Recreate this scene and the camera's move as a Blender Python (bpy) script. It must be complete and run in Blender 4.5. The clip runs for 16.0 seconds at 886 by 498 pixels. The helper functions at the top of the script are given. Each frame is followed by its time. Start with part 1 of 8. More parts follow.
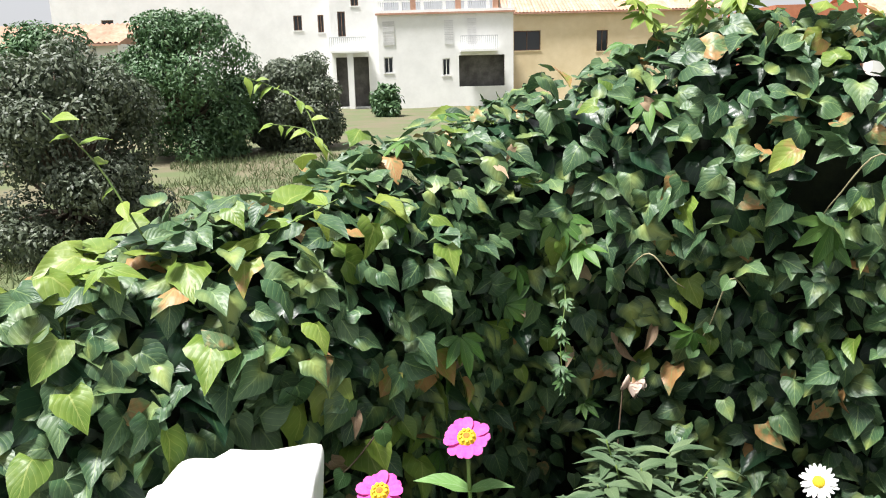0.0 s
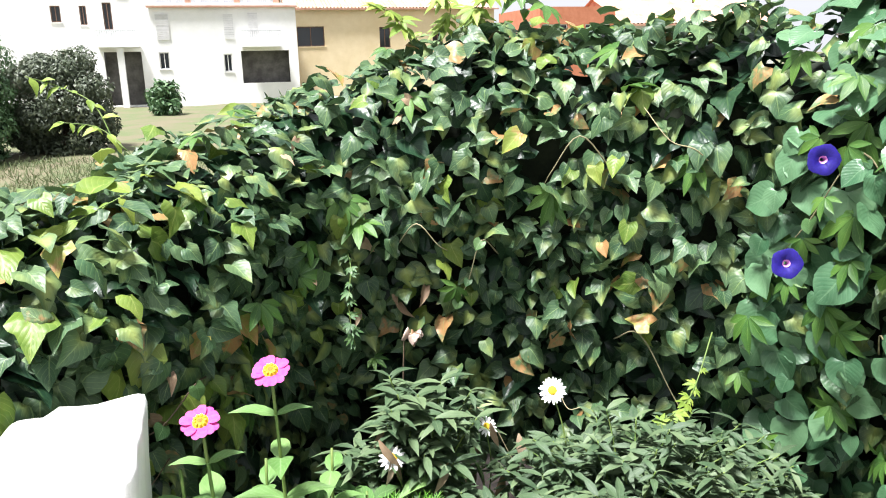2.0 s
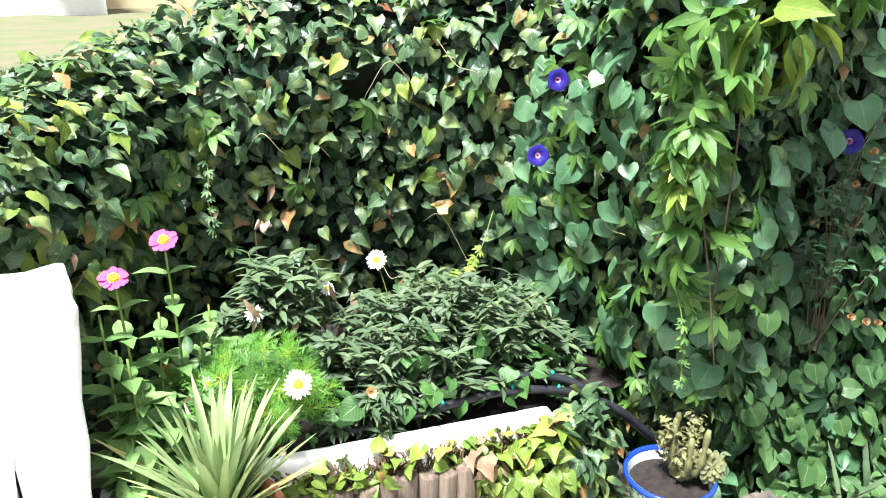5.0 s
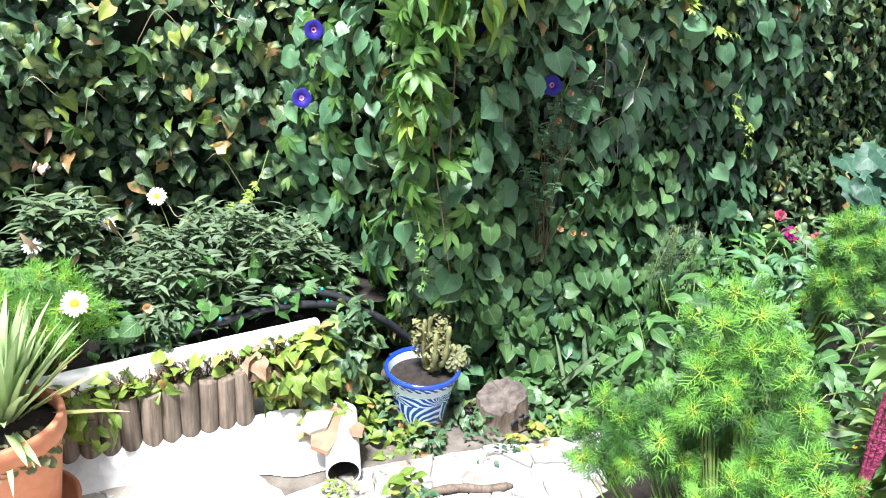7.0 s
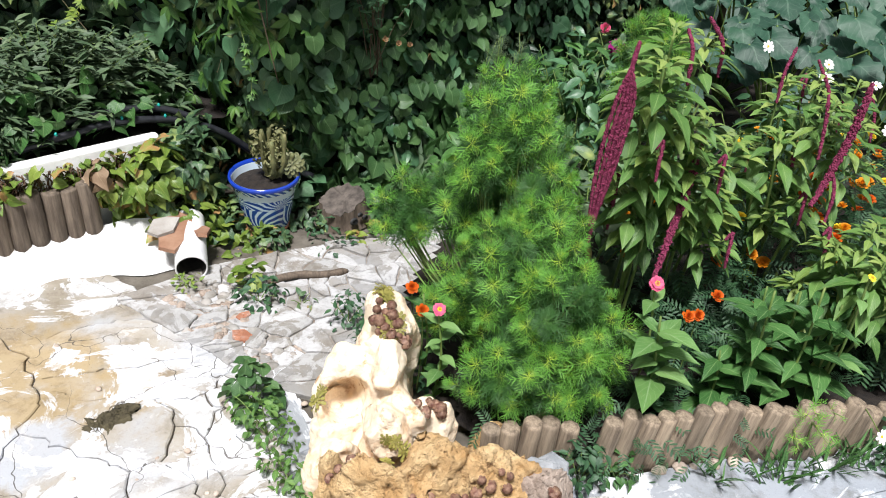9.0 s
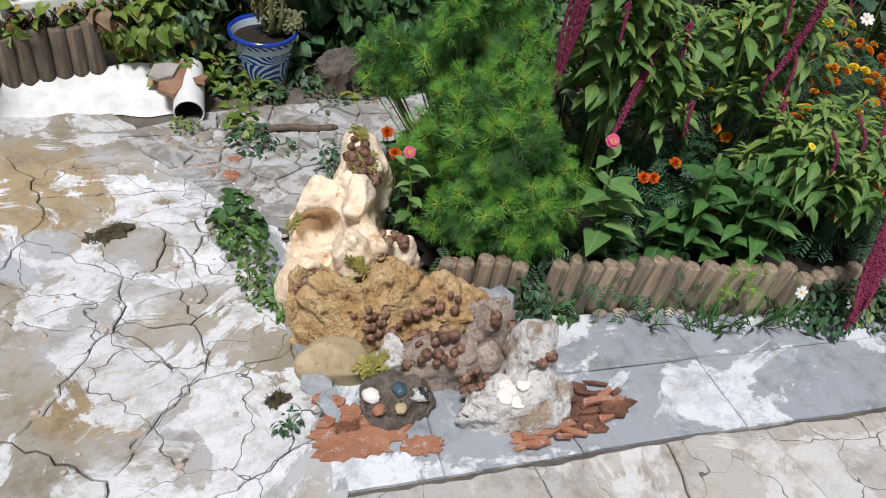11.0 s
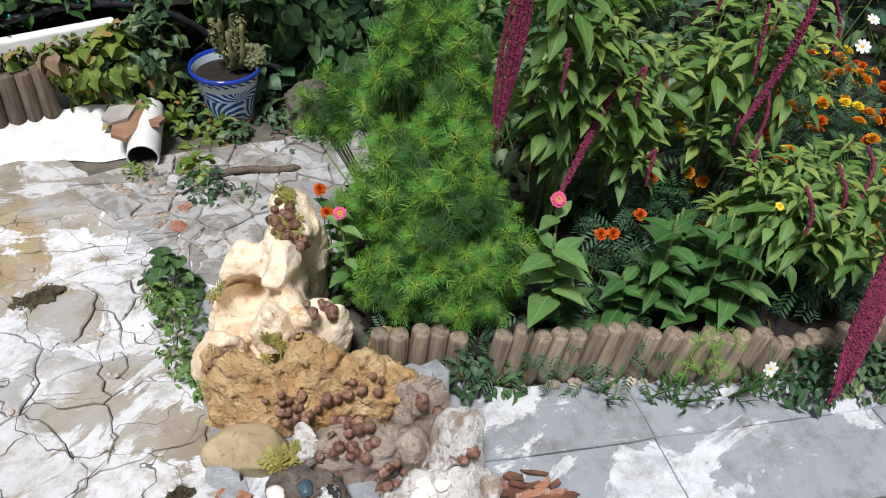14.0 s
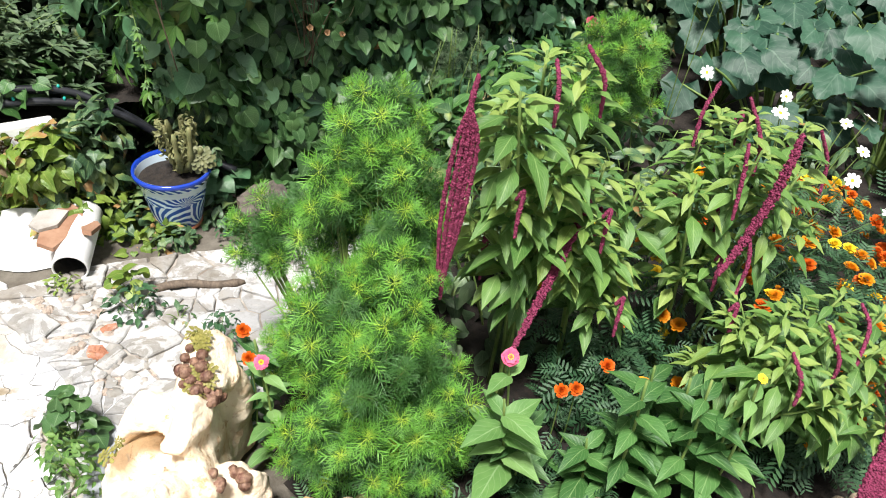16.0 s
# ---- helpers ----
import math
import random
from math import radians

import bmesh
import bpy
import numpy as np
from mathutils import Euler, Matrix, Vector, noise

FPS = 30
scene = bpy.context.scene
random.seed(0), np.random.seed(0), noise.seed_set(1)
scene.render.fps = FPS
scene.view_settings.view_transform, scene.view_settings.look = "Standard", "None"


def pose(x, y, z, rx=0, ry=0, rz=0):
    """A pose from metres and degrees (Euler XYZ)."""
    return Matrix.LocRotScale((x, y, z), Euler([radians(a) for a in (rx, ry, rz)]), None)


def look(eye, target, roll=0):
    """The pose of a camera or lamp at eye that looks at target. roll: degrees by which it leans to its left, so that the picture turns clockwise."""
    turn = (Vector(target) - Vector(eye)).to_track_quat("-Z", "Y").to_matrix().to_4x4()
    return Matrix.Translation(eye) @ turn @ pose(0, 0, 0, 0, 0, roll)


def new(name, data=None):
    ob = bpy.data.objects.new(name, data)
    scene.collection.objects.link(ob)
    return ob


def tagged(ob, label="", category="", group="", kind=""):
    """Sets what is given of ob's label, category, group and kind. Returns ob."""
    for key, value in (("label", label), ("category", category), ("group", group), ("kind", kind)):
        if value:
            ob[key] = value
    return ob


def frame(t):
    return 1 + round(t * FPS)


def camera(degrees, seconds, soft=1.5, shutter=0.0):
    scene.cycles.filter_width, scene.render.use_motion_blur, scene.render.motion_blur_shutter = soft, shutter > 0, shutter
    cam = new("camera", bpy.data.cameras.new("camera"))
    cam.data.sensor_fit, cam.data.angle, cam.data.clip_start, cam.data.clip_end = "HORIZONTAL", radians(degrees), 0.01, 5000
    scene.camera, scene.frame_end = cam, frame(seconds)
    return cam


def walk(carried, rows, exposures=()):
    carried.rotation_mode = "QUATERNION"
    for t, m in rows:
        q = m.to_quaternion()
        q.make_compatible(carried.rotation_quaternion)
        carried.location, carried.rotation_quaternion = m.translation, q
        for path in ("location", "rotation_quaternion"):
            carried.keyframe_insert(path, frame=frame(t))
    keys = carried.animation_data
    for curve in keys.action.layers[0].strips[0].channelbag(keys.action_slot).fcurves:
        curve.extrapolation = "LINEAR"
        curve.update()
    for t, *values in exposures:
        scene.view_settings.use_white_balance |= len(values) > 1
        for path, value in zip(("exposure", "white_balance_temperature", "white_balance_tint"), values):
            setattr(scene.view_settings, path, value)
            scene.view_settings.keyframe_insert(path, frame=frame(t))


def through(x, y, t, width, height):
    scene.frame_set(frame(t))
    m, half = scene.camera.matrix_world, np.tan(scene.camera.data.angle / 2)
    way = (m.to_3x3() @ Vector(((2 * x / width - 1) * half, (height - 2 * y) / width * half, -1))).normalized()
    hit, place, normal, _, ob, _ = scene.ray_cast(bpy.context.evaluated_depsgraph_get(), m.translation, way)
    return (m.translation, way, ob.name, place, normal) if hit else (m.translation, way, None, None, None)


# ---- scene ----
cam = camera(62.0, 16.0, soft=1.0)
PATH = [
    (0, (0.002, 0.035, 1.506), (0.023, 1.977, 1.03), -1.5),
    (0.5, (0.06, 0.029, 1.5), (0.222, 1.968, 1.04), -1.1),
    (1, (0.092, -0.026, 1.498), (0.381, 1.907, 1.077), -1.0),
    (1.5, (0.051, -0.137, 1.503), (0.458, 1.769, 1.053), -1.0),
    (2, (-0.012, -0.262, 1.521), (0.544, 1.593, 1.022), -1.3),
    (2.5, (-0.02, -0.4, 1.522), (0.539, 1.436, 0.958), 0.1),
    (3, (-0.061, -0.503, 1.543), (0.607, 1.294, 0.973), 0.7),
    (5.5, (-0.264, -0.854, 1.604), (0.755, 0.709, 0.882), 1.0),
    (6, (-0.308, -0.932, 1.584), (0.811, 0.57, 0.884), 1.8),
    (6.5, (-0.266, -1.07, 1.6), (0.877, 0.403, 0.876), 2.3),
    (7, (-0.23, -1.224, 1.62), (1.041, 0.106, 0.836), 3.4),
    (7.5, (-0.282, -1.347, 1.612), (1.13, -0.263, 0.701), 2.9),
    (8, (-0.325, -1.423, 1.609), (1.146, -0.473, 0.641), 3.5),
    (8.5, (-0.286, -1.505, 1.616), (1.107, -0.493, 0.598), 3.8),
    (9, (-0.271, -1.623, 1.608), (1.057, -0.636, 0.485), 5.1),
    (9.5, (-0.359, -1.7, 1.596), (0.957, -0.842, 0.359), 6.6),
    (10, (-0.369, -1.758, 1.594), (0.911, -0.897, 0.322), 9.4),
    (12.5, (-0.223, -1.979, 1.584), (0.819, -1.0, 0.185), 4.3),
    (13, (-0.14, -1.995, 1.613), (0.878, -0.945, 0.248), 4.2),
    (13.5, (-0.069, -1.974, 1.626), (0.983, -0.949, 0.268), 5.1),
    (14, (0.022, -1.898, 1.645), (1.128, -0.925, 0.291), 5.3),
    (14.5, (0.139, -1.877, 1.663), (1.406, -0.944, 0.429), 6.4),
    (15, (0.273, -1.88, 1.666), (1.533, -0.931, 0.437), 6.8),
    (15.5, (0.333, -1.859, 1.653), (1.578, -0.892, 0.422), 7.3),
    (16, (0.318, -1.769, 1.649), (1.516, -0.719, 0.44), 6.9),
]
walk(cam, [(t, look(eye, target, roll)) for t, eye, target, roll in PATH], exposures=[
    (0.0, 0.75, 6450, 11), (1.5, 1.15, 6300, 13), (2.0, 1.15, 6300, 13), (3.0, 1.35, 6200, 13), (5.5, 1.45, 6300, 11), (6.5, 1.42, 6000, 13), (7.0, 1.4, 6100, 13), (8.0, 0.92, 6250, 12), (9.0, 0.12, 6300, 12),
    (10.0, -0.35, 6300, 12), (12.5, -0.82, 6200, 13), (14.0, -0.5, 6300, 12), (14.5, 0.1, 6450, 11), (15.0, 0.4, 6550, 10), (16.0, 0.5, 6550, 10)])

# ---- light ----
sky_world = bpy.data.worlds.new("overcast_sky")
scene.world = sky_world
sky_world.use_nodes = True
wt = sky_world.node_tree
bg = wt.nodes["Background"]
sky = wt.nodes.new("ShaderNodeTexSky")
sky.sky_type = 'NISHITA'
sky.sun_disc = False
sky.sun_elevation = radians(69)
sky.sun_rotation = radians(-115)
sky.dust_density = 4.0
cloud = wt.nodes.new("ShaderNodeMix")
cloud.data_type = 'RGBA'
cloud.inputs[0].default_value = 0.72
wt.links.new(sky.outputs[0], cloud.inputs[6])
cloud.inputs[7].default_value = (15.0, 15.2, 15.6, 1)
wt.links.new(cloud.outputs[2], bg.inputs[0])
bg.inputs[1].default_value = 0.037
sun_data = bpy.data.lights.new("sun", 'SUN')
sun_data.energy, sun_data.angle, sun_data.color = 6.3, radians(12), (1.0, 0.975, 0.945)
sun = new("sun", sun_data)
sun.matrix_world = look((-4.4, -2.1, 13.0), (0, 0, 0))

# ---- small tools ----
rng = np.random.default_rng(7)
R = random.Random(11)


def thing(name, at, label, category, group="", kind="", rz=0.0):
    """An Empty at the base of a thing that has parts."""
    ob = new(name)
    ob.empty_display_size = 0.05
    ob.matrix_world = pose(*at, 0, 0, rz)
    return tagged(ob, label, category, group, kind)


def mesh_of(name, verts, faces, mats, smooth=True, uvs=None):
    me = bpy.data.meshes.new(name)
    me.from_pydata([tuple(v) for v in verts], [], [tuple(f) for f in faces])
    for m in (mats if isinstance(mats, (list, tuple)) else [mats]):
        me.materials.append(m)
    if smooth:
        me.polygons.foreach_set("use_smooth", [True] * len(me.polygons))
    if uvs is not None:
        layer = me.uv_layers.new(name="UVMap")
        idx = np.empty(len(me.loops), dtype=np.int32)
        me.loops.foreach_get("vertex_index", idx)
        layer.data.foreach_set("uv", np.asarray(uvs, dtype=np.float32)[idx].ravel())
    me.update()
    return me


def part(name, me, parent=None, label="", at=None):
    """One mesh under a thing or under a part; it is placed in its parent's space."""
    ob = new(name, me)
    if parent is not None:
        ob.parent = parent
    if at is not None:
        ob.matrix_basis = at
    if label:
        ob["label"] = label
    return ob


def single(name, me, at, label, category, group="", kind=""):
    """A thing that is one mesh."""
    ob = new(name, me)
    ob.matrix_world = at
    return tagged(ob, label, category, group, kind)


def from_bm(name, bm, mats, smooth=True):
    me = bpy.data.meshes.new(name)
    bm.normal_update()
    bm.to_mesh(me)
    bm.free()
    for m in (mats if isinstance(mats, (list, tuple)) else [mats]):
        me.materials.append(m)
    if smooth:
        me.polygons.foreach_set("use_smooth", [True] * len(me.polygons))
    return me


def box_bm(sx, sy, sz, bevel=0.0, cuts=0, rough=0.0, seed=0):
    """A box on z = 0, bevelled, with an uneven surface."""
    bm = bmesh.new()
    bmesh.ops.create_cube(bm, size=1.0)
    for v in bm.verts:
        v.co = Vector((v.co.x * sx, v.co.y * sy, (v.co.z + 0.5) * sz))
    if cuts:
        bmesh.ops.subdivide_edges(bm, edges=bm.edges[:], cuts=cuts, use_grid_fill=True)
    if bevel:
        sharp = [e for e in bm.edges if len(e.link_faces) == 2 and e.calc_face_angle(0) > 0.5]
        bmesh.ops.bevel(bm, geom=sharp, offset=bevel, segments=2, affect='EDGES', profile=0.6)
    if rough:
        for v in bm.verts:
            v.co += noise.noise_vector(v.co * 14 + Vector((seed * 3.1, seed, 0))) * rough
    return bm


def lathe(profile, n=40, cap=True):
    """Verts and faces of a body turned round z from (radius, height) pairs."""
    vs, fs = [], []
    for r, z in profile:
        for i in range(n):
            a = 2 * math.pi * i / n
            vs.append((r * math.cos(a), r * math.sin(a), z))
    for k in range(len(profile) - 1):
        for i in range(n):
            j = (i + 1) % n
            fs.append((k * n + i, k * n + j, (k + 1) * n + j, (k + 1) * n + i))
    if cap:
        fs.append(tuple(range(n - 1, -1, -1)))
        fs.append(tuple((len(profile) - 1) * n + i for i in range(n)))
    return vs, fs


def tube(points, radii, n=8):
    """Verts and faces of a tube along points."""
    vs, fs = [], []
    pts = [Vector(p) for p in points]
    if not hasattr(radii, "__len__"):
        radii = [radii] * len(pts)
    ref = Vector((0.3, 0.2, 1)).normalized()
    for k, p in enumerate(pts):
        d = (pts[min(k + 1, len(pts) - 1)] - pts[max(k - 1, 0)]).normalized()
        u = d.cross(ref)
        if u.length < 1e-3:
            u = d.cross(Vector((1, 0, 0)))
        u.normalize()
        w = d.cross(u)
        for i in range(n):
            a = 2 * math.pi * i / n
            vs.append(p + (u * math.cos(a) + w * math.sin(a)) * radii[k])
    for k in range(len(pts) - 1):
        for i in range(n):
            j = (i + 1) % n
            fs.append((k * n + i, k * n + j, (k + 1) * n + j, (k + 1) * n + i))
    fs.append(tuple(range(n - 1, -1, -1)))
    fs.append(tuple((len(pts) - 1) * n + i for i in range(n)))
    return vs, fs


def smooth_line(points, per=6):
    """Catmull-Rom points through the given ones."""
    P = [Vector(p) for p in points]
    P = [P[0] * 2 - P[1]] + P + [P[-1] * 2 - P[-2]]
    out = []
    for a, b, c, d in zip(P, P[1:], P[2:], P[3:]):
        for i in range(per):
            t = i / per
            out.append(0.5 * ((2 * b) + (c - a) * t + (2 * a - 5 * b + 4 * c - d) * t * t + (3 * b - a - 3 * c + d) * t ** 3))
    out.append(P[-2])
    return out


def merge(pieces):
    """One list of verts and faces out of several."""
    vs, fs = [], []
    for v, f in pieces:
        k = len(vs)
        vs.extend(v)
        fs.extend([tuple(i + k for i in q) for q in f])
    return vs, fs


def rock_mesh(name, sx, sy, sz, mat, seed, rough=0.25, fine=0.06, sub=4, flat=0.3):
    """An uneven boulder that stands on z = 0."""
    bm = bmesh.new()
    bmesh.ops.create_icosphere(bm, subdivisions=sub, radius=1.0)
    off = Vector((seed * 7.3, seed * 1.7, seed * 3.9))
    for v in bm.verts:
        d = v.co.normalized()
        cell = noise.voronoi(d * 1.6 + off)[0]
        k = 0.8 + rough * 1.6 * cell[0] + rough * noise.noise(d * 1.3 + off) + fine * noise.noise(d * 5 + off) + fine * 0.6 * noise.noise(d * 12 + off)
        p = d * k
        p.z = max(p.z, -flat)
        v.co = Vector((p.x * sx, p.y * sy, (p.z + flat) * sz))
    return from_bm(name, bm, mat)


# ---- leaves ----
def blade(rows, fold=0.25, curl=-0.25, across=(-1, -0.5, 0, 0.5, 1), wave=0.0):
    """A leaf of length 1 along y from rows of (along, half width, backward sweep of the edge)."""
    vs, uv, fs = [], [], []
    for k, (y, w, s) in enumerate(rows):
        for a in across:
            z = fold * abs(a) * w + curl * y * y + wave * math.sin(7 * y + 3 * a) * w
            vs.append((a * w, y + s * abs(a), z))
            uv.append((a * 0.5 + 0.5, y))
    n = len(across)
    for k in range(len(rows) - 1):
        for i in range(n - 1):
            fs.append((k * n + i, k * n + i + 1, (k + 1) * n + i + 1, (k + 1) * n + i))
    return np.array(vs), np.array(fs), np.array(uv)


IVY = [blade([(0, .02, 0), (.03, .34, -.16), (.18, .47, -.05), (.36, .42, .02), (.54, .29, .02), (.74, .18, 0), (.9, .07, 0), (1, .004, 0)], 0.30, -0.30, wave=0.16),
       blade([(0, .02, 0), (.03, .36, -.17), (.18, .54, .04), (.34, .44, .05), (.50, .29, .02), (.72, .19, 0), (.9, .07, 0), (1, .004, 0)], 0.16, -0.45, wave=0.22),
       blade([(0, .02, 0), (.05, .28, -.12), (.20, .40, -.05), (.40, .39, 0), (.60, .28, 0), (.80, .15, 0), (.93, .05, 0), (1, .004, 0)], 0.48, -0.15, wave=0.12),
       blade([(0, .02, 0), (.03, .36, -.16), (.18, .46, -.08), (.38, .43, -.02), (.60, .30, 0), (.80, .16, 0), (.93, .06, 0), (1, .004, 0)], -0.15, -0.5, wave=0.20)]
HEART = [blade([(0, .03, 0), (.02, .36, -.17), (.12, .55, -.11), (.30, .61, -.03), (.50, .54, 0), (.68, .40, 0), (.84, .21, 0), (.95, .06, 0), (1, .004, 0)], 0.16, -0.16, wave=0.07),
         blade([(0, .03, 0), (.02, .38, -.15), (.12, .57, -.09), (.30, .60, -.01), (.50, .52, 0), (.68, .37, 0), (.84, .19, 0), (.95, .05, 0), (1, .004, 0)], 0.06, -0.30, wave=0.12),
         blade([(0, .03, 0), (.02, .34, -.16), (.12, .50, -.10), (.30, .54, -.02), (.50, .47, 0), (.68, .34, 0), (.84, .18, 0), (.95, .05, 0), (1, .004, 0)], 0.34, -0.10, wave=0.10)]
LANCE = [blade([(0, .025, 0), (.2, .11, 0), (.45, .16, 0), (.7, .12, 0), (.9, .05, 0), (1, .003, 0)], 0.4, -0.25, (-1, 0, 1)),
         blade([(0, .025, 0), (.2, .09, 0), (.45, .14, 0), (.7, .11, 0), (.9, .04, 0), (1, .003, 0)], 0.2, -0.5, (-1, 0, 1))]
BROAD = [blade([(0, .06, 0), (.15, .20, 0), (.35, .27, 0), (.6, .22, 0), (.82, .10, 0), (1, .004, 0)], 0.3, -0.3, wave=0.12),
         blade([(0, .06, 0), (.15, .18, 0), (.35, .25, 0), (.6, .20, 0), (.82, .09, 0), (1, .004, 0)], 0.15, -0.55, wave=0.18)]


def palm_leaf(n=5, spread=75):
    """A leaf of n leaflets from one point."""
    base = blade([(.06, .01, 0), (.3, .11, 0), (.55, .17, 0), (.8, .10, 0), (1, .004, 0)], 0.35, -0.25, (-1, 0, 1))
    V, F, U = [], [], []
    k = 0
    for i in range(n):
        a = radians(-spread + 2 * spread * i / (n - 1))
        s = 1.0 - 0.28 * abs(i - (n - 1) / 2) / ((n - 1) / 2)
        c, d = math.cos(a) * s, math.sin(a) * s
        v = base[0]
        V.append(np.c_[v[:, 0] * c + v[:, 1] * d, -v[:, 0] * d + v[:, 1] * c, v[:, 2] * s])
        F.append(base[1] + k)
        U.append(base[2])
        k += len(v)
    return np.vstack(V), np.vstack(F), np.vstack(U)


PALM = [palm_leaf()]


def frames(points, normals, tips, sizes):
    """Leaf matrices from places, facings and tip directions."""
    z = normals / np.linalg.norm(normals, axis=1, keepdims=True)
    y = tips - z * np.sum(tips * z, axis=1, keepdims=True)
    y /= np.linalg.norm(y, axis=1, keepdims=True) + 1e-9
    x = np.cross(y, z)
    m = np.stack([x, y, z], axis=2) * np.asarray(sizes)[:, None, None]
    return m, points


def scatter(name, kinds, m, p, mats):
    """One mesh with a leaf at every matrix."""
    pick = rng.integers(0, len(kinds), len(p))
    V, F, U, k = [], [], [], 0
    for j, (v, f, u) in enumerate(kinds):
        sel = np.where(pick == j)[0]
        if not len(sel):
            continue
        w = np.einsum("nij,vj->nvi", m[sel], v) + p[sel][:, None, :]
        n = len(v)
        V.append(w.reshape(-1, 3))
        F.append((f[None] + (np.arange(len(sel)) * n)[:, None, None]).reshape(-1, f.shape[1]) + k)
        U.append(np.tile(u, (len(sel), 1)))
        k += n * len(sel)
    V, F, U = np.vstack(V), np.vstack(F), np.vstack(U)
    me = bpy.data.meshes.new(name)
    me.vertices.add(len(V))
    me.vertices.foreach_set("co", V.astype(np.float32).ravel())
    c = F.shape[1]
    me.loops.add(F.size)
    me.loops.foreach_set("vertex_index", F.astype(np.int32).ravel())
    me.polygons.add(len(F))
    me.polygons.foreach_set("loop_start", (np.arange(len(F)) * c).astype(np.int32))
    me.polygons.foreach_set("loop_total", np.full(len(F), c, dtype=np.int32))
    me.polygons.foreach_set("use_smooth", [True] * len(F))
    layer = me.uv_layers.new(name="UVMap")
    layer.data.foreach_set("uv", U[F.ravel()].astype(np.float32).ravel())
    for mt in (mats if isinstance(mats, (list, tuple)) else [mats]):
        me.materials.append(mt)
    me.update(calc_edges=True)
    me.validate()
    return me


def unit(v):
    v = np.asarray(v, float)
    return v / (np.linalg.norm(v, axis=-1, keepdims=True) + 1e-9)


# ---- materials ----
def material(name):
    m = bpy.data.materials.new(name)
    m.use_nodes = True
    nt = m.node_tree
    return m, nt, nt.nodes["Principled BSDF"]


def node(nt, kind, **sets):
    n = nt.nodes.new(kind)
    for key, value in sets.items():
        if key == "op":
            n.operation = value
        elif key == "ins":
            for i, v in value.items():
                if hasattr(v, "is_linked") or hasattr(v, "links"):
                    nt.links.new(v, n.inputs[i])
                else:
                    n.inputs[i].default_value = v
    return n


def ramp(nt, fac, stops):
    n = nt.nodes.new("ShaderNodeValToRGB")
    el = n.color_ramp.elements
    while len(el) < len(stops):
        el.new(0.5)
    for e, (p, c) in zip(el, stops):
        e.position, e.color = p, (*c, 1)
    nt.links.new(fac, n.inputs[0])
    return n.outputs[0]


def math_node(nt, op, a, b=0.0):
    n = node(nt, "ShaderNodeMath", ins={0: a, 1: b})
    n.operation = op
    return n.outputs[0]


def mix_col(nt, fac, a, b, blend='MIX'):
    n = nt.nodes.new("ShaderNodeMix")
    n.data_type, n.blend_type = 'RGBA', blend
    for i, v in ((0, fac), (6, a), (7, b)):
        if hasattr(v, "links"):
            nt.links.new(v, n.inputs[i])
        else:
            n.inputs[i].default_value = v if i == 0 or len(v) == 4 else (*v, 1)
    return n.outputs[2]


def noise_tex(nt, scale, detail=4, rough=0.6, coord=None, distort=0.0):
    if coord is None:
        coord = node(nt, "ShaderNodeNewGeometry").outputs["Position"]
    n = node(nt, "ShaderNodeTexNoise", ins={"Vector": coord, "Scale": scale, "Detail": detail, "Roughness": rough, "Distortion": distort})
    return n.outputs[0]


def bump(nt, bsdf, height, strength=0.3, distance=0.01):
    b = node(nt, "ShaderNodeBump", ins={"Strength": strength, "Distance": distance, "Height": height})
    nt.links.new(b.outputs[0], bsdf.inputs["Normal"])


def chance(nt):
    """A random value for each leaf, piece or object."""
    g = node(nt, "ShaderNodeNewGeometry").outputs["Random Per Island"]
    o = node(nt, "ShaderNodeObjectInfo").outputs["Random"]
    return math_node(nt, 'FRACT', math_node(nt, 'ADD', g, o))


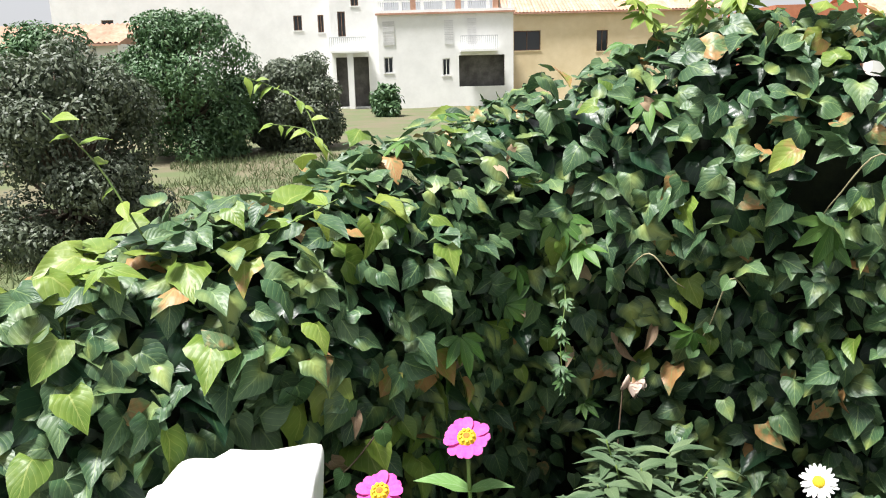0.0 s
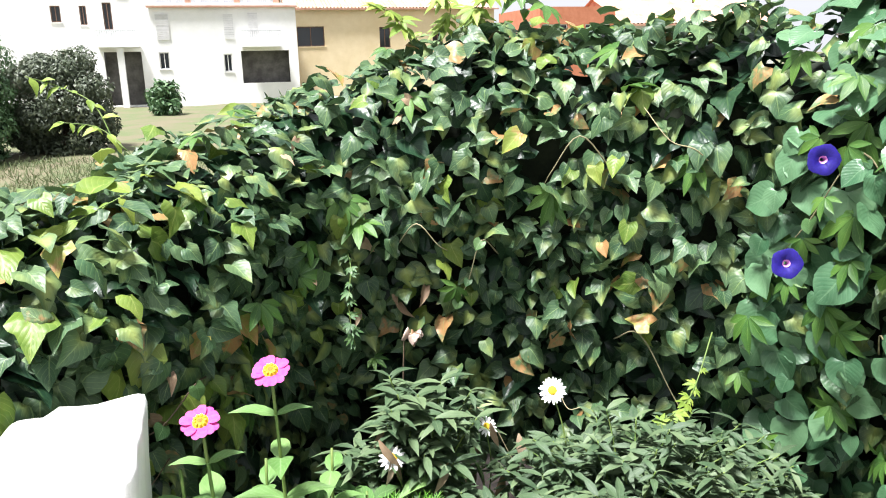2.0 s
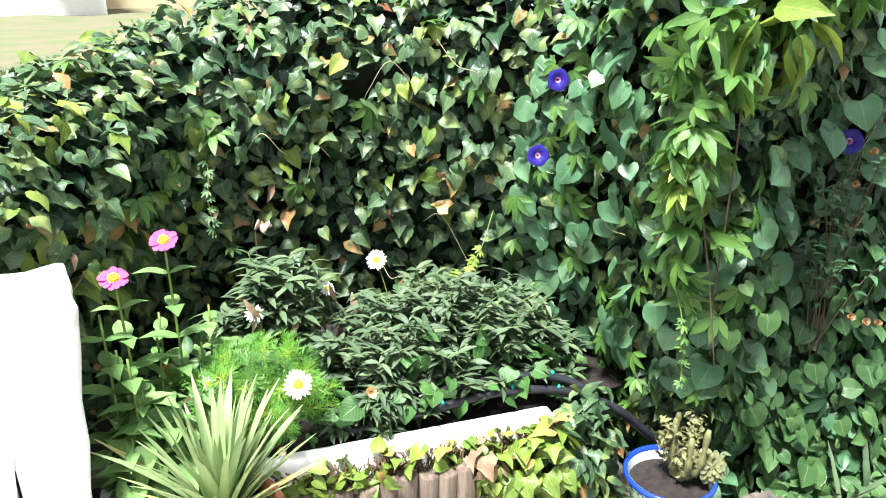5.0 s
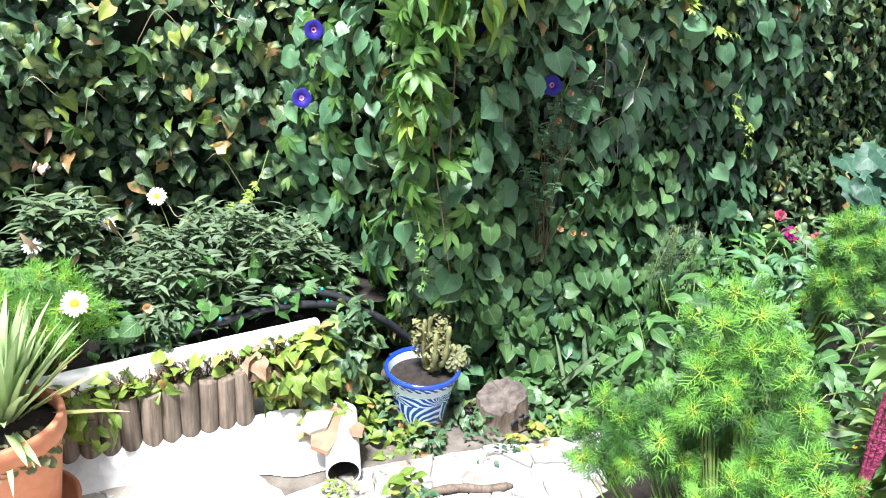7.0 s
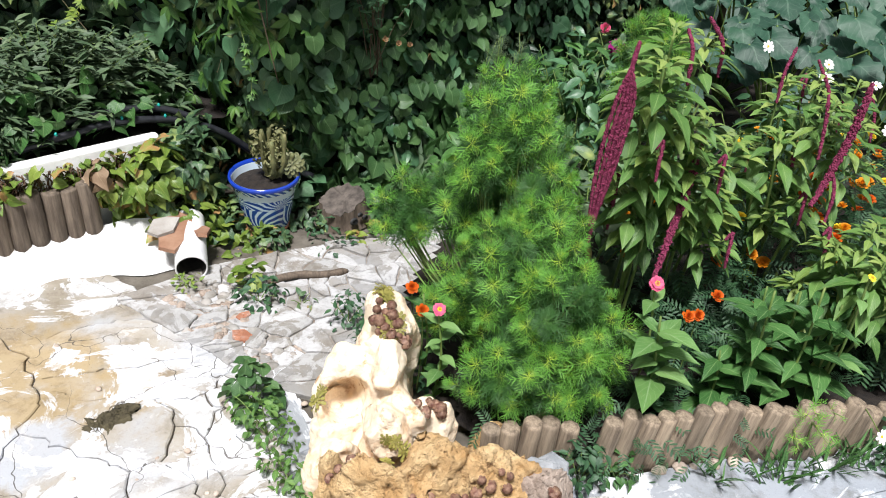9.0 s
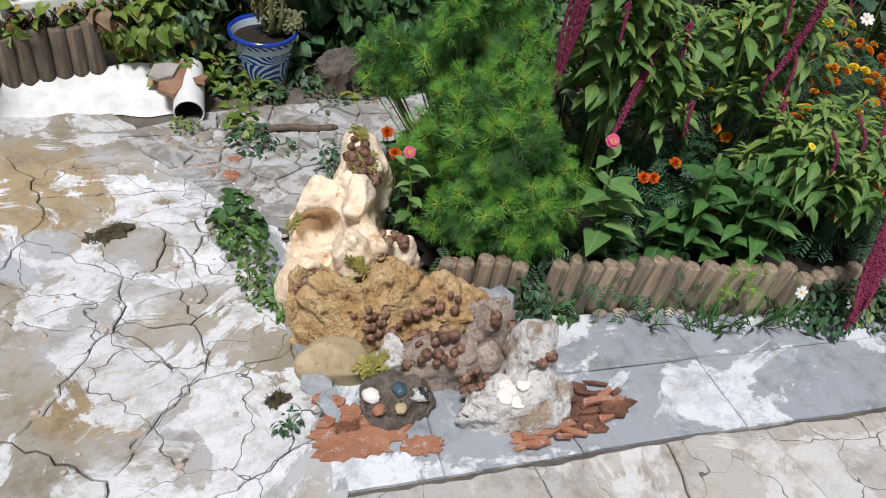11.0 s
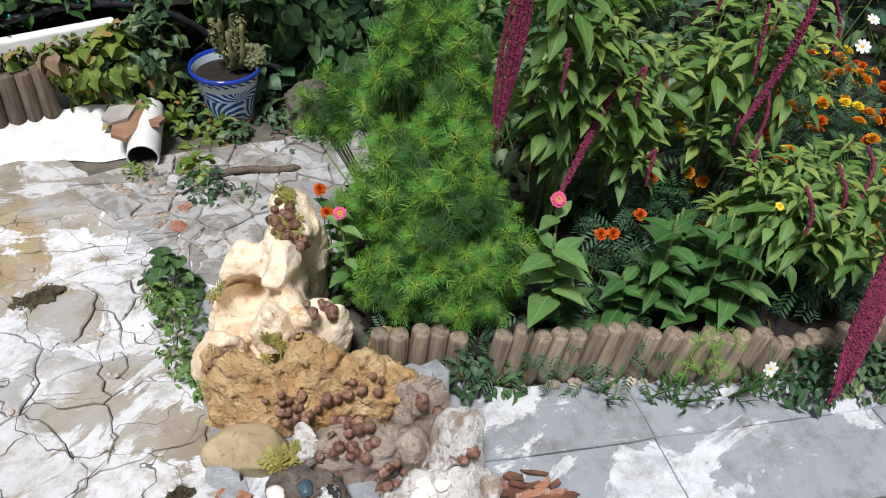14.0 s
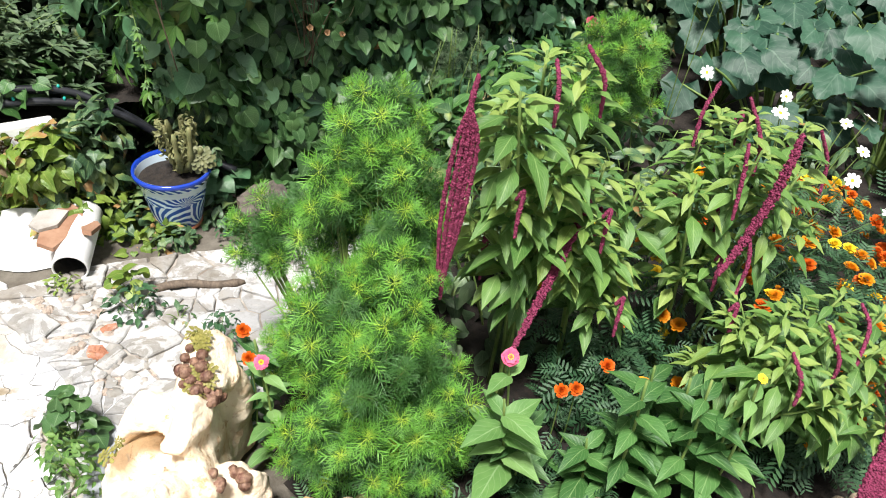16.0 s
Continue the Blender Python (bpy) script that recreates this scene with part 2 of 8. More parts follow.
def leaf_mat(name, dark, mid, pale, vein, rough=0.42, veins=7.0, vein_amount=0.5, blotch=0.0, through=0.28, edge_brown=0.0):
    m, nt, b = material(name)
    r = chance(nt)
    col = ramp(nt, r, [(0.0, dark), (0.55, mid), (1.0, pale)])
    uv = node(nt, "ShaderNodeUVMap").outputs[0]
    sep = node(nt, "ShaderNodeSeparateXYZ", ins={0: uv})
    side = math_node(nt, 'ABSOLUTE', math_node(nt, 'SUBTRACT', sep.outputs[0], 0.5))
    rib = math_node(nt, 'LESS_THAN', side, 0.022)
    slant = math_node(nt, 'SUBTRACT', sep.outputs[1], math_node(nt, 'MULTIPLY', side, 0.9))
    ladder = math_node(nt, 'PINGPONG', math_node(nt, 'MULTIPLY', slant, veins), 0.5)
    thin = math_node(nt, 'LESS_THAN', ladder, 0.055)
    mask = math_node(nt, 'MULTIPLY', math_node(nt, 'MAXIMUM', rib, math_node(nt, 'MULTIPLY', thin, 0.55)), vein_amount)
    patch = noise_tex(nt, 26, 3, 0.6)
    col = mix_col(nt, 0.35, col, ramp(nt, patch, [(0.3, dark), (0.75, pale)]))
    if blotch:
        spot = math_node(nt, 'MULTIPLY', ramp(nt, noise_tex(nt, 11, 2, 0.5), [(0.52, (0, 0, 0)), (0.68, (1, 1, 1))]), blotch)
        middle = math_node(nt, 'SUBTRACT', 1.0, math_node(nt, 'MULTIPLY', side, 1.7))
        col = mix_col(nt, math_node(nt, 'MULTIPLY', spot, middle), col, (0.30, 0.36, 0.10))
    if edge_brown:
        dry = math_node(nt, 'MULTIPLY', math_node(nt, 'GREATER_THAN', r, 1.0 - edge_brown), ramp(nt, noise_tex(nt, 16, 3, 0.7), [(0.42, (0, 0, 0)), (0.55, (1, 1, 1))]))
        col = mix_col(nt, dry, col, (0.36, 0.20, 0.08))
    col = mix_col(nt, mask, col, vein)
    nt.links.new(col, b.inputs["Base Color"])
    b.inputs["Roughness"].default_value = rough
    b.inputs["Specular IOR Level"].default_value = 0.42
    bump(nt, b, math_node(nt, 'ADD', math_node(nt, 'MULTIPLY', ladder, 0.6), noise_tex(nt, 60, 2)), 0.25, 0.004)
    t = node(nt, "ShaderNodeBsdfTranslucent", ins={0: mix_col(nt, 0.5, col, pale)})
    s = node(nt, "ShaderNodeMixShader", ins={0: through * 0.65, 1: b.outputs[0], 2: t.outputs[0]})
    nt.links.new(s.outputs[0], nt.nodes["Material Output"].inputs[0])
    return m


def plain_mat(name, a, bcol, scale=20.0, rough=0.7, metal=0.0, relief=0.3, relief_scale=80.0, lo=0.35, hi=0.7, spec=0.4, vary=0.25):
    """A surface of two colours in patches, with grain and relief."""
    m, nt, b = material(name)
    col = ramp(nt, noise_tex(nt, scale, 6, 0.65), [(lo, a), (hi, bcol)])
    shade = ramp(nt, chance(nt), [(0, (1 - vary,) * 3), (1, (1, 1, 1))])
    col = mix_col(nt, 1.0, col, shade, 'MULTIPLY')
    nt.links.new(col, b.inputs["Base Color"])
    b.inputs["Roughness"].default_value = rough
    b.inputs["Metallic"].default_value = metal
    b.inputs["Specular IOR Level"].default_value = spec
    bump(nt, b, noise_tex(nt, relief_scale, 5, 0.7), relief, 0.006)
    return m


M_IVY = leaf_mat("ivy_leaf", (0.020, 0.056, 0.028), (0.046, 0.108, 0.047), (0.115, 0.185, 0.075), (0.24, 0.34, 0.13), 0.46, 6, 0.5, 1.0, 0.16, 0.04)
# darker copy of the ivy leaf: shade deep in the foliage, put into the colour
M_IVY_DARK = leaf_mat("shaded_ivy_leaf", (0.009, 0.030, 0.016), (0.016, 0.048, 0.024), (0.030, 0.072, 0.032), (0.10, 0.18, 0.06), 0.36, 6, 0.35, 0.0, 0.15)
M_IVY_YOUNG = leaf_mat("young_ivy_leaf", (0.06, 0.135, 0.02), (0.13, 0.22, 0.03), (0.27, 0.33, 0.06), (0.42, 0.45, 0.14), 0.45, 6, 0.4, 0.3, 0.35, 0.12)
M_HEART = leaf_mat("morning_glory_leaf", (0.037, 0.108, 0.050), (0.070, 0.172, 0.080), (0.140, 0.262, 0.132), (0.16, 0.27, 0.15), 0.36, 8, 0.45, 0.0, 0.25)
M_CREEPER = leaf_mat("creeper_leaf", (0.030, 0.095, 0.022), (0.060, 0.155, 0.028), (0.120, 0.240, 0.042), (0.25, 0.38, 0.10), 0.45, 9, 0.4, 0.0, 0.35)
M_TENDER = leaf_mat("tender_shoot_leaf", (0.12, 0.22, 0.03), (0.19, 0.29, 0.04), (0.28, 0.35, 0.06), (0.50, 0.52, 0.15), 0.5, 7, 0.3, 0.0, 0.4)
M_SAGE = leaf_mat("narrow_grey_green_leaf", (0.024, 0.054, 0.026), (0.056, 0.104, 0.048), (0.140, 0.198, 0.094), (0.16, 0.21, 0.12), 0.55, 6, 0.4, 0.0, 0.15)
M_ZINNIA = leaf_mat("zinnia_leaf", (0.022, 0.075, 0.018), (0.042, 0.128, 0.029), (0.088, 0.210, 0.054), (0.25, 0.38, 0.15), 0.5, 6, 0.5, 0.0, 0.3)
M_AMARANTH = leaf_mat("amaranth_leaf", (0.044, 0.120, 0.024), (0.085, 0.190, 0.040), (0.165, 0.290, 0.070), (0.28, 0.40, 0.14), 0.5, 9, 0.5, 0.0, 0.35)
M_MARIGOLD_LEAF = leaf_mat("marigold_leaf", (0.013, 0.050, 0.022), (0.028, 0.085, 0.034), (0.068, 0.145, 0.060), (0.10, 0.20, 0.08), 0.5, 5, 0.2, 0.0, 0.2)
M_BIND = leaf_mat("bindweed_leaf", (0.026, 0.075, 0.024), (0.050, 0.120, 0.038), (0.100, 0.190, 0.062), (0.22, 0.34, 0.16), 0.42, 8, 0.45, 0.0, 0.25)
M_PALE_ZIN = leaf_mat("pale_zinnia_leaf", (0.075, 0.175, 0.045), (0.125, 0.255, 0.070), (0.200, 0.340, 0.110), (0.28, 0.40, 0.20), 0.5, 6, 0.5, 0.0, 0.3)
M_SQUASH = leaf_mat("squash_leaf", (0.011, 0.044, 0.027), (0.021, 0.072, 0.042), (0.046, 0.118, 0.068), (0.10, 0.18, 0.12), 0.55, 5, 0.5, 0.0, 0.25)
M_STEM = plain_mat("green_stem", (0.10, 0.19, 0.04), (0.20, 0.26, 0.07), 30, 0.6)
M_TWIG = plain_mat("brown_twig", (0.07, 0.05, 0.03), (0.16, 0.11, 0.07), 40, 0.8)
M_WHITEWASH = plain_mat("whitewash", (0.72, 0.72, 0.70), (0.86, 0.86, 0.85), 9, 0.85, relief=0.5, relief_scale=30, vary=0.03)
M_SOIL = plain_mat("dark_soil", (0.010, 0.008, 0.007), (0.032, 0.024, 0.018), 40, 0.95, relief=0.9, relief_scale=70)


# ---- ground ----
def ground_z(x, y):
    """The terrace falls towards the drain."""
    return 0.047 - 0.084 * min(max(x, -1.5), 2.3) - 0.0947 * min(max(y, -2.6), 0.15)


M_EARTH = plain_mat("earth_and_dry_grass", (0.14, 0.125, 0.075), (0.10, 0.125, 0.052), 0.5, 0.95, relief=0.6, relief_scale=12, lo=0.42, hi=0.6)
M_CONCRETE = plain_mat("dirt_in_the_cracks", (0.085, 0.072, 0.055), (0.19, 0.17, 0.14), 12.0, 0.95, relief=0.8)


def build_ground():
    xs = np.r_[-1500, -400, -120, -60, -30, -15, -8, np.arange(-5, 6.01, 0.25), 8, 15, 30, 60, 120, 400, 1500]
    ys = np.r_[-1500, -400, -120, -40, -15, -8, np.arange(-5, 5.01, 0.25), 7, 10, 15, 20, 30, 45, 60, 90, 150, 400, 1500]
    vs, fs = [], []
    for y in ys:
        for x in xs:
            z = ground_z(x, y) - 0.05
            k = min(max((y - 2.2) / 1.4, 0), 1)
            z = z * (1 - k) - 1.5 * k
            if y > 3:
                z += 0.10 * noise.noise(Vector((x * 0.3, y * 0.3, 0)))
            vs.append((x, y, z))
    n = len(xs)
    for j in range(len(ys) - 1):
        for i in range(n - 1):
            fs.append((j * n + i, j * n + i + 1, (j + 1) * n + i + 1, (j + 1) * n + i))
    single("ground", mesh_of("ground", vs, fs, M_EARTH), Matrix(), "field of dry earth and thin grass below the garden", "ground", kind="structure")


build_ground()


def build_paving_base():
    vs, fs = [], []
    xs, ys = np.linspace(-2.6, 3.2, 30), np.linspace(-3.6, 0.9, 24)
    for y in ys:
        for x in xs:
            vs.append((x, y, ground_z(x, y) - 0.012))
    n = len(xs)
    for j in range(len(ys) - 1):
        for i in range(n - 1):
            fs.append((j * n + i, j * n + i + 1, (j + 1) * n + i + 1, (j + 1) * n + i))
    single("pavement", mesh_of("pavement", vs, fs, M_CONCRETE), Matrix(), "cracked and stained old concrete paving of the terrace", "pavement", kind="structure")


build_paving_base()

# ---- rockery ----
def stone_mat(name, a, bcol, c, scale, relief, rs, lo=.35, hi=.65, rough=.9, stain=.5):
    """Stone of two colours with pits of a third."""
    m, nt, b = material(name)
    tc = node(nt, "ShaderNodeNewGeometry").outputs["Position"]
    big = noise_tex(nt, scale, 6, .65, tc)
    col = ramp(nt, big, [(lo, a), (hi, bcol)])
    pits = noise_tex(nt, rs, 5, .75, tc)
    col = mix_col(nt, ramp(nt, pits, [(.32, (1, 1, 1)), (.44, (0, 0, 0))]), col, c)
    col = mix_col(nt, math_node(nt, 'MULTIPLY', ramp(nt, noise_tex(nt, scale * 2.7, 4, .6, tc), [(.5, (0, 0, 0)), (.7, (1, 1, 1))]), stain), col, mix_col(nt, .5, a, c))
    nt.links.new(col, b.inputs["Base Color"])
    b.inputs["Roughness"].default_value = rough
    bump(nt, b, math_node(nt, 'ADD', pits, math_node(nt, 'ADD', big, math_node(nt, 'MULTIPLY', noise_tex(nt, rs * 3, 4, .7, tc), .4))), relief, .03)
    return m


M_CREAM = stone_mat("cream_limestone", (0.64, 0.42, 0.24), (0.84, 0.71, 0.54), (0.48, 0.28, 0.14), 7, .45, 22, .36, .50, .9, .2)
M_OCHRE = stone_mat("porous_ochre_stone", (0.56, 0.33, 0.13), (0.86, 0.64, 0.35), (0.22, 0.115, 0.045), 11, 1.0, 34)
M_OLIVE = stone_mat("smooth_olive_stone", (0.33, 0.26, 0.15), (0.48, 0.39, 0.24), (0.24, 0.18, 0.1), 8, .3, 60)
M_GREY_STONE = stone_mat("grey_pink_stone", (0.38, 0.29, 0.23), (0.60, 0.50, 0.42), (0.18, 0.13, 0.10), 9, .8, 45)
M_WHITE_ROCK = stone_mat("whitish_rock", (0.46, 0.36, 0.28), (0.82, 0.80, 0.77), (0.22, 0.15, 0.11), 9, .9, 40, .42, .50, .9, .3)
M_CONGLOM = stone_mat("dark_pebbly_stone", (0.13, 0.10, 0.08), (0.30, 0.25, 0.20), (0.05, 0.04, 0.04), 26, .9, 60)
M_SLATE = stone_mat("blue_grey_slate", (0.26, 0.28, 0.30), (0.42, 0.44, 0.46), (0.16, 0.17, 0.18), 12, .4, 60)
M_BRICK = stone_mat("broken_red_brick", (0.34, 0.13, 0.07), (0.48, 0.22, 0.13), (0.58, 0.52, 0.48), 14, .8, 30)
M_BRICK_DARK = stone_mat("dark_red_brick", (0.13, 0.06, 0.04), (0.26, 0.12, 0.075), (0.05, 0.035, 0.03), 14, .8, 30)
M_BLUE_PEBBLE = plain_mat("dark_blue_pebble", (0.03, 0.06, 0.08), (0.06, 0.10, 0.13), 20, .3, vary=0)
M_WHITE_BIT = plain_mat("white_shell_stone", (0.66, 0.62, 0.56), (0.80, 0.78, 0.74), 20, .8, vary=0)
M_SPECKLE = stone_mat("black_and_white_speckled_stone", (0.02, 0.02, 0.02), (0.55, 0.55, 0.53), (0.02, 0.02, 0.02), 60, .3, 80, .48, .52)

from mathutils.bvhtree import BVHTree

ROCK_TREES = []


def boulder_bm(half, h, seed, rough=.3, fine=.06, sub=5, flat=.35, pit=0.05, facets=11, crag=.006):
    """A broken stone on z = 0: flat faces, worn edges, pits."""
    bm = bmesh.new()
    bmesh.ops.create_icosphere(bm, subdivisions=sub, radius=1.0)
    off = Vector((seed * 7.3, seed * 1.7, seed * 3.9))
    q = random.Random(seed * 13 + 5)
    planes = [(Vector((q.gauss(0, 1), q.gauss(0, 1), q.gauss(.1, .8))).normalized(), q.uniform(.60, .86)) for _ in range(facets)]
    for v in bm.verts:
        d = v.co.normalized()
        p = d * (1 + rough * .9 * noise.noise(d * 1.4 + off))
        for n, e in planes:
            k = p.dot(n) - e
            if k > 0:
                p -= n * k * .93
        ridge = 1 - abs(noise.noise(d * 2.6 + off * 1.3))
        k = fine * .9 * (ridge - .7) + fine * .7 * noise.noise(d * 5 + off) + fine * .6 * noise.noise(d * 11 + off) + fine * .4 * noise.noise(d * 23 + off)
        if pit:
            k -= pit * max(0, .42 - noise.voronoi(d * 4.2 + off)[0][0]) + pit * .5 * max(0, .4 - noise.voronoi(d * 9.5 + off)[0][0])
        p += d * k
        p.z = max(p.z, -flat)
        v.co = p
    top = max(v.co.z for v in bm.verts)
    wx = max(abs(v.co.x) for v in bm.verts)
    wy = max(abs(v.co.y) for v in bm.verts)
    for v in bm.verts:
        v.co = Vector((v.co.x / wx * half[0], v.co.y / wy * half[1], (v.co.z + flat) / (top + flat) * h))
    bm.normal_update()
    for v in bm.verts:
        p = v.co + off
        fold = abs(noise.noise(p * 13)) * 2 - .5
        v.co += v.normal * crag * (fold + .7 * noise.noise(p * 31) - 1.1 * max(0, .30 - noise.voronoi(p * 38)[0][0] * 1.0) + .35 * noise.noise(p * 85))
    return bm


def lay_rock(name, me, M, label, category="rock"):
    ROCK_TREES.append(BVHTree.FromPolygons([M @ v.co for v in me.vertices], [tuple(p.vertices) for p in me.polygons]))
    return single(name, me, M, label, category, "rocks of the rockery")


def boulder(name, at, half, h, mat, seed, label, rz=-46.6, rough=.3, fine=.06, category="rock", sub=5, flat=.35, pit=0.05, facets=11, crag=.008):
    return lay_rock(name, from_bm(name, boulder_bm(half, h, seed, rough, fine, sub, flat, pit, facets, crag), mat), pose(*at, 0, 0, rz), label, category)


def fused_rock(name, blobs, hollows, mat, label, crag=.008, pits=0.0, voxel=.0065):
    """One lump: several stones grown together and worn, with hollows and pits in it."""
    bm = bmesh.new()
    for at, half, h, turn, seed in blobs:
        one = boulder_bm(half, h, seed, .3, .03, 4, .4, .0, 9)
        me = bpy.data.meshes.new("lump")
        one.to_mesh(me)
        one.free()
        me.transform(pose(*at, *turn))
        bm.from_mesh(me)
        bpy.data.meshes.remove(me)
    tmp = new("lump", from_bm("lump", bm, mat))
    rm = tmp.modifiers.new("fuse", 'REMESH')
    rm.mode, rm.voxel_size = 'VOXEL', voxel
    sm = tmp.modifiers.new("wear", 'SMOOTH')
    sm.iterations, sm.factor = 3, .5
    me = bpy.data.meshes.new_from_object(tmp.evaluated_get(bpy.context.evaluated_depsgraph_get()))
    bpy.data.objects.remove(tmp)
    into = Vector((.55, .62, -.56)).normalized()
    for v in me.vertices:
        p = v.co.copy()
        for c, r, depth in hollows:
            off = p - Vector(c)
            e = (off - into * off.dot(into)).length / r
            if e < 1 and off.length < r * 2.2:
                v.co += into * depth * (1 - e * e) ** .7
        fold = abs(noise.noise(p * 15)) * 2 - .5
        v.co += noise.noise_vector(p * 11) * .012 + v.normal * (crag * fold + crag * .7 * noise.noise(p * 38) + crag * .4 * noise.noise(p * 90))
        if pits:
            v.co -= v.normal * pits * (max(0, .34 - noise.voronoi(p * 26)[0][0]) * 2.2 + max(0, .32 - noise.voronoi(p * 60)[0][0]) * 1.3)
    me.polygons.foreach_set("use_smooth", [True] * len(me.polygons))
    me.name = name
    return lay_rock(name, me, Matrix(), label)


def rest(x, y, from_z=1.2):
    """The top of the rocks, or of the ground, below a plan point: place and facing."""
    best = Vector((x, y, ground_z(x, y))), Vector((0, 0, 1))
    for t in ROCK_TREES:
        p, n, _, _ = t.ray_cast(Vector((x, y, from_z)), Vector((0, 0, -1)))
        if p is not None and p.z > best[0].z:
            best = p, n
    return best


G = ground_z
def foot(x, y, sink=.01):
    return (x, y, ground_z(x, y) - sink)


fused_rock("rock", [(foot(.525, -.905), (.125, .095), .245, (0, 0, -50), 3), (foot(.64, -.985), (.115, .085), .255, (0, 0, -40), 7), (foot(.735, -1.085), (.125, .075), .225, (0, 0, -42), 9)],
           [((.585, -.985, .27), .04, .03), ((.69, -1.06, .28), .03, .025)], M_OCHRE, "large porous ochre-brown rock in the rockery", .012, .022, .007)
fused_rock("rock", [(foot(.545, -.765), (.09, .075), .21, (0, 0, -40), 5), (foot(.70, -.80), (.10, .085), .275, (0, 0, -35), 8), (foot(.78, -.85), (.07, .06), .215, (0, 0, -30), 11), (foot(.765, -.69), (.115, .09), .345, (0, 0, -30), 14),
                    (foot(.845, -.625), (.12, .095), .38, (0, 0, -30), 15), ((.65, -.825, .235), (.055, .08), .115, (25, -15, -25), 17), (foot(.72, -.625), (.115, .08), .315, (0, 0, -35), 24), (foot(.63, -.665), (.085, .065), .225, (0, 0, 20), 22), ((.735, -.735, .30), (.085, .05), .10, (0, 12, 40), 18), ((.85, -.635, .33), (.09, .08), .12, (0, 0, 20), 21)],
           [((.615, -.73, .280), .060, .13), ((.53, -.80, .22), .03, .03), ((.75, -.83, .33), .03, .02), ((.80, -.74, .35), .035, .02)], M_CREAM, "sculpted cream limestone rock with rounded hollows", .005, .0)
boulder("rock", foot(.435, -1.02), (.115, .06), .115, M_OLIVE, 20, "smooth olive-brown flat stone", -42, rough=.12, fine=.02, sub=4, facets=7, crag=.002)
boulder("rock", foot(.615, -1.18), (.135, .07), .185, M_GREY_STONE, 23, "grey-pink stone among the houseleeks", -40, rough=.30, fine=.08)
fused_rock("rock", [(foot(.65, -1.385), (.16, .09), .15, (0, 0, -28), 26), (foot(.755, -1.335), (.095, .08), .245, (0, 0, 0), 29), (foot(.60, -1.385), (.08, .06), .125, (0, 0, -40), 30)], [((.70, -1.40, .24), .03, .02)], M_WHITE_ROCK, "rough pale grey and white rock", .009, .010, .007)
boulder("rock", foot(.44, -1.19), (.105, .07), .105, M_CONGLOM, 32, "dark pebbly stone with bits of shell", -40, rough=.2, fine=.08)
boulder("rock", foot(.80, -1.19), (.085, .065), .195, M_GREY_STONE, 35, "brownish grey stone leaning on the rockery", rough=.3, fine=.07)
boulder("rock", foot(.875, -.985, 0), (.07, .05), .165, M_OCHRE, 38, "small porous ochre stone", rough=.3, fine=.08, sub=4)
boulder("rock", foot(.49, -.80, 0), (.05, .045), .20, M_OCHRE, 41, "small porous ochre stone", rough=.3, fine=.08, sub=4)
boulder("rock", foot(.70, -1.27, 0), (.055, .045), .12, M_GREY_STONE, 44, "grey-pink stone among the houseleeks", rough=.3, fine=.06, sub=4)
boulder("rock", foot(.52, -1.10, 0), (.05, .04), .14, M_WHITE_ROCK, 46, "small pale stone wedged under the houseleeks", rough=.3, fine=.06, sub=4)


# ---- ivy hedge ----
# columns: foot x, y; face x, y; height of the crest
HEDGE = [(-1.7, .75, -1.7, .75, 1.06), (-.75, 1.05, -.75, 1.05, 1.10), (-.45, 1.2, -.45, 1.2, 1.15), (-.15, 1.42, -.17, 1.40, 1.20), (.12, 1.75, .10, 1.74, 1.31),
         (.38, 1.84, .35, 1.84, 1.42), (.62, 1.75, .60, 1.77, 1.53), (.88, 1.6, .90, 1.62, 1.55), (1.08, 1.44, 1.09, 1.44, 1.53), (1.32, 1.3, 1.34, 1.26, 1.59),
         (1.5, 1.05, 1.42, 1.0, 1.68), (1.52, .85, 1.36, .62, 1.82), (1.62, .66, 1.48, .48, 1.88), (1.78, .45, 1.85, .58, 1.92), (2.05, .36, 2.1, .52, 1.92),
         (2.5, .35, 2.85, .5, 1.92), (3.7, .35, 3.8, .45, 1.9), (5.5, .2, 5.6, .3, 1.9)]
HC = np.array(HEDGE)
HS = np.r_[0, np.cumsum(np.hypot(np.diff(HC[:, 2]), np.diff(HC[:, 3])))]


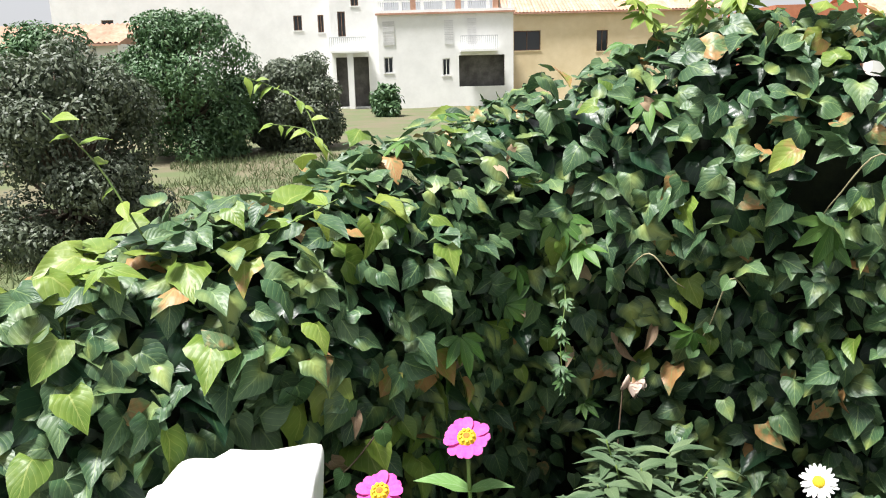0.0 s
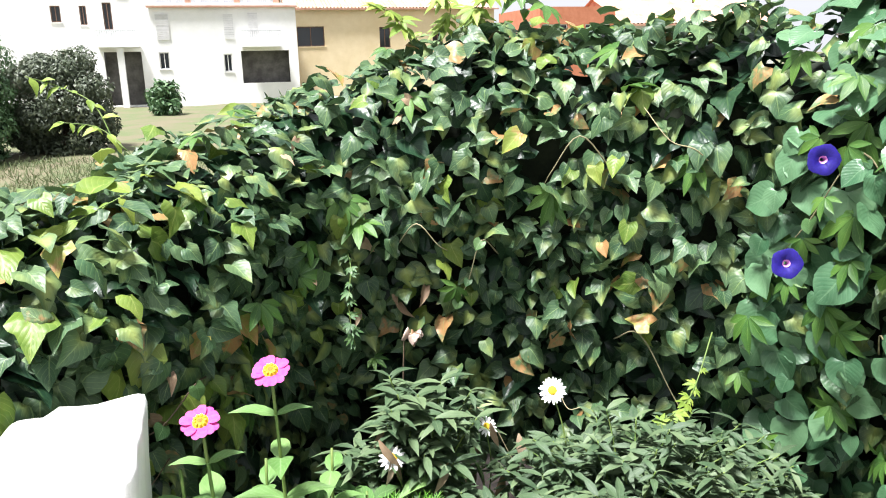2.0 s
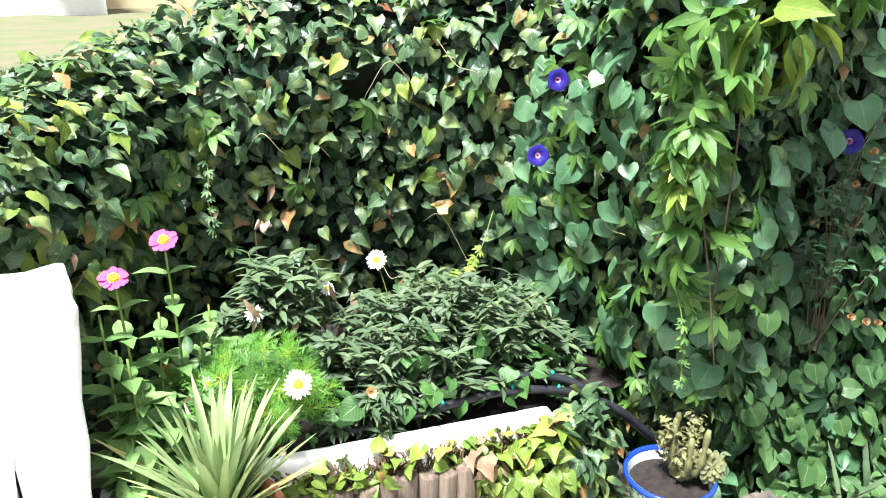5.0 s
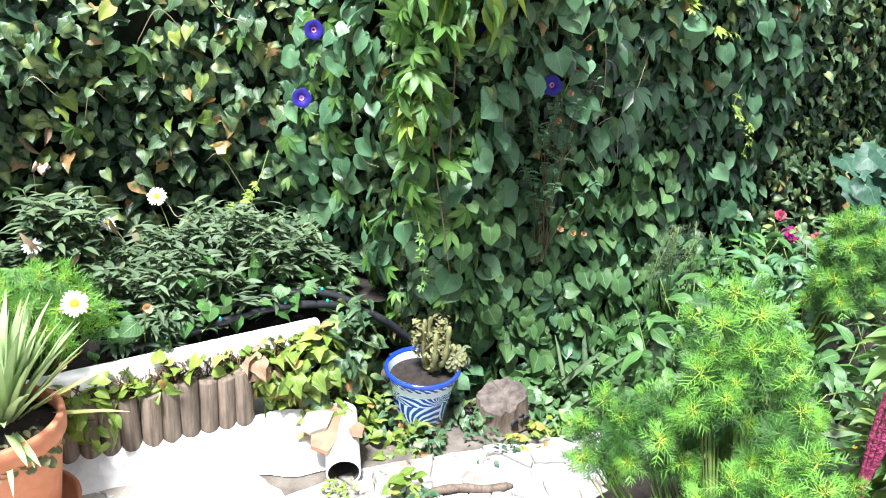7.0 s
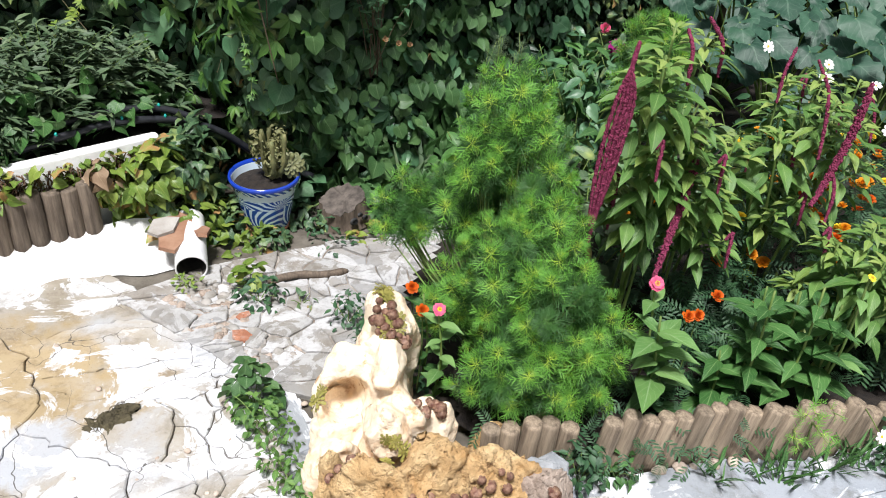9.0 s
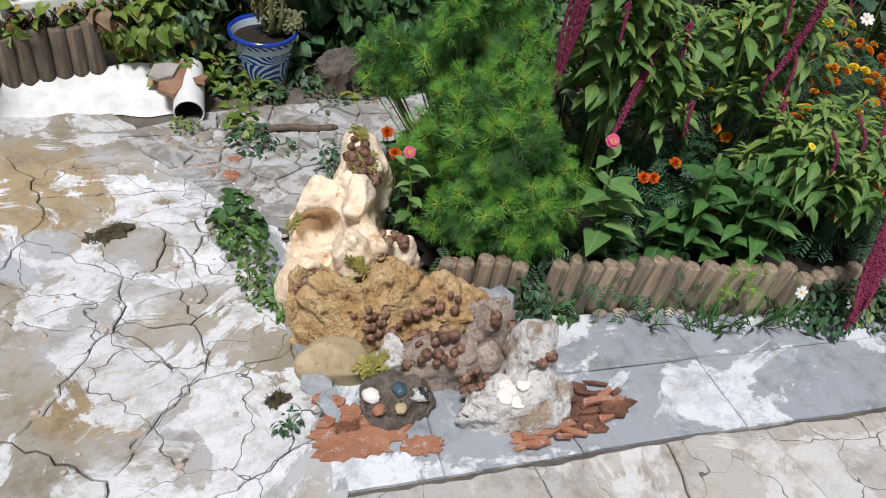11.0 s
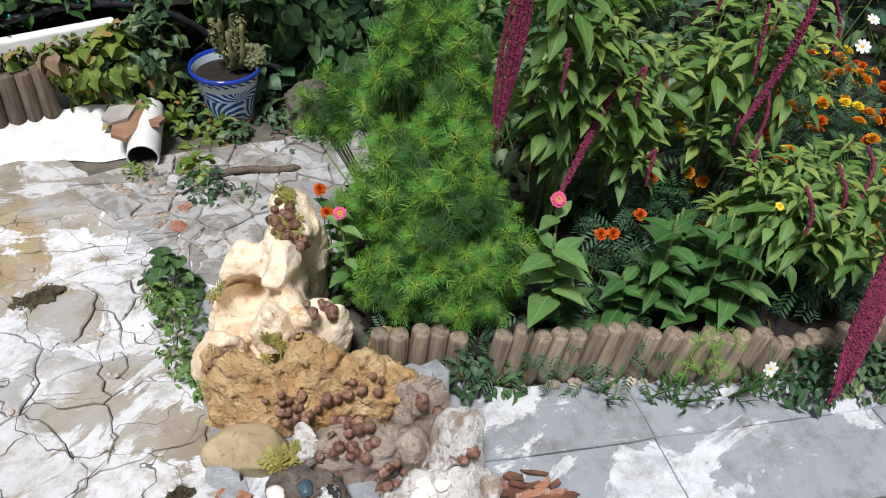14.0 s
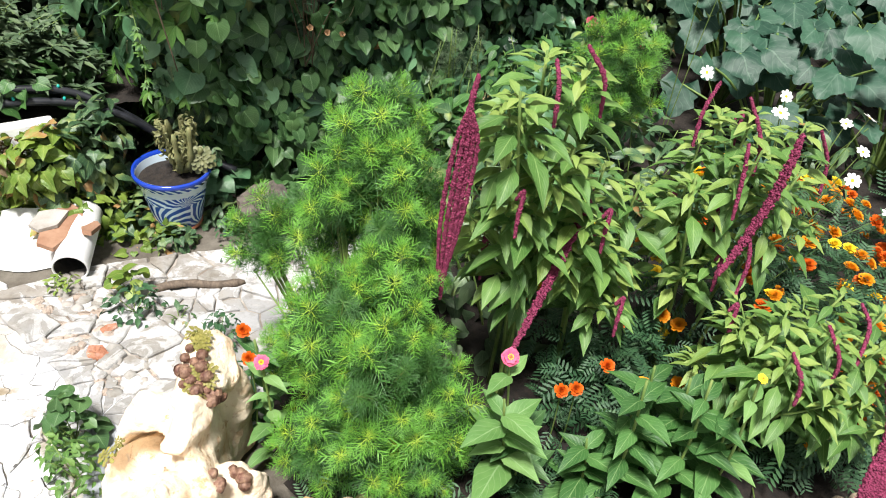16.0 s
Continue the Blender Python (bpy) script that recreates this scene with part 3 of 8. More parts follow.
def hedge_point(s, v, inset=0.0):
    """Place and facing on the hedge: s along it in metres, v 0 at the foot to 1 at the crest, on to 1.5 over the top. Arrays."""
    s = np.asarray(s, float)
    v = np.asarray(v, float)
    col = [np.interp(s, HS, HC[:, k]) for k in range(5)]
    e = 0.02
    tx = np.interp(s + e, HS, HC[:, 2]) - np.interp(s - e, HS, HC[:, 2])
    ty = np.interp(s + e, HS, HC[:, 3]) - np.interp(s - e, HS, HC[:, 3])
    ln = np.hypot(tx, ty) + 1e-9
    nx, ny = ty / ln, -tx / ln
    zf = np.array([ground_z(a, b) for a, b in zip(col[0], col[1])])
    w = np.clip(v / 0.35, 0, 1)
    w = w * w * (3 - 2 * w)
    x = col[0] * (1 - w) + col[2] * w
    y = col[1] * (1 - w) + col[3] * w
    top = np.clip((v - 0.82) / 0.18, 0, 1) ** 2
    over = np.clip(v - 1, 0, 1)
    z = zf + (col[4] - zf) * np.minimum(v, 1)
    back = 0.10 * top + over * 0.9
    z = z - 0.25 * over * over
    lump = np.array([noise.noise(Vector((a * 3.1, b * 3.1, c * 3.1))) for a, b, c in zip(x, y, z)])
    out = 0.06 * lump - inset + 0.07 * np.exp(-((v - 0.85) / 0.22) ** 2) - 0.06 * np.exp(-((v - 0.3) / 0.25) ** 2)
    tilt = np.clip((v - 0.75) / 0.35, 0, 1)
    N = np.stack([nx * (1 - 0.8 * tilt), ny * (1 - 0.8 * tilt), 0.15 + 1.2 * tilt], 1)
    N = unit(N)
    P = np.stack([x - nx * back, y - ny * back, z], 1) + N * out[:, None]
    return P, N


def droop_frames(P, N, sizes, up=0.5, jitter=0.58, side=0.6):
    n = len(P)
    nn = unit(N + np.array([0, 0, up]) + rng.normal(0, jitter, (n, 3)))
    tip = np.array([0, 0, -0.85]) + rng.normal(0, side * 1.25, (n, 3)) + N * 0.5
    return frames(P, nn, tip, sizes)


def build_hedge():
    hedge = thing("ivy_hedge", (0.5, 1.9, 0), "dense dark green ivy hedge grown over a garden fence", "hedge")
    # near-black backing sheet: stands in for the shade between the leaves
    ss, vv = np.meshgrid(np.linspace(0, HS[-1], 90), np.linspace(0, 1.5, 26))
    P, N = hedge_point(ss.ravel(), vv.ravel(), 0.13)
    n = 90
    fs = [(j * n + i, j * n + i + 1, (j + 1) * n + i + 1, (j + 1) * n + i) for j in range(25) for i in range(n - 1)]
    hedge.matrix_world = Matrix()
    part("inner_mass", mesh_of("inner_mass", P, fs, M_INNER), hedge, "near-black backing sheet for the shade between the leaves")
    # the inner layer takes the darker leaf, so its shade is painted
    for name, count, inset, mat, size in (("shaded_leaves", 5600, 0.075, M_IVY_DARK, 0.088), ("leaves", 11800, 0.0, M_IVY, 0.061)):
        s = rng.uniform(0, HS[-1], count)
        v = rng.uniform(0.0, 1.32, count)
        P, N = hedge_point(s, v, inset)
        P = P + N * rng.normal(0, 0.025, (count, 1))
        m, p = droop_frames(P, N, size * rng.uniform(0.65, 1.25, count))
        if name == "leaves":
            shapes = [mesh_of("leaf", v_, f_, mat, True, u_) for v_, f_, u_ in IVY]
            near = np.where((p[:, 0] > -0.45) & (p[:, 0] < 0.75) & (p[:, 2] > 0.75))[0][:300]
            for k, i in enumerate(near):
                part("leaf", shapes[k % len(shapes)], hedge, at=Matrix([[*m[i][r], p[i][r]] for r in range(3)] + [[0, 0, 0, 1]]))
            keep = np.setdiff1d(np.arange(count), near)
            m, p = m[keep], p[keep]
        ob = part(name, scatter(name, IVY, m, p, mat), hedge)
        tagged(ob, kind="stuff")


# almost black, so the depth of the hedge reads as shade
M_INNER = plain_mat("hedge_gap_shade", (0.006, 0.010, 0.005), (0.020, 0.030, 0.012), 30, 0.95)
build_hedge()

# ---- low wall, pillar and raised bed ----


def build_pillar():
    bm = box_bm(0.235, 0.29, 0.90, 0.016, 7, 0.010)
    for v in bm.verts:
        low = 1 - v.co.z / 0.90
        v.co.x -= 0.075 * low * (v.co.x > -0.05)
        if v.co.x < -0.05 and v.co.y > 0.06:
            v.co.z -= 0.02 * v.co.z
    single("white_pillar", from_bm("white_pillar", bm, M_WHITEWASH), pose(-0.2925, 0.935, 0.045), "rough whitewashed masonry gate pillar at the end of the bed", "pillar")


build_pillar()


# ---- houses beyond the field ----
M_HOUSE_WHITE = plain_mat("white_render", (0.74, 0.74, 0.73), (0.84, 0.84, 0.83), 0.8, 0.9, relief_scale=6, vary=0.0)
M_HOUSE_YELLOW = plain_mat("cream_render", (0.70, 0.58, 0.36), (0.80, 0.68, 0.46), 0.8, 0.9, relief_scale=6, vary=0.0)
M_HOUSE_BRICK = plain_mat("orange_brick_render", (0.42, 0.15, 0.08), (0.52, 0.21, 0.12), 2.0, 0.9, relief_scale=9, vary=0.0)
M_ROOF_TILE = plain_mat("clay_roof_tile", (0.46, 0.24, 0.16), (0.62, 0.40, 0.30), 1.5, 0.85, relief_scale=14, vary=0.25)
M_DARK = plain_mat("dark_interior", (0.015, 0.015, 0.016), (0.04, 0.04, 0.04), 2, 0.6)
# grey lining of the white houses' porches: their shade is in the colour
M_PORCH = plain_mat("shaded_porch_wall", (0.10, 0.095, 0.09), (0.22, 0.21, 0.20), 1.5, 0.9, vary=0)
M_FRAME = plain_mat("weathered_brown_frame", (0.16, 0.09, 0.06), (0.26, 0.16, 0.11), 4, 0.7)
M_FRAME_WHITE = plain_mat("white_window_frame", (0.70, 0.70, 0.70), (0.80, 0.80, 0.80), 4, 0.6)
M_IRON = plain_mat("painted_iron_rail", (0.45, 0.47, 0.48), (0.62, 0.63, 0.64), 6, 0.5)
M_GLASS, _nt, _b = material("window_glass")
_b.inputs["Base Color"].default_value = (0.03, 0.035, 0.04, 1)
_b.inputs["Roughness"].default_value = 0.08


def facade(w, h, holes, deep=0.22):
    """A wall of width w in the x-z plane, facing -y, with openings (x0, x1, z0, z1) and their reveals."""
    xs = sorted({0, w, *[a for o in holes for a in o[:2]]})
    zs = sorted({0, h, *[a for o in holes for a in o[2:4]]})
    vs, fs = [], []

    def quad(a, b, c, d):
        k = len(vs)
        vs.extend([a, b, c, d])
        fs.append((k, k + 1, k + 2, k + 3))
    for x0, x1 in zip(xs, xs[1:]):
        for z0, z1 in zip(zs, zs[1:]):
            cx, cz = (x0 + x1) / 2, (z0 + z1) / 2
            if any(o[0] < cx < o[1] and o[2] < cz < o[3] for o in holes):
                continue
            quad((x0, 0, z0), (x1, 0, z0), (x1, 0, z1), (x0, 0, z1))
    for x0, x1, z0, z1 in [o[:4] for o in holes]:
        quad((x0, 0, z0), (x0, deep, z0), (x0, deep, z1), (x0, 0, z1))
        quad((x1, 0, z1), (x1, deep, z1), (x1, deep, z0), (x1, 0, z0))
        quad((x0, 0, z1), (x0, deep, z1), (x1, deep, z1), (x1, 0, z1))
        quad((x0, 0, z0), (x1, 0, z0), (x1, deep, z0), (x0, deep, z0))
    return vs, fs, quad


def house(name, x0, x1, y, z0, h, depth, mat, holes, label, roof=0.0, frame_mat=None):
    """A house whose front faces the garden; openings are windows unless their fifth value says 'open'."""
    w = x1 - x0
    hs = thing(name, (x0, y, z0), label, "house")
    vs, fs, quad = facade(w, h, holes)
    quad((0, 0, 0), (0, 0, h), (0, depth, h), (0, depth, 0))
    quad((w, 0, 0), (w, depth, 0), (w, depth, h), (w, 0, h))
    quad((0, depth, 0), (0, depth, h), (w, depth, h), (w, depth, 0))
    if not roof:
        quad((0, 0, h), (w, 0, h), (w, depth, h), (0, depth, h))
    part("wall", mesh_of("wall", vs, fs, mat, False), hs)
    for a, b, c, d, *open_ in holes:
        if open_:
            v, f = [(a, 1.2, c), (b, 1.2, c), (b, 1.2, d), (a, 1.2, d), (a, .23, c), (b, .23, c), (b, .23, d), (a, .23, d)], [(0, 1, 2, 3), (4, 0, 3, 7), (1, 5, 6, 2), (3, 2, 6, 7), (4, 5, 1, 0)]
            part("porch", mesh_of("porch", v, f, M_PORCH, False), hs, "shaded open porch")
            continue
        win = part("window", mesh_of("window_frame", *window_frame(a, b, c, d), frame_mat or M_FRAME, False), hs)
        part("pane", mesh_of("pane", [(a, .18, c), (b, .18, c), (b, .18, d), (a, .18, d)], [(0, 1, 2, 3)], M_GLASS, False), win)
        v, f = merge([bar((a - .08, -.06, c - .08), (b + .08, .1, c))])
        part("sill", mesh_of("sill", v, f, mat, False), win)
    if roof:
        tiles = []
        n = max(int(w / 0.3), 4)
        for i in range(n):
            xa, xb = -0.3 + (w + .6) * i / n, -0.3 + (w + .6) * (i + 1) / n
            xm = (xa + xb) / 2
            v = [(xa, -.5, h), (xm, -.5, h + .09), (xb, -.5, h), (xa, depth / 2, h + roof), (xm, depth / 2, h + roof + .09), (xb, depth / 2, h + roof)]
            tiles.append((v, [(0, 1, 4, 3), (1, 2, 5, 4)]))
            v = [(xa, depth + .5, h), (xb, depth + .5, h), (xb, depth / 2, h + roof), (xa, depth / 2, h + roof)]
            tiles.append((v, [(0, 1, 2, 3)]))
        tiles.append(bar((-.3, -.5, h - .12), (w + .3, -.3, h)))
        tiles.append(([(0, 0, h), (0, depth, h), (0, depth / 2, h + roof)], [(0, 1, 2)]))
        tiles.append(([(w, 0, h), (w, depth, h), (w, depth / 2, h + roof)], [(0, 1, 2)]))
        part("roof", mesh_of("roof", *merge(tiles), M_ROOF_TILE, False), hs, "roof of faded clay tiles")
    return hs


def bar(a, b):
    """Verts and faces of a box between two corners."""
    (x0, y0, z0), (x1, y1, z1) = a, b
    v = [(x0, y0, z0), (x1, y0, z0), (x1, y1, z0), (x0, y1, z0), (x0, y0, z1), (x1, y0, z1), (x1, y1, z1), (x0, y1, z1)]
    return v, [(3, 2, 1, 0), (4, 5, 6, 7), (0, 1, 5, 4), (1, 2, 6, 5), (2, 3, 7, 6), (3, 0, 4, 7)]


def window_frame(a, b, c, d):
    t = 0.07
    m = (a + b) / 2
    return merge([bar((a, .1, c), (a + t, .17, d)), bar((b - t, .1, c), (b, .17, d)), bar((a + t, .1, d - t), (b - t, .17, d)), bar((a + t, .1, c), (b - t, .17, c + t)), bar((m - .03, .11, c + t), (m + .03, .17, d - t))])


def balcony(hs, x0, x1, z, deep=1.1, tall=0.95, mat=None):
    bl = part("balcony", mesh_of("slab", *bar((x0, -deep, z - .18), (x1, -0.003, z)), M_HOUSE_WHITE, False), hs)
    part("rail", mesh_of("rail", *merge([bar((x0, -deep, z + tall), (x1, -deep + .05, z + tall + .06))]), M_IRON, False), bl)
    n = int((x1 - x0) / 0.16)
    for i in range(n + 1):
        x = x0 + .02 + (x1 - x0 - .06) * i / n
        part("baluster", BALUSTER, bl, at=pose(x, -deep + .02, z))


BALUSTER = mesh_of("baluster", *bar((-.018, -.018, 0), (.018, .018, .95)), M_IRON, False)
Z0 = -1.55
h1 = house("white_house", -7.8, -4.0, 61.0, Z0, 9.5, 9, M_HOUSE_WHITE, [(.3, 2.9, .2, 4.1, 'open'), (.6, 1.2, 5.7, 7.6), (1.7, 2.3, 8.0, 9.0)], "tall white rendered house with a balcony above an open porch")
balcony(h1, 0.0, 2.9, 4.6)
part("column", mesh_of("column", *bar((1.3, -.9, 0), (1.75, -.45, 4.4)), M_HOUSE_WHITE, False), h1)
h2 = house("white_house", -4.0, 6.6, 60.0, Z0, 7.3, 10, M_HOUSE_WHITE, [(.4, 1.1, 2.8, 4.0), (5.0, 5.6, 2.5, 3.8), (6.3, 9.9, 1.6, 4.0, 'open')], "white rendered house with a roof terrace and balcony", frame_mat=M_FRAME_WHITE)
balcony(h2, 6.4, 9.3, 4.45)
part("parapet", mesh_of("parapet", *merge([bar((-.1, -.15, 7.3), (10.7, .15, 7.5)), bar((0, 0, 8.1), (10.6, .12, 8.2))] + [bar((x, 0, 7.5), (x + .25, .12, 8.1)) for x in np.arange(0, 10.5, 1.7)]), M_HOUSE_WHITE, False), h2)
for i in range(62):
    part("baluster", BALUSTER, h2, at=pose(.15 + .168 * i, .06, 7.5) @ Matrix.Diagonal((1, 1, .63, 1)))
part("cornice", mesh_of("cornice", *bar((-.14, -.24, 7.16), (10.74, -.004, 7.30)), M_ROOF_TILE, False), h2, "faded pink cornice below the terrace")
for x in (2.6, 6.1, 9.0):
    part("pier", mesh_of("pier", *bar((x, -.03, 7.5), (x + .42, .22, 8.5)), M_ROOF_TILE, False), h2, "brick pier of the terrace rail")
for x0, x1, z0, z1 in ((.4, 1.3, 4.9, 6.7), (5.2, 5.9, 4.9, 6.7), (7.0, 7.7, 4.6, 6.7)):
    part("shutter", mesh_of("shutter", *merge([bar((x0, -.06, z), (x1, -.003, z + .10)) for z in np.arange(z0, z1, .13)]), M_FRAME_WHITE, False), h2, "closed white louvred shutter")
house("white_house", -31.0, -7.9, 64.0, Z0, 11.5, 9, M_HOUSE_WHITE, [(19.8, 20.5, 6.4, 7.6), (21.8, 22.3, 6.2, 7.6), (4, 5, 6.4, 7.6), (9, 10, 6.4, 7.6)], "long white rendered house with small brown windows")
house("cream_house", 6.9, 26.0, 68.0, Z0, 7.6, 10, M_HOUSE_YELLOW, [(.6, 3.0, 4.4, 6.1), (8, 9, 4.2, 6.0), (13, 14, 4.2, 6.0)], "cream rendered house with a pale clay tile roof", roof=2.0)
house("orange_house", 22.6, 28.6, 50.0, Z0, 6.5, 8, M_HOUSE_BRICK, [(3.6, 5.6, 3.8, 5.3), (.4, 2.2, 3.8, 5.3)], "orange house with a three-pane white window", frame_mat=M_FRAME_WHITE)
house("white_cottage", 28.8, 42.0, 49.0, Z0, 5.2, 9, M_HOUSE_WHITE, [(3, 4, 2.4, 3.8), (8, 9, 2.4, 3.8)], "white cottage with a dull red tile roof", roof=2.1)
house("white_cottage", -27.5, -17.8, 44.0, Z0, 4.9, 8, M_HOUSE_WHITE, [(5, 5.8, 2.3, 3.4), (1.5, 2.5, 2.3, 3.4)], "white cottage with a red tile roof behind the trees", roof=1.3)

# ---- trees and the field ----
M_TREE_OLIVE = leaf_mat("dull_tree_leaf", (0.034, 0.050, 0.030), (0.070, 0.095, 0.058), (0.150, 0.175, 0.110), (0.10, 0.12, 0.06), 0.5, 6, 0.2, 0.0, 0.15)
M_TREE_GREEN = leaf_mat("green_tree_leaf", (0.030, 0.078, 0.030), (0.056, 0.125, 0.048), (0.110, 0.190, 0.075), (0.10, 0.16, 0.06), 0.5, 6, 0.2, 0.0, 0.15)
M_BARK = plain_mat("bark", (0.09, 0.07, 0.05), (0.18, 0.14, 0.10), 8, 0.9)


TREE_LEAF = [blade([(0, .05, 0), (.35, .27, 0), (.7, .20, 0), (1, .01, 0)], .3, -.35, (-1, 0, 1)), blade([(0, .05, 0), (.35, .22, 0), (.7, .18, 0), (1, .01, 0)], .1, -.6, (-1, 0, 1))]


def tree(at, h, r, mat, count, leaf, label, seed):
    """A short trunk with limbs and a crown of leaf clumps."""
    t = thing("tree", at, label, "tree", "trees by the field")
    q = np.random.default_rng(seed)
    limbs = [tube([(0, 0, 0), (.05 * r, 0, .2 * h), (0, .06 * r, .45 * h), (0.05 * r, 0, .75 * h)], [.07 * r, .055 * r, .04 * r, .02 * r], 8)]
    tips = []
    for i in range(60):
        a, e = q.uniform(0, 2 * math.pi), q.uniform(-0.75, 1.0)
        k = q.uniform(0.62, 1.0)
        c = Vector((math.cos(a) * r * k * math.cos(e * 1.35), math.sin(a) * r * k * math.cos(e * 1.35), h * (.42 + .5 * k * math.sin(e * 1.35))))
        tips.append(c)
        limbs.append(tube([(0, 0, .25 * h), c * 0.5 + Vector((0, 0, .12 * h)), c], [.03 * r, .02 * r, .008 * r], 5))
    part("trunk", mesh_of("trunk", *merge(limbs), M_BARK), t)
    T = np.array([tuple(c) for c in tips])
    pick = q.integers(0, len(T), count)
    d = unit(q.normal(0, 1, (count, 3)))
    rad = r * 0.33 * q.uniform(0.5, 1.08, (count, 1)) ** 0.5
    P = T[pick] + d * rad * np.array([1, 1, .8])
    P[:, 2] = np.maximum(P[:, 2], 0.05 * h)
    m, p = frames(P, unit(d + [0, 0, .5] + q.normal(0, .6, (count, 3))), d * .7 + np.array([0, 0, -.4]) + q.normal(0, .6, (count, 3)), leaf * q.uniform(.6, 1.3, count))
    part("crown", scatter("crown", TREE_LEAF, m, p, mat), t)
    return t


tree((-6.2, 12.6, -1.75), 4.2, 1.45, M_TREE_OLIVE, 34000, 0.088, "dark olive-green tree with dense drooping leaves", 1)
tree((-9.0, 28.0, -1.6), 5.7, 2.5, M_TREE_GREEN, 30000, 0.15, "broad green fig tree at the edge of the field", 2)
tree((-5.4, 30.0, -1.6), 4.3, 1.8, M_TREE_OLIVE, 24000, 0.14, "rounded dark green tree beside the white house", 3)
tree((-13.5, 27.0, -1.6), 5.2, 2.0, M_TREE_GREEN, 14000, 0.17, "broad green fig tree at the edge of the field", 4)
tree((-2.9, 50.0, -1.6), 2.2, 1.0, M_TREE_GREEN, 2500, 0.3, "small green tree in front of the white house", 5)
tree((18.5, 55.0, -1.6), 6.0, 1.2, M_TREE_GREEN, 2500, 0.3, "small green tree by the cream house", 6)

M_GRASS = leaf_mat("field_grass", (0.06, 0.10, 0.035), (0.10, 0.145, 0.055), (0.19, 0.20, 0.10), (0.3, 0.3, 0.1), 0.7, 3, 0.0, 0.0, 0.3)


def build_field_grass():
    n = 26000
    x = rng.uniform(-9, 3, n)
    y = rng.uniform(6, 27, n)
    P = np.stack([x, y, np.full(n, -1.52) + 0.0], 1)
    P[:, 2] += np.array([0.10 * noise.noise(Vector((a * 0.3, b * 0.3, 0))) for a, b in zip(x, y)])
    keep = np.array([noise.noise(Vector((a * 0.35, b * 0.2, 3))) for a, b in zip(x, y)]) > -0.15
    P = P[keep]
    n = len(P)
    tip = np.array([0, 0, 1.0]) + rng.normal(0, .45, (n, 3))
    m, p = frames(P, rng.normal(0, 1, (n, 3)), tip, rng.uniform(.12, .34, n))
    blade_kind = [blade([(0, .05, 0), (.5, .035, 0), (1, .002, 0)], 0, -.25, (-1, 1))]
    single("field_grass", scatter("field_grass", blade_kind, m, p, M_GRASS), Matrix(), "thin green and straw-coloured grass on the field", "grass", kind="stuff")


build_field_grass()


# ---- helpers for plants ----
LEAF_CACHE = {}


def leaf_ob(parent, kind, mat, p, n, tip, size, name="leaf"):
    """One large leaf as a part of its plant; alike leaves share their mesh."""
    key = (id(kind), mat.name)
    if key not in LEAF_CACHE:
        LEAF_CACHE[key] = [mesh_of(name, v, f, mat, True, u) for v, f, u in kind]
    me = LEAF_CACHE[key][R.randrange(len(LEAF_CACHE[key]))]
    m, q = frames(np.array([p], float), np.array([n], float), np.array([tip], float), [size])
    M = Matrix([[*m[0][i], q[0][i]] for i in range(3)] + [[0, 0, 0, 1]])
    return part(name, me, parent, at=parent.matrix_world.inverted() @ M if parent.parent is None else M)


def simple_mat(name, a, b, rough=0.6, scale=120, through=0.2, vary=0.15):
    m = plain_mat(name, a, b, scale, rough, relief=0.15, vary=vary)
    nt = m.node_tree
    bs = nt.nodes["Principled BSDF"]
    t = node(nt, "ShaderNodeBsdfTranslucent", ins={0: (*b, 1)})
    s = node(nt, "ShaderNodeMixShader", ins={0: through, 1: bs.outputs[0], 2: t.outputs[0]})
    nt.links.new(s.outputs[0], nt.nodes["Material Output"].inputs[0])
    return m


M_PINK = simple_mat("pink_petal", (0.60, 0.035, 0.30), (0.72, 0.10, 0.42))
M_CORAL = simple_mat("coral_pink_petal", (0.64, 0.065, 0.17), (0.76, 0.16, 0.28))
M_WHITE_PETAL = simple_mat("white_petal", (0.80, 0.80, 0.78), (0.88, 0.88, 0.86))
M_YELLOW = simple_mat("yellow_disc", (0.70, 0.42, 0.02), (0.85, 0.62, 0.04), 0.8, 300)
M_BROWN_DISC = simple_mat("brown_disc", (0.35, 0.12, 0.02), (0.55, 0.25, 0.03), 0.8, 300)
M_ORANGE = simple_mat("orange_petal", (0.62, 0.09, 0.005), (0.75, 0.18, 0.01))
M_AMBER = simple_mat("amber_petal", (0.72, 0.24, 0.006), (0.80, 0.36, 0.012))
M_LEMON = simple_mat("yellow_petal", (0.85, 0.62, 0.02), (0.90, 0.72, 0.05))
M_PURPLE_BLUE = simple_mat("violet_blue_petal", (0.012, 0.006, 0.17), (0.028, 0.014, 0.30))
M_THROAT = simple_mat("pink_throat", (0.55, 0.12, 0.50), (0.75, 0.45, 0.72))
M_MAGENTA = simple_mat("magenta_petal", (0.40, 0.02, 0.22), (0.60, 0.05, 0.36))
M_DRY = simple_mat("dried_petal", (0.45, 0.34, 0.18), (0.62, 0.50, 0.32), 0.9)
M_DRY_LEAF = leaf_mat("dry_leaf", (0.19, 0.12, 0.07), (0.30, 0.205, 0.125), (0.46, 0.36, 0.25), (0.5, 0.4, 0.25), 0.8, 6, 0.3)

PETAL = blade([(0, .06, 0), (.3, .17, 0), (.65, .26, 0), (.9, .22, 0), (1, .10, 0)], 0.12, -0.12, (-1, 0, 1))
PETAL_NARROW = blade([(0, .05, 0), (.4, .11, 0), (.8, .12, 0), (1, .04, 0)], 0.15, -0.10, (-1, 0, 1))
PETAL_MESH = {}


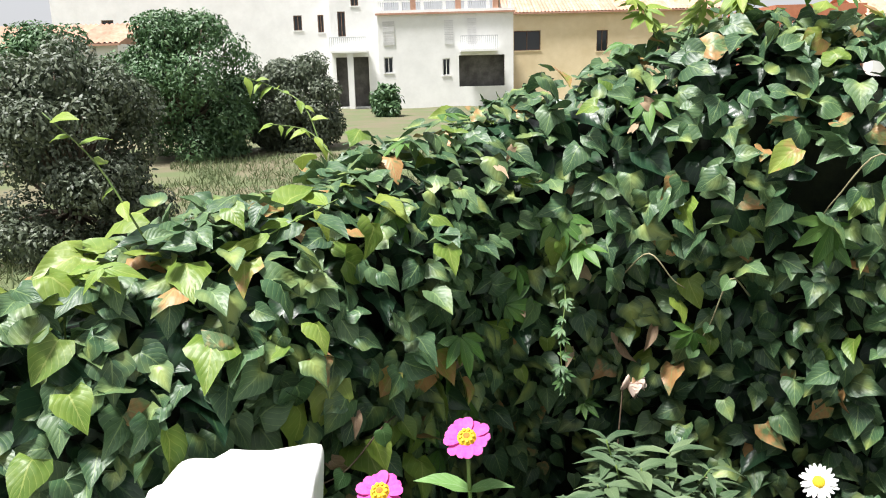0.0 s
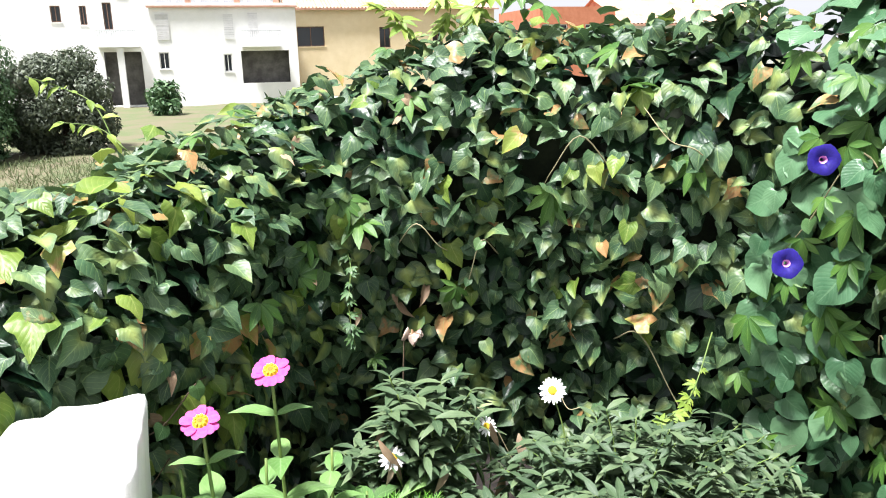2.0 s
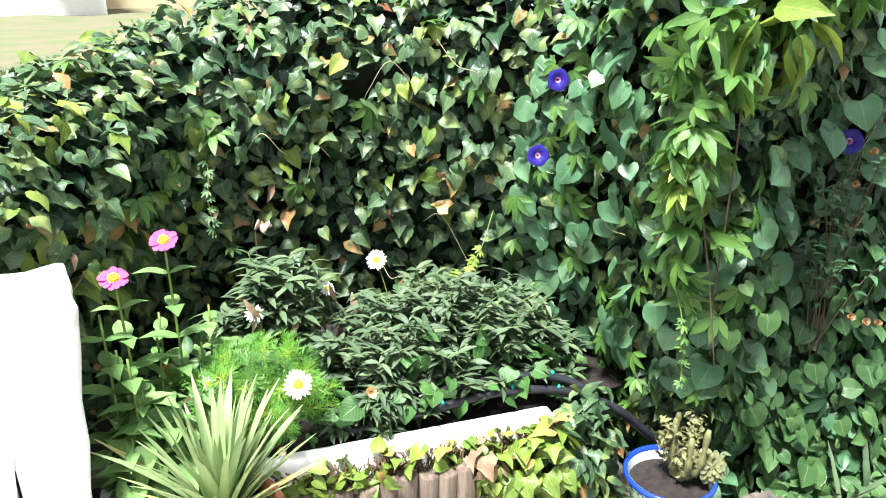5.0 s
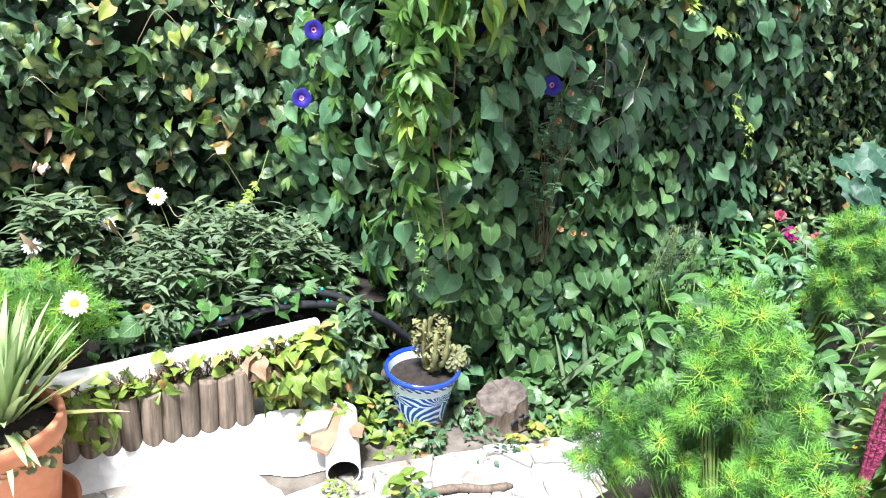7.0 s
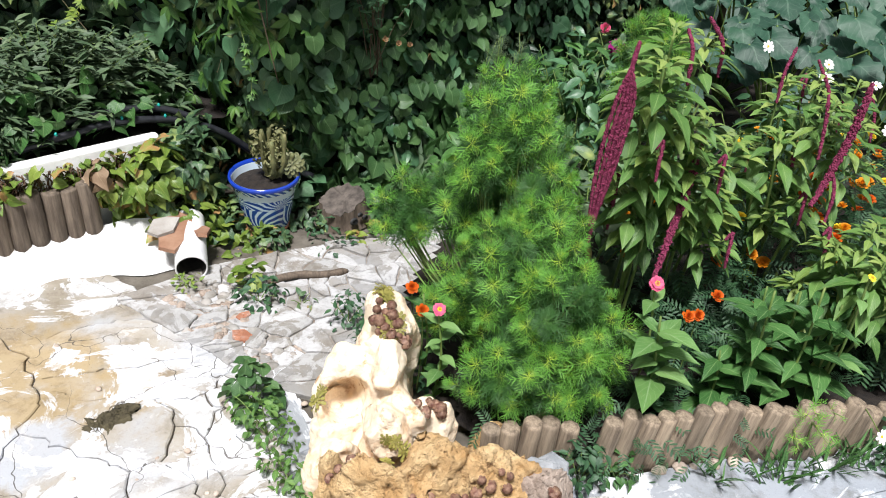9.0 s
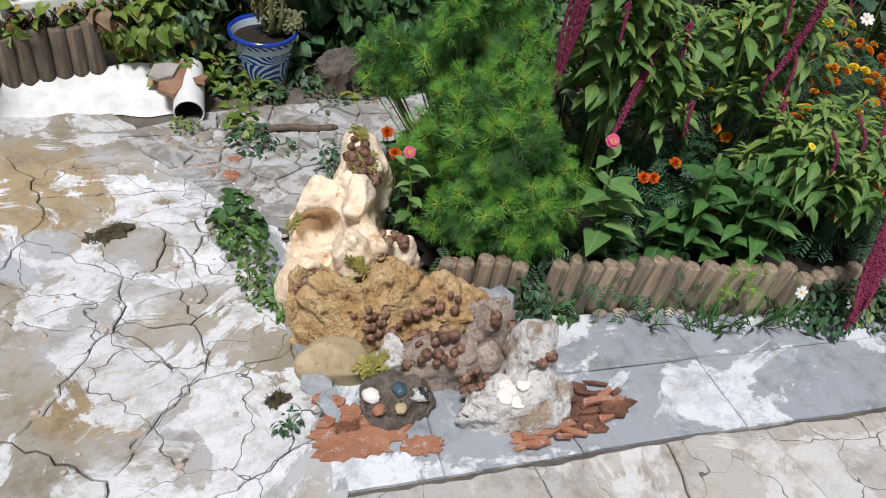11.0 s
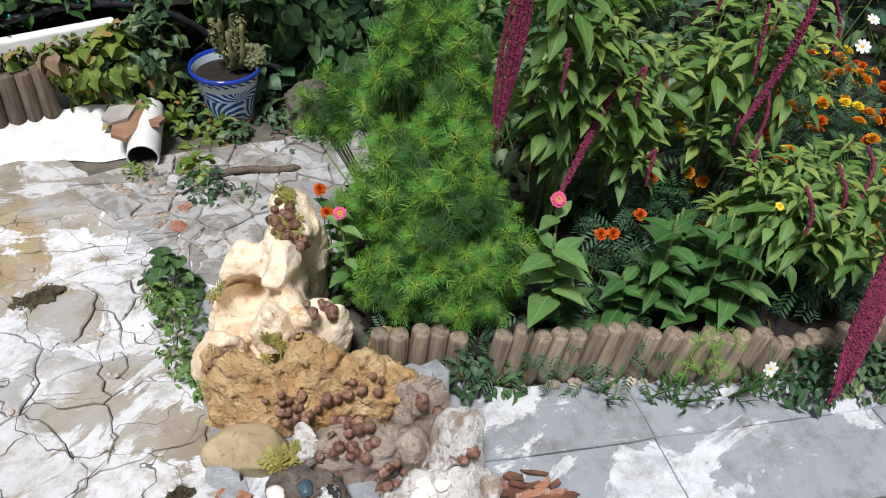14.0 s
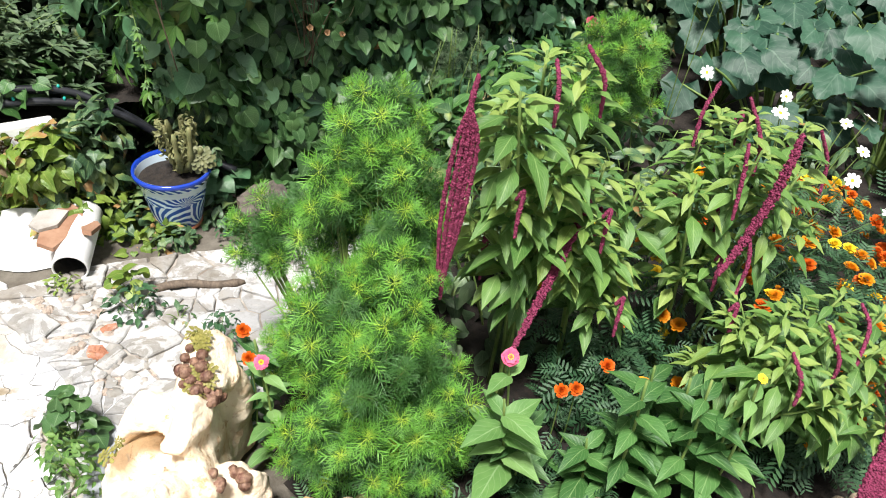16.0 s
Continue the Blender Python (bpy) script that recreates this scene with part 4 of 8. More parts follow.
def dome(r, h, n=14, k=5):
    prof = [(r * math.cos(a), h * math.sin(a)) for a in np.linspace(0, math.pi / 2 * .97, k)]
    return lathe(prof, n)


def facing(p, n, spin=0.0):
    """A pose at p whose z axis is n."""
    z = Vector(n).normalized()
    q = z.to_track_quat('Z', 'Y').to_matrix().to_4x4()
    return Matrix.Translation(Vector(p)) @ q @ pose(0, 0, 0, 0, 0, spin)


def flower(parent, p, n, r, petals, mat, centre, kind=PETAL, centre_r=0.3, layers=1, tilt=8, label="", name="flower_head"):
    """A flower head: a disc that carries its petals."""
    key = (mat.name, id(kind))
    if key not in PETAL_MESH:
        PETAL_MESH[key] = mesh_of("petal", kind[0], kind[1], mat, True, kind[2])
    ck = ("disc", centre.name)
    if ck not in PETAL_MESH:
        PETAL_MESH[ck] = mesh_of("disc", *dome(1, .55), centre)
    inv = parent.matrix_world.inverted()
    head = part(name, PETAL_MESH[ck], parent, label, inv @ facing(p, n) @ Matrix.Scale(r * centre_r, 4))
    k = 1 / centre_r
    for j in range(layers):
        cnt = petals - 3 * j
        for i in range(cnt):
            a = 360 * (i + .5 * j) / cnt + R.uniform(-4, 4)
            s = k * (1 - .22 * j) * R.uniform(.92, 1.06)
            part("petal", PETAL_MESH[key], head, at=pose(0, 0, .05 + .12 * j, 0, 0, a) @ pose(0, 0, 0, tilt + 16 * j + R.uniform(-8, 8), 0, 0) @ Matrix.Scale(s, 4))
    return head


def stem(parent, pts, r0, r1, mat=None, name="stem"):
    line = smooth_line(pts, 5)
    v, f = tube(line, list(np.linspace(r0, r1, len(line))), 6)
    inv = parent.matrix_world.inverted()
    return part(name, mesh_of(name, [inv @ Vector(q) for q in v], f, mat or M_STEM), parent)


def stuff(parent, name, kinds, mat, P, N, T, sizes):
    """Many small leaves as one part of a plant, given in the world."""
    m, p = frames(np.asarray(P, float), np.asarray(N, float), np.asarray(T, float), sizes)
    inv = np.array(parent.matrix_world.inverted())
    p = p @ inv[:3, :3].T + inv[:3, 3]
    m = np.einsum("ij,njk->nik", inv[:3, :3], m)
    ob = part(name, scatter(name, kinds, m, p, mat), parent)
    return tagged(ob, kind="stuff")


# ---- raised bed ----
def inside(x, y, poly):
    hit = False
    for (x0, y0), (x1, y1) in zip(poly, poly[1:] + poly[:1]):
        if (y0 > y) != (y1 > y) and x < (x1 - x0) * (y - y0) / (y1 - y0) + x0:
            hit = not hit
    return hit


def soil_bed(name, poly, height, label, step=0.05):
    xs = np.arange(min(a for a, _ in poly), max(a for a, _ in poly) + step, step)
    ys = np.arange(min(b for _, b in poly), max(b for _, b in poly) + step, step)
    idx, vs, fs = {}, [], []

    def vert(i, j):
        if (i, j) not in idx:
            x, y = xs[i], ys[j]
            idx[(i, j)] = len(vs)
            vs.append((x, y, height(x, y) + 0.014 * noise.noise(Vector((x * 9, y * 9, 0))) + 0.007 * noise.noise(Vector((x * 30, y * 30, 5)))))
        return idx[(i, j)]
    for i in range(len(xs) - 1):
        for j in range(len(ys) - 1):
            if inside(xs[i] + step / 2, ys[j] + step / 2, poly):
                fs.append((vert(i, j), vert(i + 1, j), vert(i + 1, j + 1), vert(i, j + 1)))
    return single(name, mesh_of(name, vs, fs, M_SOIL), Matrix(), label, "soil", kind="structure")


soil_bed("ground_soil_1", [(-.3, .86), (.31, .93), (1.05, .77), (1.5, .85), (1.45, 1.4), (.5, 1.95), (-.5, 1.4)], lambda x, y: 0.27, "dark soil of the raised bed along the hedge")


def wall_piece(name, a, b, z0, z1, t, mat, bev=0.012, rough=0.008):
    """A straight piece of wall between two plan points."""
    d = Vector((b[0] - a[0], b[1] - a[1], 0))
    bm = box_bm(d.length, t, z1 - z0, bev)
    at = pose((a[0] + b[0]) / 2, (a[1] + b[1]) / 2, z0, 0, 0, math.degrees(math.atan2(d.y, d.x)))
    return from_bm(name, bm, mat), at


me, at = wall_piece("low_wall", (-.20, 1.0), (1.06, .745), -0.06, 0.335, 0.045, M_WHITEWASH)
low_wall = single("low_wall", me, at, "low whitewashed retaining wall of the raised bed", "wall", kind="structure")

def wood_mat(name, a, bcol, streak=0.6):
    """Weathered round wood with grain that runs upwards."""
    m, nt, b = material(name)
    tc = node(nt, "ShaderNodeTexCoord").outputs["Object"]
    mp = node(nt, "ShaderNodeMapping", ins={0: tc, "Scale": (60, 60, 5)})
    g = noise_tex(nt, 1.0, 6, 0.7, mp.outputs[0])
    col = ramp(nt, g, [(0.35, a), (0.65, bcol)])
    stain = noise_tex(nt, 9, 4, 0.6)
    col = mix_col(nt, math_node(nt, 'MULTIPLY', stain, streak), col, mix_col(nt, 0.5, a, (0.06, 0.05, 0.04)))
    col = mix_col(nt, 1.0, col, ramp(nt, node(nt, "ShaderNodeObjectInfo").outputs["Random"], [(0, (.72, .70, .68)), (1, (1.08, 1.04, 1.0))]), 'MULTIPLY')
    nt.links.new(col, b.inputs["Base Color"])
    b.inputs["Roughness"].default_value = 0.85
    bump(nt, b, g, 0.5, 0.006)
    return m


M_LOG = wood_mat("weathered_log", (0.13, 0.10, 0.072), (0.50, 0.41, 0.30), .6)
M_LOG_OLD = wood_mat("old_grey_log", (0.085, 0.065, 0.048), (0.29, 0.235, 0.18), .7)


def log_mesh(mat, r, h, seed):
    """A round stake with a chamfered, cracked top."""
    n = 14
    vs, fs = lathe([(r * .98, 0), (r, h * .3), (r * .99, h * .7), (r * .975, h - .007), (r * .90, h - .001), (r * .45, h + .001)], n)
    out = []
    for v in vs:
        v = Vector(v)
        q = noise.noise(Vector((math.atan2(v.y, v.x) * 1.6, v.z * 3, seed * 5.0)))
        out.append(Vector((v.x * (1 + .10 * q), v.y * (1 + .10 * q), v.z + .004 * noise.noise(v * 60))))
    return mesh_of("log", out, fs, mat)


LOGS_OLD = [log_mesh(M_LOG_OLD, 0.0325, 0.245, i) for i in range(4)]
LOGS = [log_mesh(M_LOG, 0.0252, 0.20, 10 + i) for i in range(5)]


def log_row(ob, line, gap, meshes, z_of, lean=(0, 0), drop=0.0):
    """Stakes side by side along a line in plan."""
    L = [Vector((x, y, 0)) for x, y in line]
    pos, k = 0.0, 0
    lens = [(b - a).length for a, b in zip(L, L[1:])]
    total = sum(lens)
    while pos < total:
        d = pos
        for (a, b), l in zip(zip(L, L[1:]), lens):
            if d <= l:
                q = a.lerp(b, d / l)
                break
            d -= l
        me = meshes[R.randrange(len(meshes))]
        part("log", me, ob, at=ob.matrix_world.inverted() @ pose(q.x, q.y, z_of(q.x, q.y) - .02 + R.uniform(-.012, .012) - drop, lean[0] + R.uniform(-1.5, 1.5), lean[1] + R.uniform(-1.5, 1.5)) @ pose(0, 0, 0, 0, 0, R.uniform(0, 360)))
        pos += gap * R.uniform(.96, 1.05)
        k += 1


bed_logs = thing("log_edging", (0.3, .85, 0), "row of grey-brown upright round logs in front of the low wall", "edging", "log edgings")
log_row(bed_logs, [(-.06, .97), (.22, .885), (.48, .80), (.70, .735), (.76, .71)], 0.060, LOGS_OLD, lambda x, y: 0.02, (0, 2))

M_CEMENT_WHITE = plain_mat("white_cement", (0.60, 0.60, 0.58), (0.82, 0.82, 0.80), 12, 0.9, relief=0.8, relief_scale=40, vary=0.0)


def build_fillet():
    """White cement smeared along the foot of the logs."""
    vs, fs = [], []
    back = smooth_line([(-.1, .99, 0), (.25, .88, 0), (.55, .78, 0), (.80, .70, 0), (.92, .64, 0)], 12)
    front = smooth_line([(-.1, .78, 0), (.25, .72, 0), (.55, .60, 0), (.80, .46, 0), (.90, .42, 0)], 12)
    rows = 7
    for a, b in zip(back, front):
        for j in range(rows):
            t = j / (rows - 1)
            p = a.lerp(b, t)
            p += Vector((0, .03 * noise.noise(p * 8), 0)) * t
            z = 0.065 * (1 - t) ** 1.6 + ground_z(p.x, p.y) * t + 0.006 + (0.008 * noise.noise(p * 22) if t < 1 else -0.012)
            vs.append((p.x, p.y, z))
    n = len(back)
    for i in range(n - 1):
        for j in range(rows - 1):
            fs.append((i * rows + j, i * rows + j + 1, (i + 1) * rows + j + 1, (i + 1) * rows + j))
    single("cement_fillet", mesh_of("cement_fillet", vs, fs, M_CEMENT_WHITE), Matrix(), "thick white cement smeared along the foot of the logs", "cement", kind="structure")


build_fillet()

# trailing ivy on the low wall
def cloud_leaves(parent, name, kinds, mat, centre, radii, count, size, up=0.5, out=0.6, hollow=0.5, tipdown=0.6, seed=0, jitter=0.4):
    """Leaves over a rounded mass, facing outwards and up."""
    q = np.random.default_rng(seed)
    d = unit(q.normal(0, 1, (count, 3)))
    k = q.uniform(hollow ** 3, 1, (count, 1)) ** (1 / 3)
    P = np.array(centre) + d * k * np.array(radii)
    N = unit(d * out + np.array([0, 0, up]) + q.normal(0, jitter, (count, 3)))
    T = d * .7 + np.array([0, 0, -tipdown]) + q.normal(0, .45, (count, 3))
    return stuff(parent, name, kinds, mat, P, N, T, size * q.uniform(.6, 1.25, count))


wall_ivy = thing("trailing_ivy", (1.0, .7, 0), "yellow-green ivy trailing over the low wall", "ivy")
for i in range(30):
    t = i / 29
    x, y = .22 + .80 * t, .905 - .175 * t
    cloud_leaves(wall_ivy, "sprig", IVY, M_IVY_YOUNG, (x, y - .035, .285 + R.uniform(-.03, .02)), (.05, .035, .045), 5, .05, seed=100 + i)
M_ROOT = plain_mat("dry_roots", (0.07, 0.04, 0.025), (0.20, 0.12, 0.07), 60, .95, relief=1.0, relief_scale=90)
roots = []
for i in range(150):
    t = R.random()
    x, y, z = .12 + .85 * t, .898 - .18 * t, .30 + R.uniform(-.02, .015)
    roots.append(tube([(x, y, z), (x + R.uniform(-.04, .04), y - .012, z - .03), (x + R.uniform(-.06, .06), y - .006, z - R.uniform(.04, .12))], [.003, .0022, .001], 4))
inv = wall_ivy.matrix_world.inverted()
tagged(part("root_mat", mesh_of("root_mat", *merge([([inv @ Vector(p) for p in v], f) for v, f in roots]), M_ROOT), wall_ivy, "dry brown roots hanging down the wall"), kind="stuff")
cloud_leaves(wall_ivy, "runner", IVY, M_IVY_YOUNG, (.86, .70, .20), (.10, .05, .14), 48, .06, seed=146)
cloud_leaves(wall_ivy, "runner", IVY, M_DRY_LEAF, (.84, .71, .26), (.10, .05, .06), 12, .06, seed=147)
cloud_leaves(wall_ivy, "runner", IVY, M_IVY, (.05, .90, .18), (.15, .06, .14), 60, .06, seed=148)
cloud_leaves(wall_ivy, "runner", IVY, M_IVY_YOUNG, (.30, .80, .20), (.06, .04, .09), 14, .065, seed=141)
cloud_leaves(wall_ivy, "runner", IVY, M_IVY_YOUNG, (.97, .66, .22), (.13, .07, .13), 95, .065, seed=142)
cloud_leaves(wall_ivy, "runner", IVY, M_IVY, (1.08, .66, .16), (.16, .09, .20), 150, .065, seed=143)
cloud_leaves(wall_ivy, "runner", IVY, M_IVY_YOUNG, (1.05, .58, .03), (.18, .08, .09), 110, .05, seed=144)
cloud_leaves(wall_ivy, "runner", IVY, M_IVY, (1.2, .72, .2), (.12, .10, .2), 90, .065, seed=145)

# black irrigation hoses behind the wall
M_HOSE = plain_mat("black_hose", (0.012, 0.013, 0.016), (0.03, 0.032, 0.038), 20, 0.35, relief=0.1, vary=0)
M_TURQUOISE = plain_mat("turquoise_plastic", (0.01, 0.30, 0.26), (0.02, 0.42, 0.36), 20, 0.4, vary=0)
for k, (dz, dy, r) in enumerate(((.0, .0, .0145), (.032, .035, .014), (.012, .075, .012))):
    line = smooth_line([(.40, .95 + dy, .325), (.55, .925 + dy, .335), (.72, .875 + dy, .365 + dz), (.95, .84 + dy, .375 + dz), (1.15, .785 + dy, .345 + dz), (1.3, .70 + dy, .28), (1.48, .64 + dy, .11), (1.62, .52 + dy, .03)], 8)
    hose = thing("hose", (.52, .93, .33), "black irrigation hose lying behind the low wall", "hose", "irrigation hoses")
    inv = hose.matrix_world.inverted()
    part("pipe", mesh_of("pipe", *tube([inv @ Vector(p) for p in line], r, 8), M_HOSE), hose)
    for i in (9, 17, 25, 31):
        part("dripper", mesh_of("dripper", *lathe([(.005, 0), (.006, .006), (.003, .012)], 8), M_TURQUOISE), hose, at=inv @ Matrix.Translation(line[i] + Vector((0, -.004, r * .8))))

# daisy shrub with narrow leaves
def leafy_stem_plant(name, base, tips, mat, label, category, leaf=.06, per=26, kinds=LANCE, radius=.0025, spread=.5, group="", stem_mat=None):
    """A plant of many stems, each clothed with leaves; tips in the world."""
    ob = thing(name, base, label, category, group)
    P, N, T = [], [], []
    tubes = []
    for tip in tips:
        b = Vector(base) + Vector((R.uniform(-.3, .3) * (tip[0] - base[0]), R.uniform(-.3, .3) * (tip[1] - base[1]), 0))
        mid = b.lerp(Vector(tip), .55) + Vector((0, 0, .15 * (tip[2] - base[2])))
        line = smooth_line([b, mid, Vector(tip)], 6)
        tubes.append(tube([q - Vector(base) for q in line], list(np.linspace(radius * 1.4, radius * .7, len(line))), 5))
        for i in range(per):
            t = 1 - (i / per) ** 1.3 * .75
            f = t * (len(line) - 1)
            k = min(int(f), len(line) - 2)
            q = line[k].lerp(line[k + 1], f - k)
            a = i * 2.4 + R.uniform(-.4, .4)
            d = Vector((math.cos(a), math.sin(a), R.uniform(-.7, 1.4) * (.4 + t)))
            P.append(tuple(q))
            T.append(tuple(d))
            N.append((d.x * -.3 + R.uniform(-spread, spread) * .5, d.y * -.3 + R.uniform(-spread, spread) * .5, 1))
    n = len(P)
    tagged(part("stem_mass", mesh_of("stem_mass", *merge(tubes), stem_mat or M_STEM), ob), kind="stuff")
    stuff(ob, "foliage", kinds, mat, P, N, T, leaf * rng.uniform(.6, 1.2, n))
    return ob


def dome_tips(c, rx, ry, h, n, seed, lo=0.2):
    q = random.Random(seed)
    out = []
    for i in range(n):
        a, k = q.uniform(0, 6.283), math.sqrt(q.uniform(0, 1))
        z = h * (lo + (1 - lo) * math.sqrt(max(0, 1 - k * k))) * q.uniform(.62, 1.14)
        out.append((c[0] + rx * k * math.cos(a), c[1] + ry * k * math.sin(a), c[2] + z))
    return out


leafy_stem_plant("daisy_shrub", (.86, 1.12, .27), dome_tips((.86, 1.10, .27), .47, .28, .38, 170, 5, .35), M_SAGE, "low shrub with narrow dark grey-green leaves and a few daisies", "shrub", .060, 26, spread=1.2)
bw = thing("bindweed_sprigs", (.8, .9, .3), "bindweed with heart-shaped leaves creeping over the shrub and hoses", "weed")
for i, (x, y, z) in enumerate(((.55, .90, .40), (.66, .88, .42), (.75, .88, .44), (.84, .86, .42), (.93, .84, .40), (1.0, .95, .48), (.7, .95, .52), (.45, .93, .42), (.9, .95, .52), (.38, .93, .40), (1.08, .90, .42), (1.14, .86, .38), (1.02, .86, .40), (1.2, .84, .34), (1.1, 1.0, .44), (1.22, .95, .40))):
    cloud_leaves(bw, "sprig", HEART, M_ZINNIA, (x, y, z), (.08, .05, .07), 6, .052, .4, .6, .3, .6, 150 + i)
leafy_stem_plant("daisy_shrub", (1.12, 1.02, .27), dome_tips((1.12, 1.00, .24), .24, .17, .26, 60, 8, .4), M_SAGE, "low shrub with narrow dark grey-green leaves beside the hoses", "shrub", .066, 26)
leafy_stem_plant("daisy_shrub", (.60, .96, .27), dome_tips((.60, .95, .26), .20, .08, .20, 40, 9, .4), M_SAGE, "low shrub with narrow dark grey-green leaves behind the low wall", "shrub", .06, 22)
sparse = leafy_stem_plant("daisy_clump", (.42, 1.40, .27), dome_tips((.40, 1.34, .27), .24, .16, .46, 40, 6, .4), M_SAGE, "clump of half-dry daisy stems with narrow leaves", "plant", .075, 22)
for i in range(26):
    p = (.45 + R.uniform(-.20, .2), 1.32 + R.uniform(-.1, .1), .48 + R.uniform(-.1, .2))
    leaf_ob(sparse, LANCE, M_DRY_LEAF, p, (R.uniform(-1, 1), -1, .5), (R.uniform(-1, 1), -.4, -1), R.uniform(.05, .09), "dry_leaf")


def daisy(at, r, n, base, mat=None, petals=21, layers=1, label="white ox-eye daisy with a yellow centre"):
    d = thing("daisy", base, label, "flower", "daisies in the raised bed")
    stem(d, [base, ((at[0] + base[0]) / 2 + .02, (at[1] + base[1]) / 2, (at[2] * .6 + base[2] * .4)), Vector(at) - Vector(n).normalized() * .006], .0022, .0018)
    flower(d, at, n, r, petals, M_WHITE_PETAL, M_YELLOW, PETAL_NARROW, .36, layers, 4)
    return d


daisy((.763, 1.357, .675), .036, (-.4, -.75, .55), (.78, 1.3, .3))
daisy((.305, .868, .578), .040, (-.25, -.8, .5), (.36, 1.1, .28))
daisy((.308, 1.254, .623), .034, (-.1, -.5, .8), (.33, 1.3, .28), petals=15)
daisy((.57, 1.33, .62), .028, (.2, -.6, .8), (.56, 1.35, .28), petals=15)
daisy((.10, .985, .575), .030, (.1, -.5, .9), (.12, 1.05, .28), petals=15)


def spent(at, r, n, base):
    d = thing("spent_daisy", base, "withered daisy head with a brown-orange disc", "flower", "daisies in the raised bed")
    stem(d, [base, ((at[0] + base[0]) / 2, (at[1] + base[1]) / 2 + .02, (at[2] + base[2]) / 2), Vector(at) - Vector(n).normalized() * .006], .0022, .0018)
    flower(d, at, n, r, 14, M_DRY, M_BROWN_DISC, PETAL_NARROW, .62, 1, 55)


spent((.012, 1.05, .616), .022, (.5, -.8, .3), (.02, 1.1, .28))
spent((.493, .82, .523), .024, (-.2, -.9, .4), (.52, .95, .28))
spent((.245, .86, .395), .018, (-.2, -.9, .3), (.26, .95, .28))
spent((.05, 1.0, .53), .020, (-.1, -.6, .7), (.05, 1.06, .28))


ZLEAF = [blade([(0, .06, 0), (.10, .16, 0), (.28, .245, 0), (.50, .235, 0), (.70, .16, 0), (.87, .07, 0), (1, .004, 0)], 0.30, -0.25, wave=0.12),
         blade([(0, .06, 0), (.10, .15, 0), (.28, .23, 0), (.50, .215, 0), (.70, .145, 0), (.87, .06, 0), (1, .004, 0)], 0.16, -0.5, wave=0.18)]


def zinnia_plant(base, top, mat, label, r=.034, n=(-.1, -.50, .85), pairs=6, leaf=.11, petals=13, bloom=True, layers=1, centre=None, side=0.0, lm=None, lo=.10):
    z = thing("zinnia", base, label, "flower", "zinnias")
    b, t = Vector(base), Vector(top)
    mid = b.lerp(t, .5) + Vector((side, -.02, 0))
    line = smooth_line([b, mid, t - Vector(n).normalized() * .008], 8)
    stem(z, [b, mid, t - Vector(n).normalized() * .008], .0042, .0030)
    for i in range(pairs):
        f = (lo + (.88 - lo) * i / max(pairs - 1, 1)) * (len(line) - 1)
        k = int(f)
        q = line[k].lerp(line[min(k + 1, len(line) - 1)], f - k)
        a = i * 1.57 + R.uniform(-.3, .3)
        for s in (0, math.pi):
            d = Vector((math.cos(a + s), math.sin(a + s), R.uniform(-.1, .9)))
            leaf_ob(z, ZLEAF, lm or M_PALE_ZIN, q, (-.4 * d.x, -.4 * d.y, 1), d, leaf * R.uniform(.7, 1.15) * (1 - .3 * i / pairs))
    if bloom:
        head = flower(z, top, n, r, petals, mat, centre or M_YELLOW, PETAL, .45, layers, 6)
        part("core", CORE, head, "dark red middle of the disc", pose(0, 0, .36))
        for j in range(9):
            a = j * 6.283 / 9
            part("floret", FLORET, head, at=pose(.62 * math.cos(a), .62 * math.sin(a), .38, 0, 0, j * 50))
    return z


CORE = mesh_of("core", *dome(.42, .26), M_BROWN_DISC)
FLORET = mesh_of("floret", *lathe([(.04, 0), (.07, .12), (.20, .24), (.05, .20)], 5), M_LEMON)
zinnia_plant((.06, 1.10, .27), (.04, 1.008, .984), M_PINK, "pink zinnia with a yellow centre on a tall leafy stem", leaf=.12, pairs=7)
zinnia_plant((-.06, 1.05, .27), (-.086, .971, .923), M_PINK, "pink zinnia with a yellow centre on a tall leafy stem", leaf=.12, pairs=7)
zinnia_plant((-.12, 1.02, .27), (-.13, .98, .84), M_PINK, "leafy zinnia plant without a bloom yet", bloom=False, leaf=.12, pairs=7)
zinnia_plant((-.06, .95, .27), (-.07, .90, .66), M_PINK, "leafy zinnia plant without a bloom yet", bloom=False, leaf=.12, pairs=6)
zinnia_plant((.0, 1.12, .27), (.02, 1.13, .75), M_PINK, "leafy zinnia plant without a bloom yet", bloom=False, leaf=.12, pairs=6)
for x_, y_, h_ in ((-.02, 1.02, .62), (.07, 1.0, .60), (-.10, 1.08, .70), (.10, 1.10, .66), (.18, 1.12, .62), (-.04, .92, .50), (-.11, .88, .56), (.04, .93, .46), (.0, .90, .58), (-.08, .94, .74), (.09, 1.04, .56), (.15, 1.16, .58), (-.12, .90, .44), (.0, 1.06, .72), (.22, 1.2, .6)):
    zinnia_plant((x_, y_, .27), (x_ + R.uniform(-.02, .02), y_ - .02, h_), M_PINK, "leafy zinnia plant without a bloom yet", bloom=False, leaf=.115, pairs=6)
zinnia_plant((.14, 1.2, .27), (.16, 1.18, .72), M_PINK, "leafy zinnia plant without a bloom yet", bloom=False, leaf=.12, pairs=6)


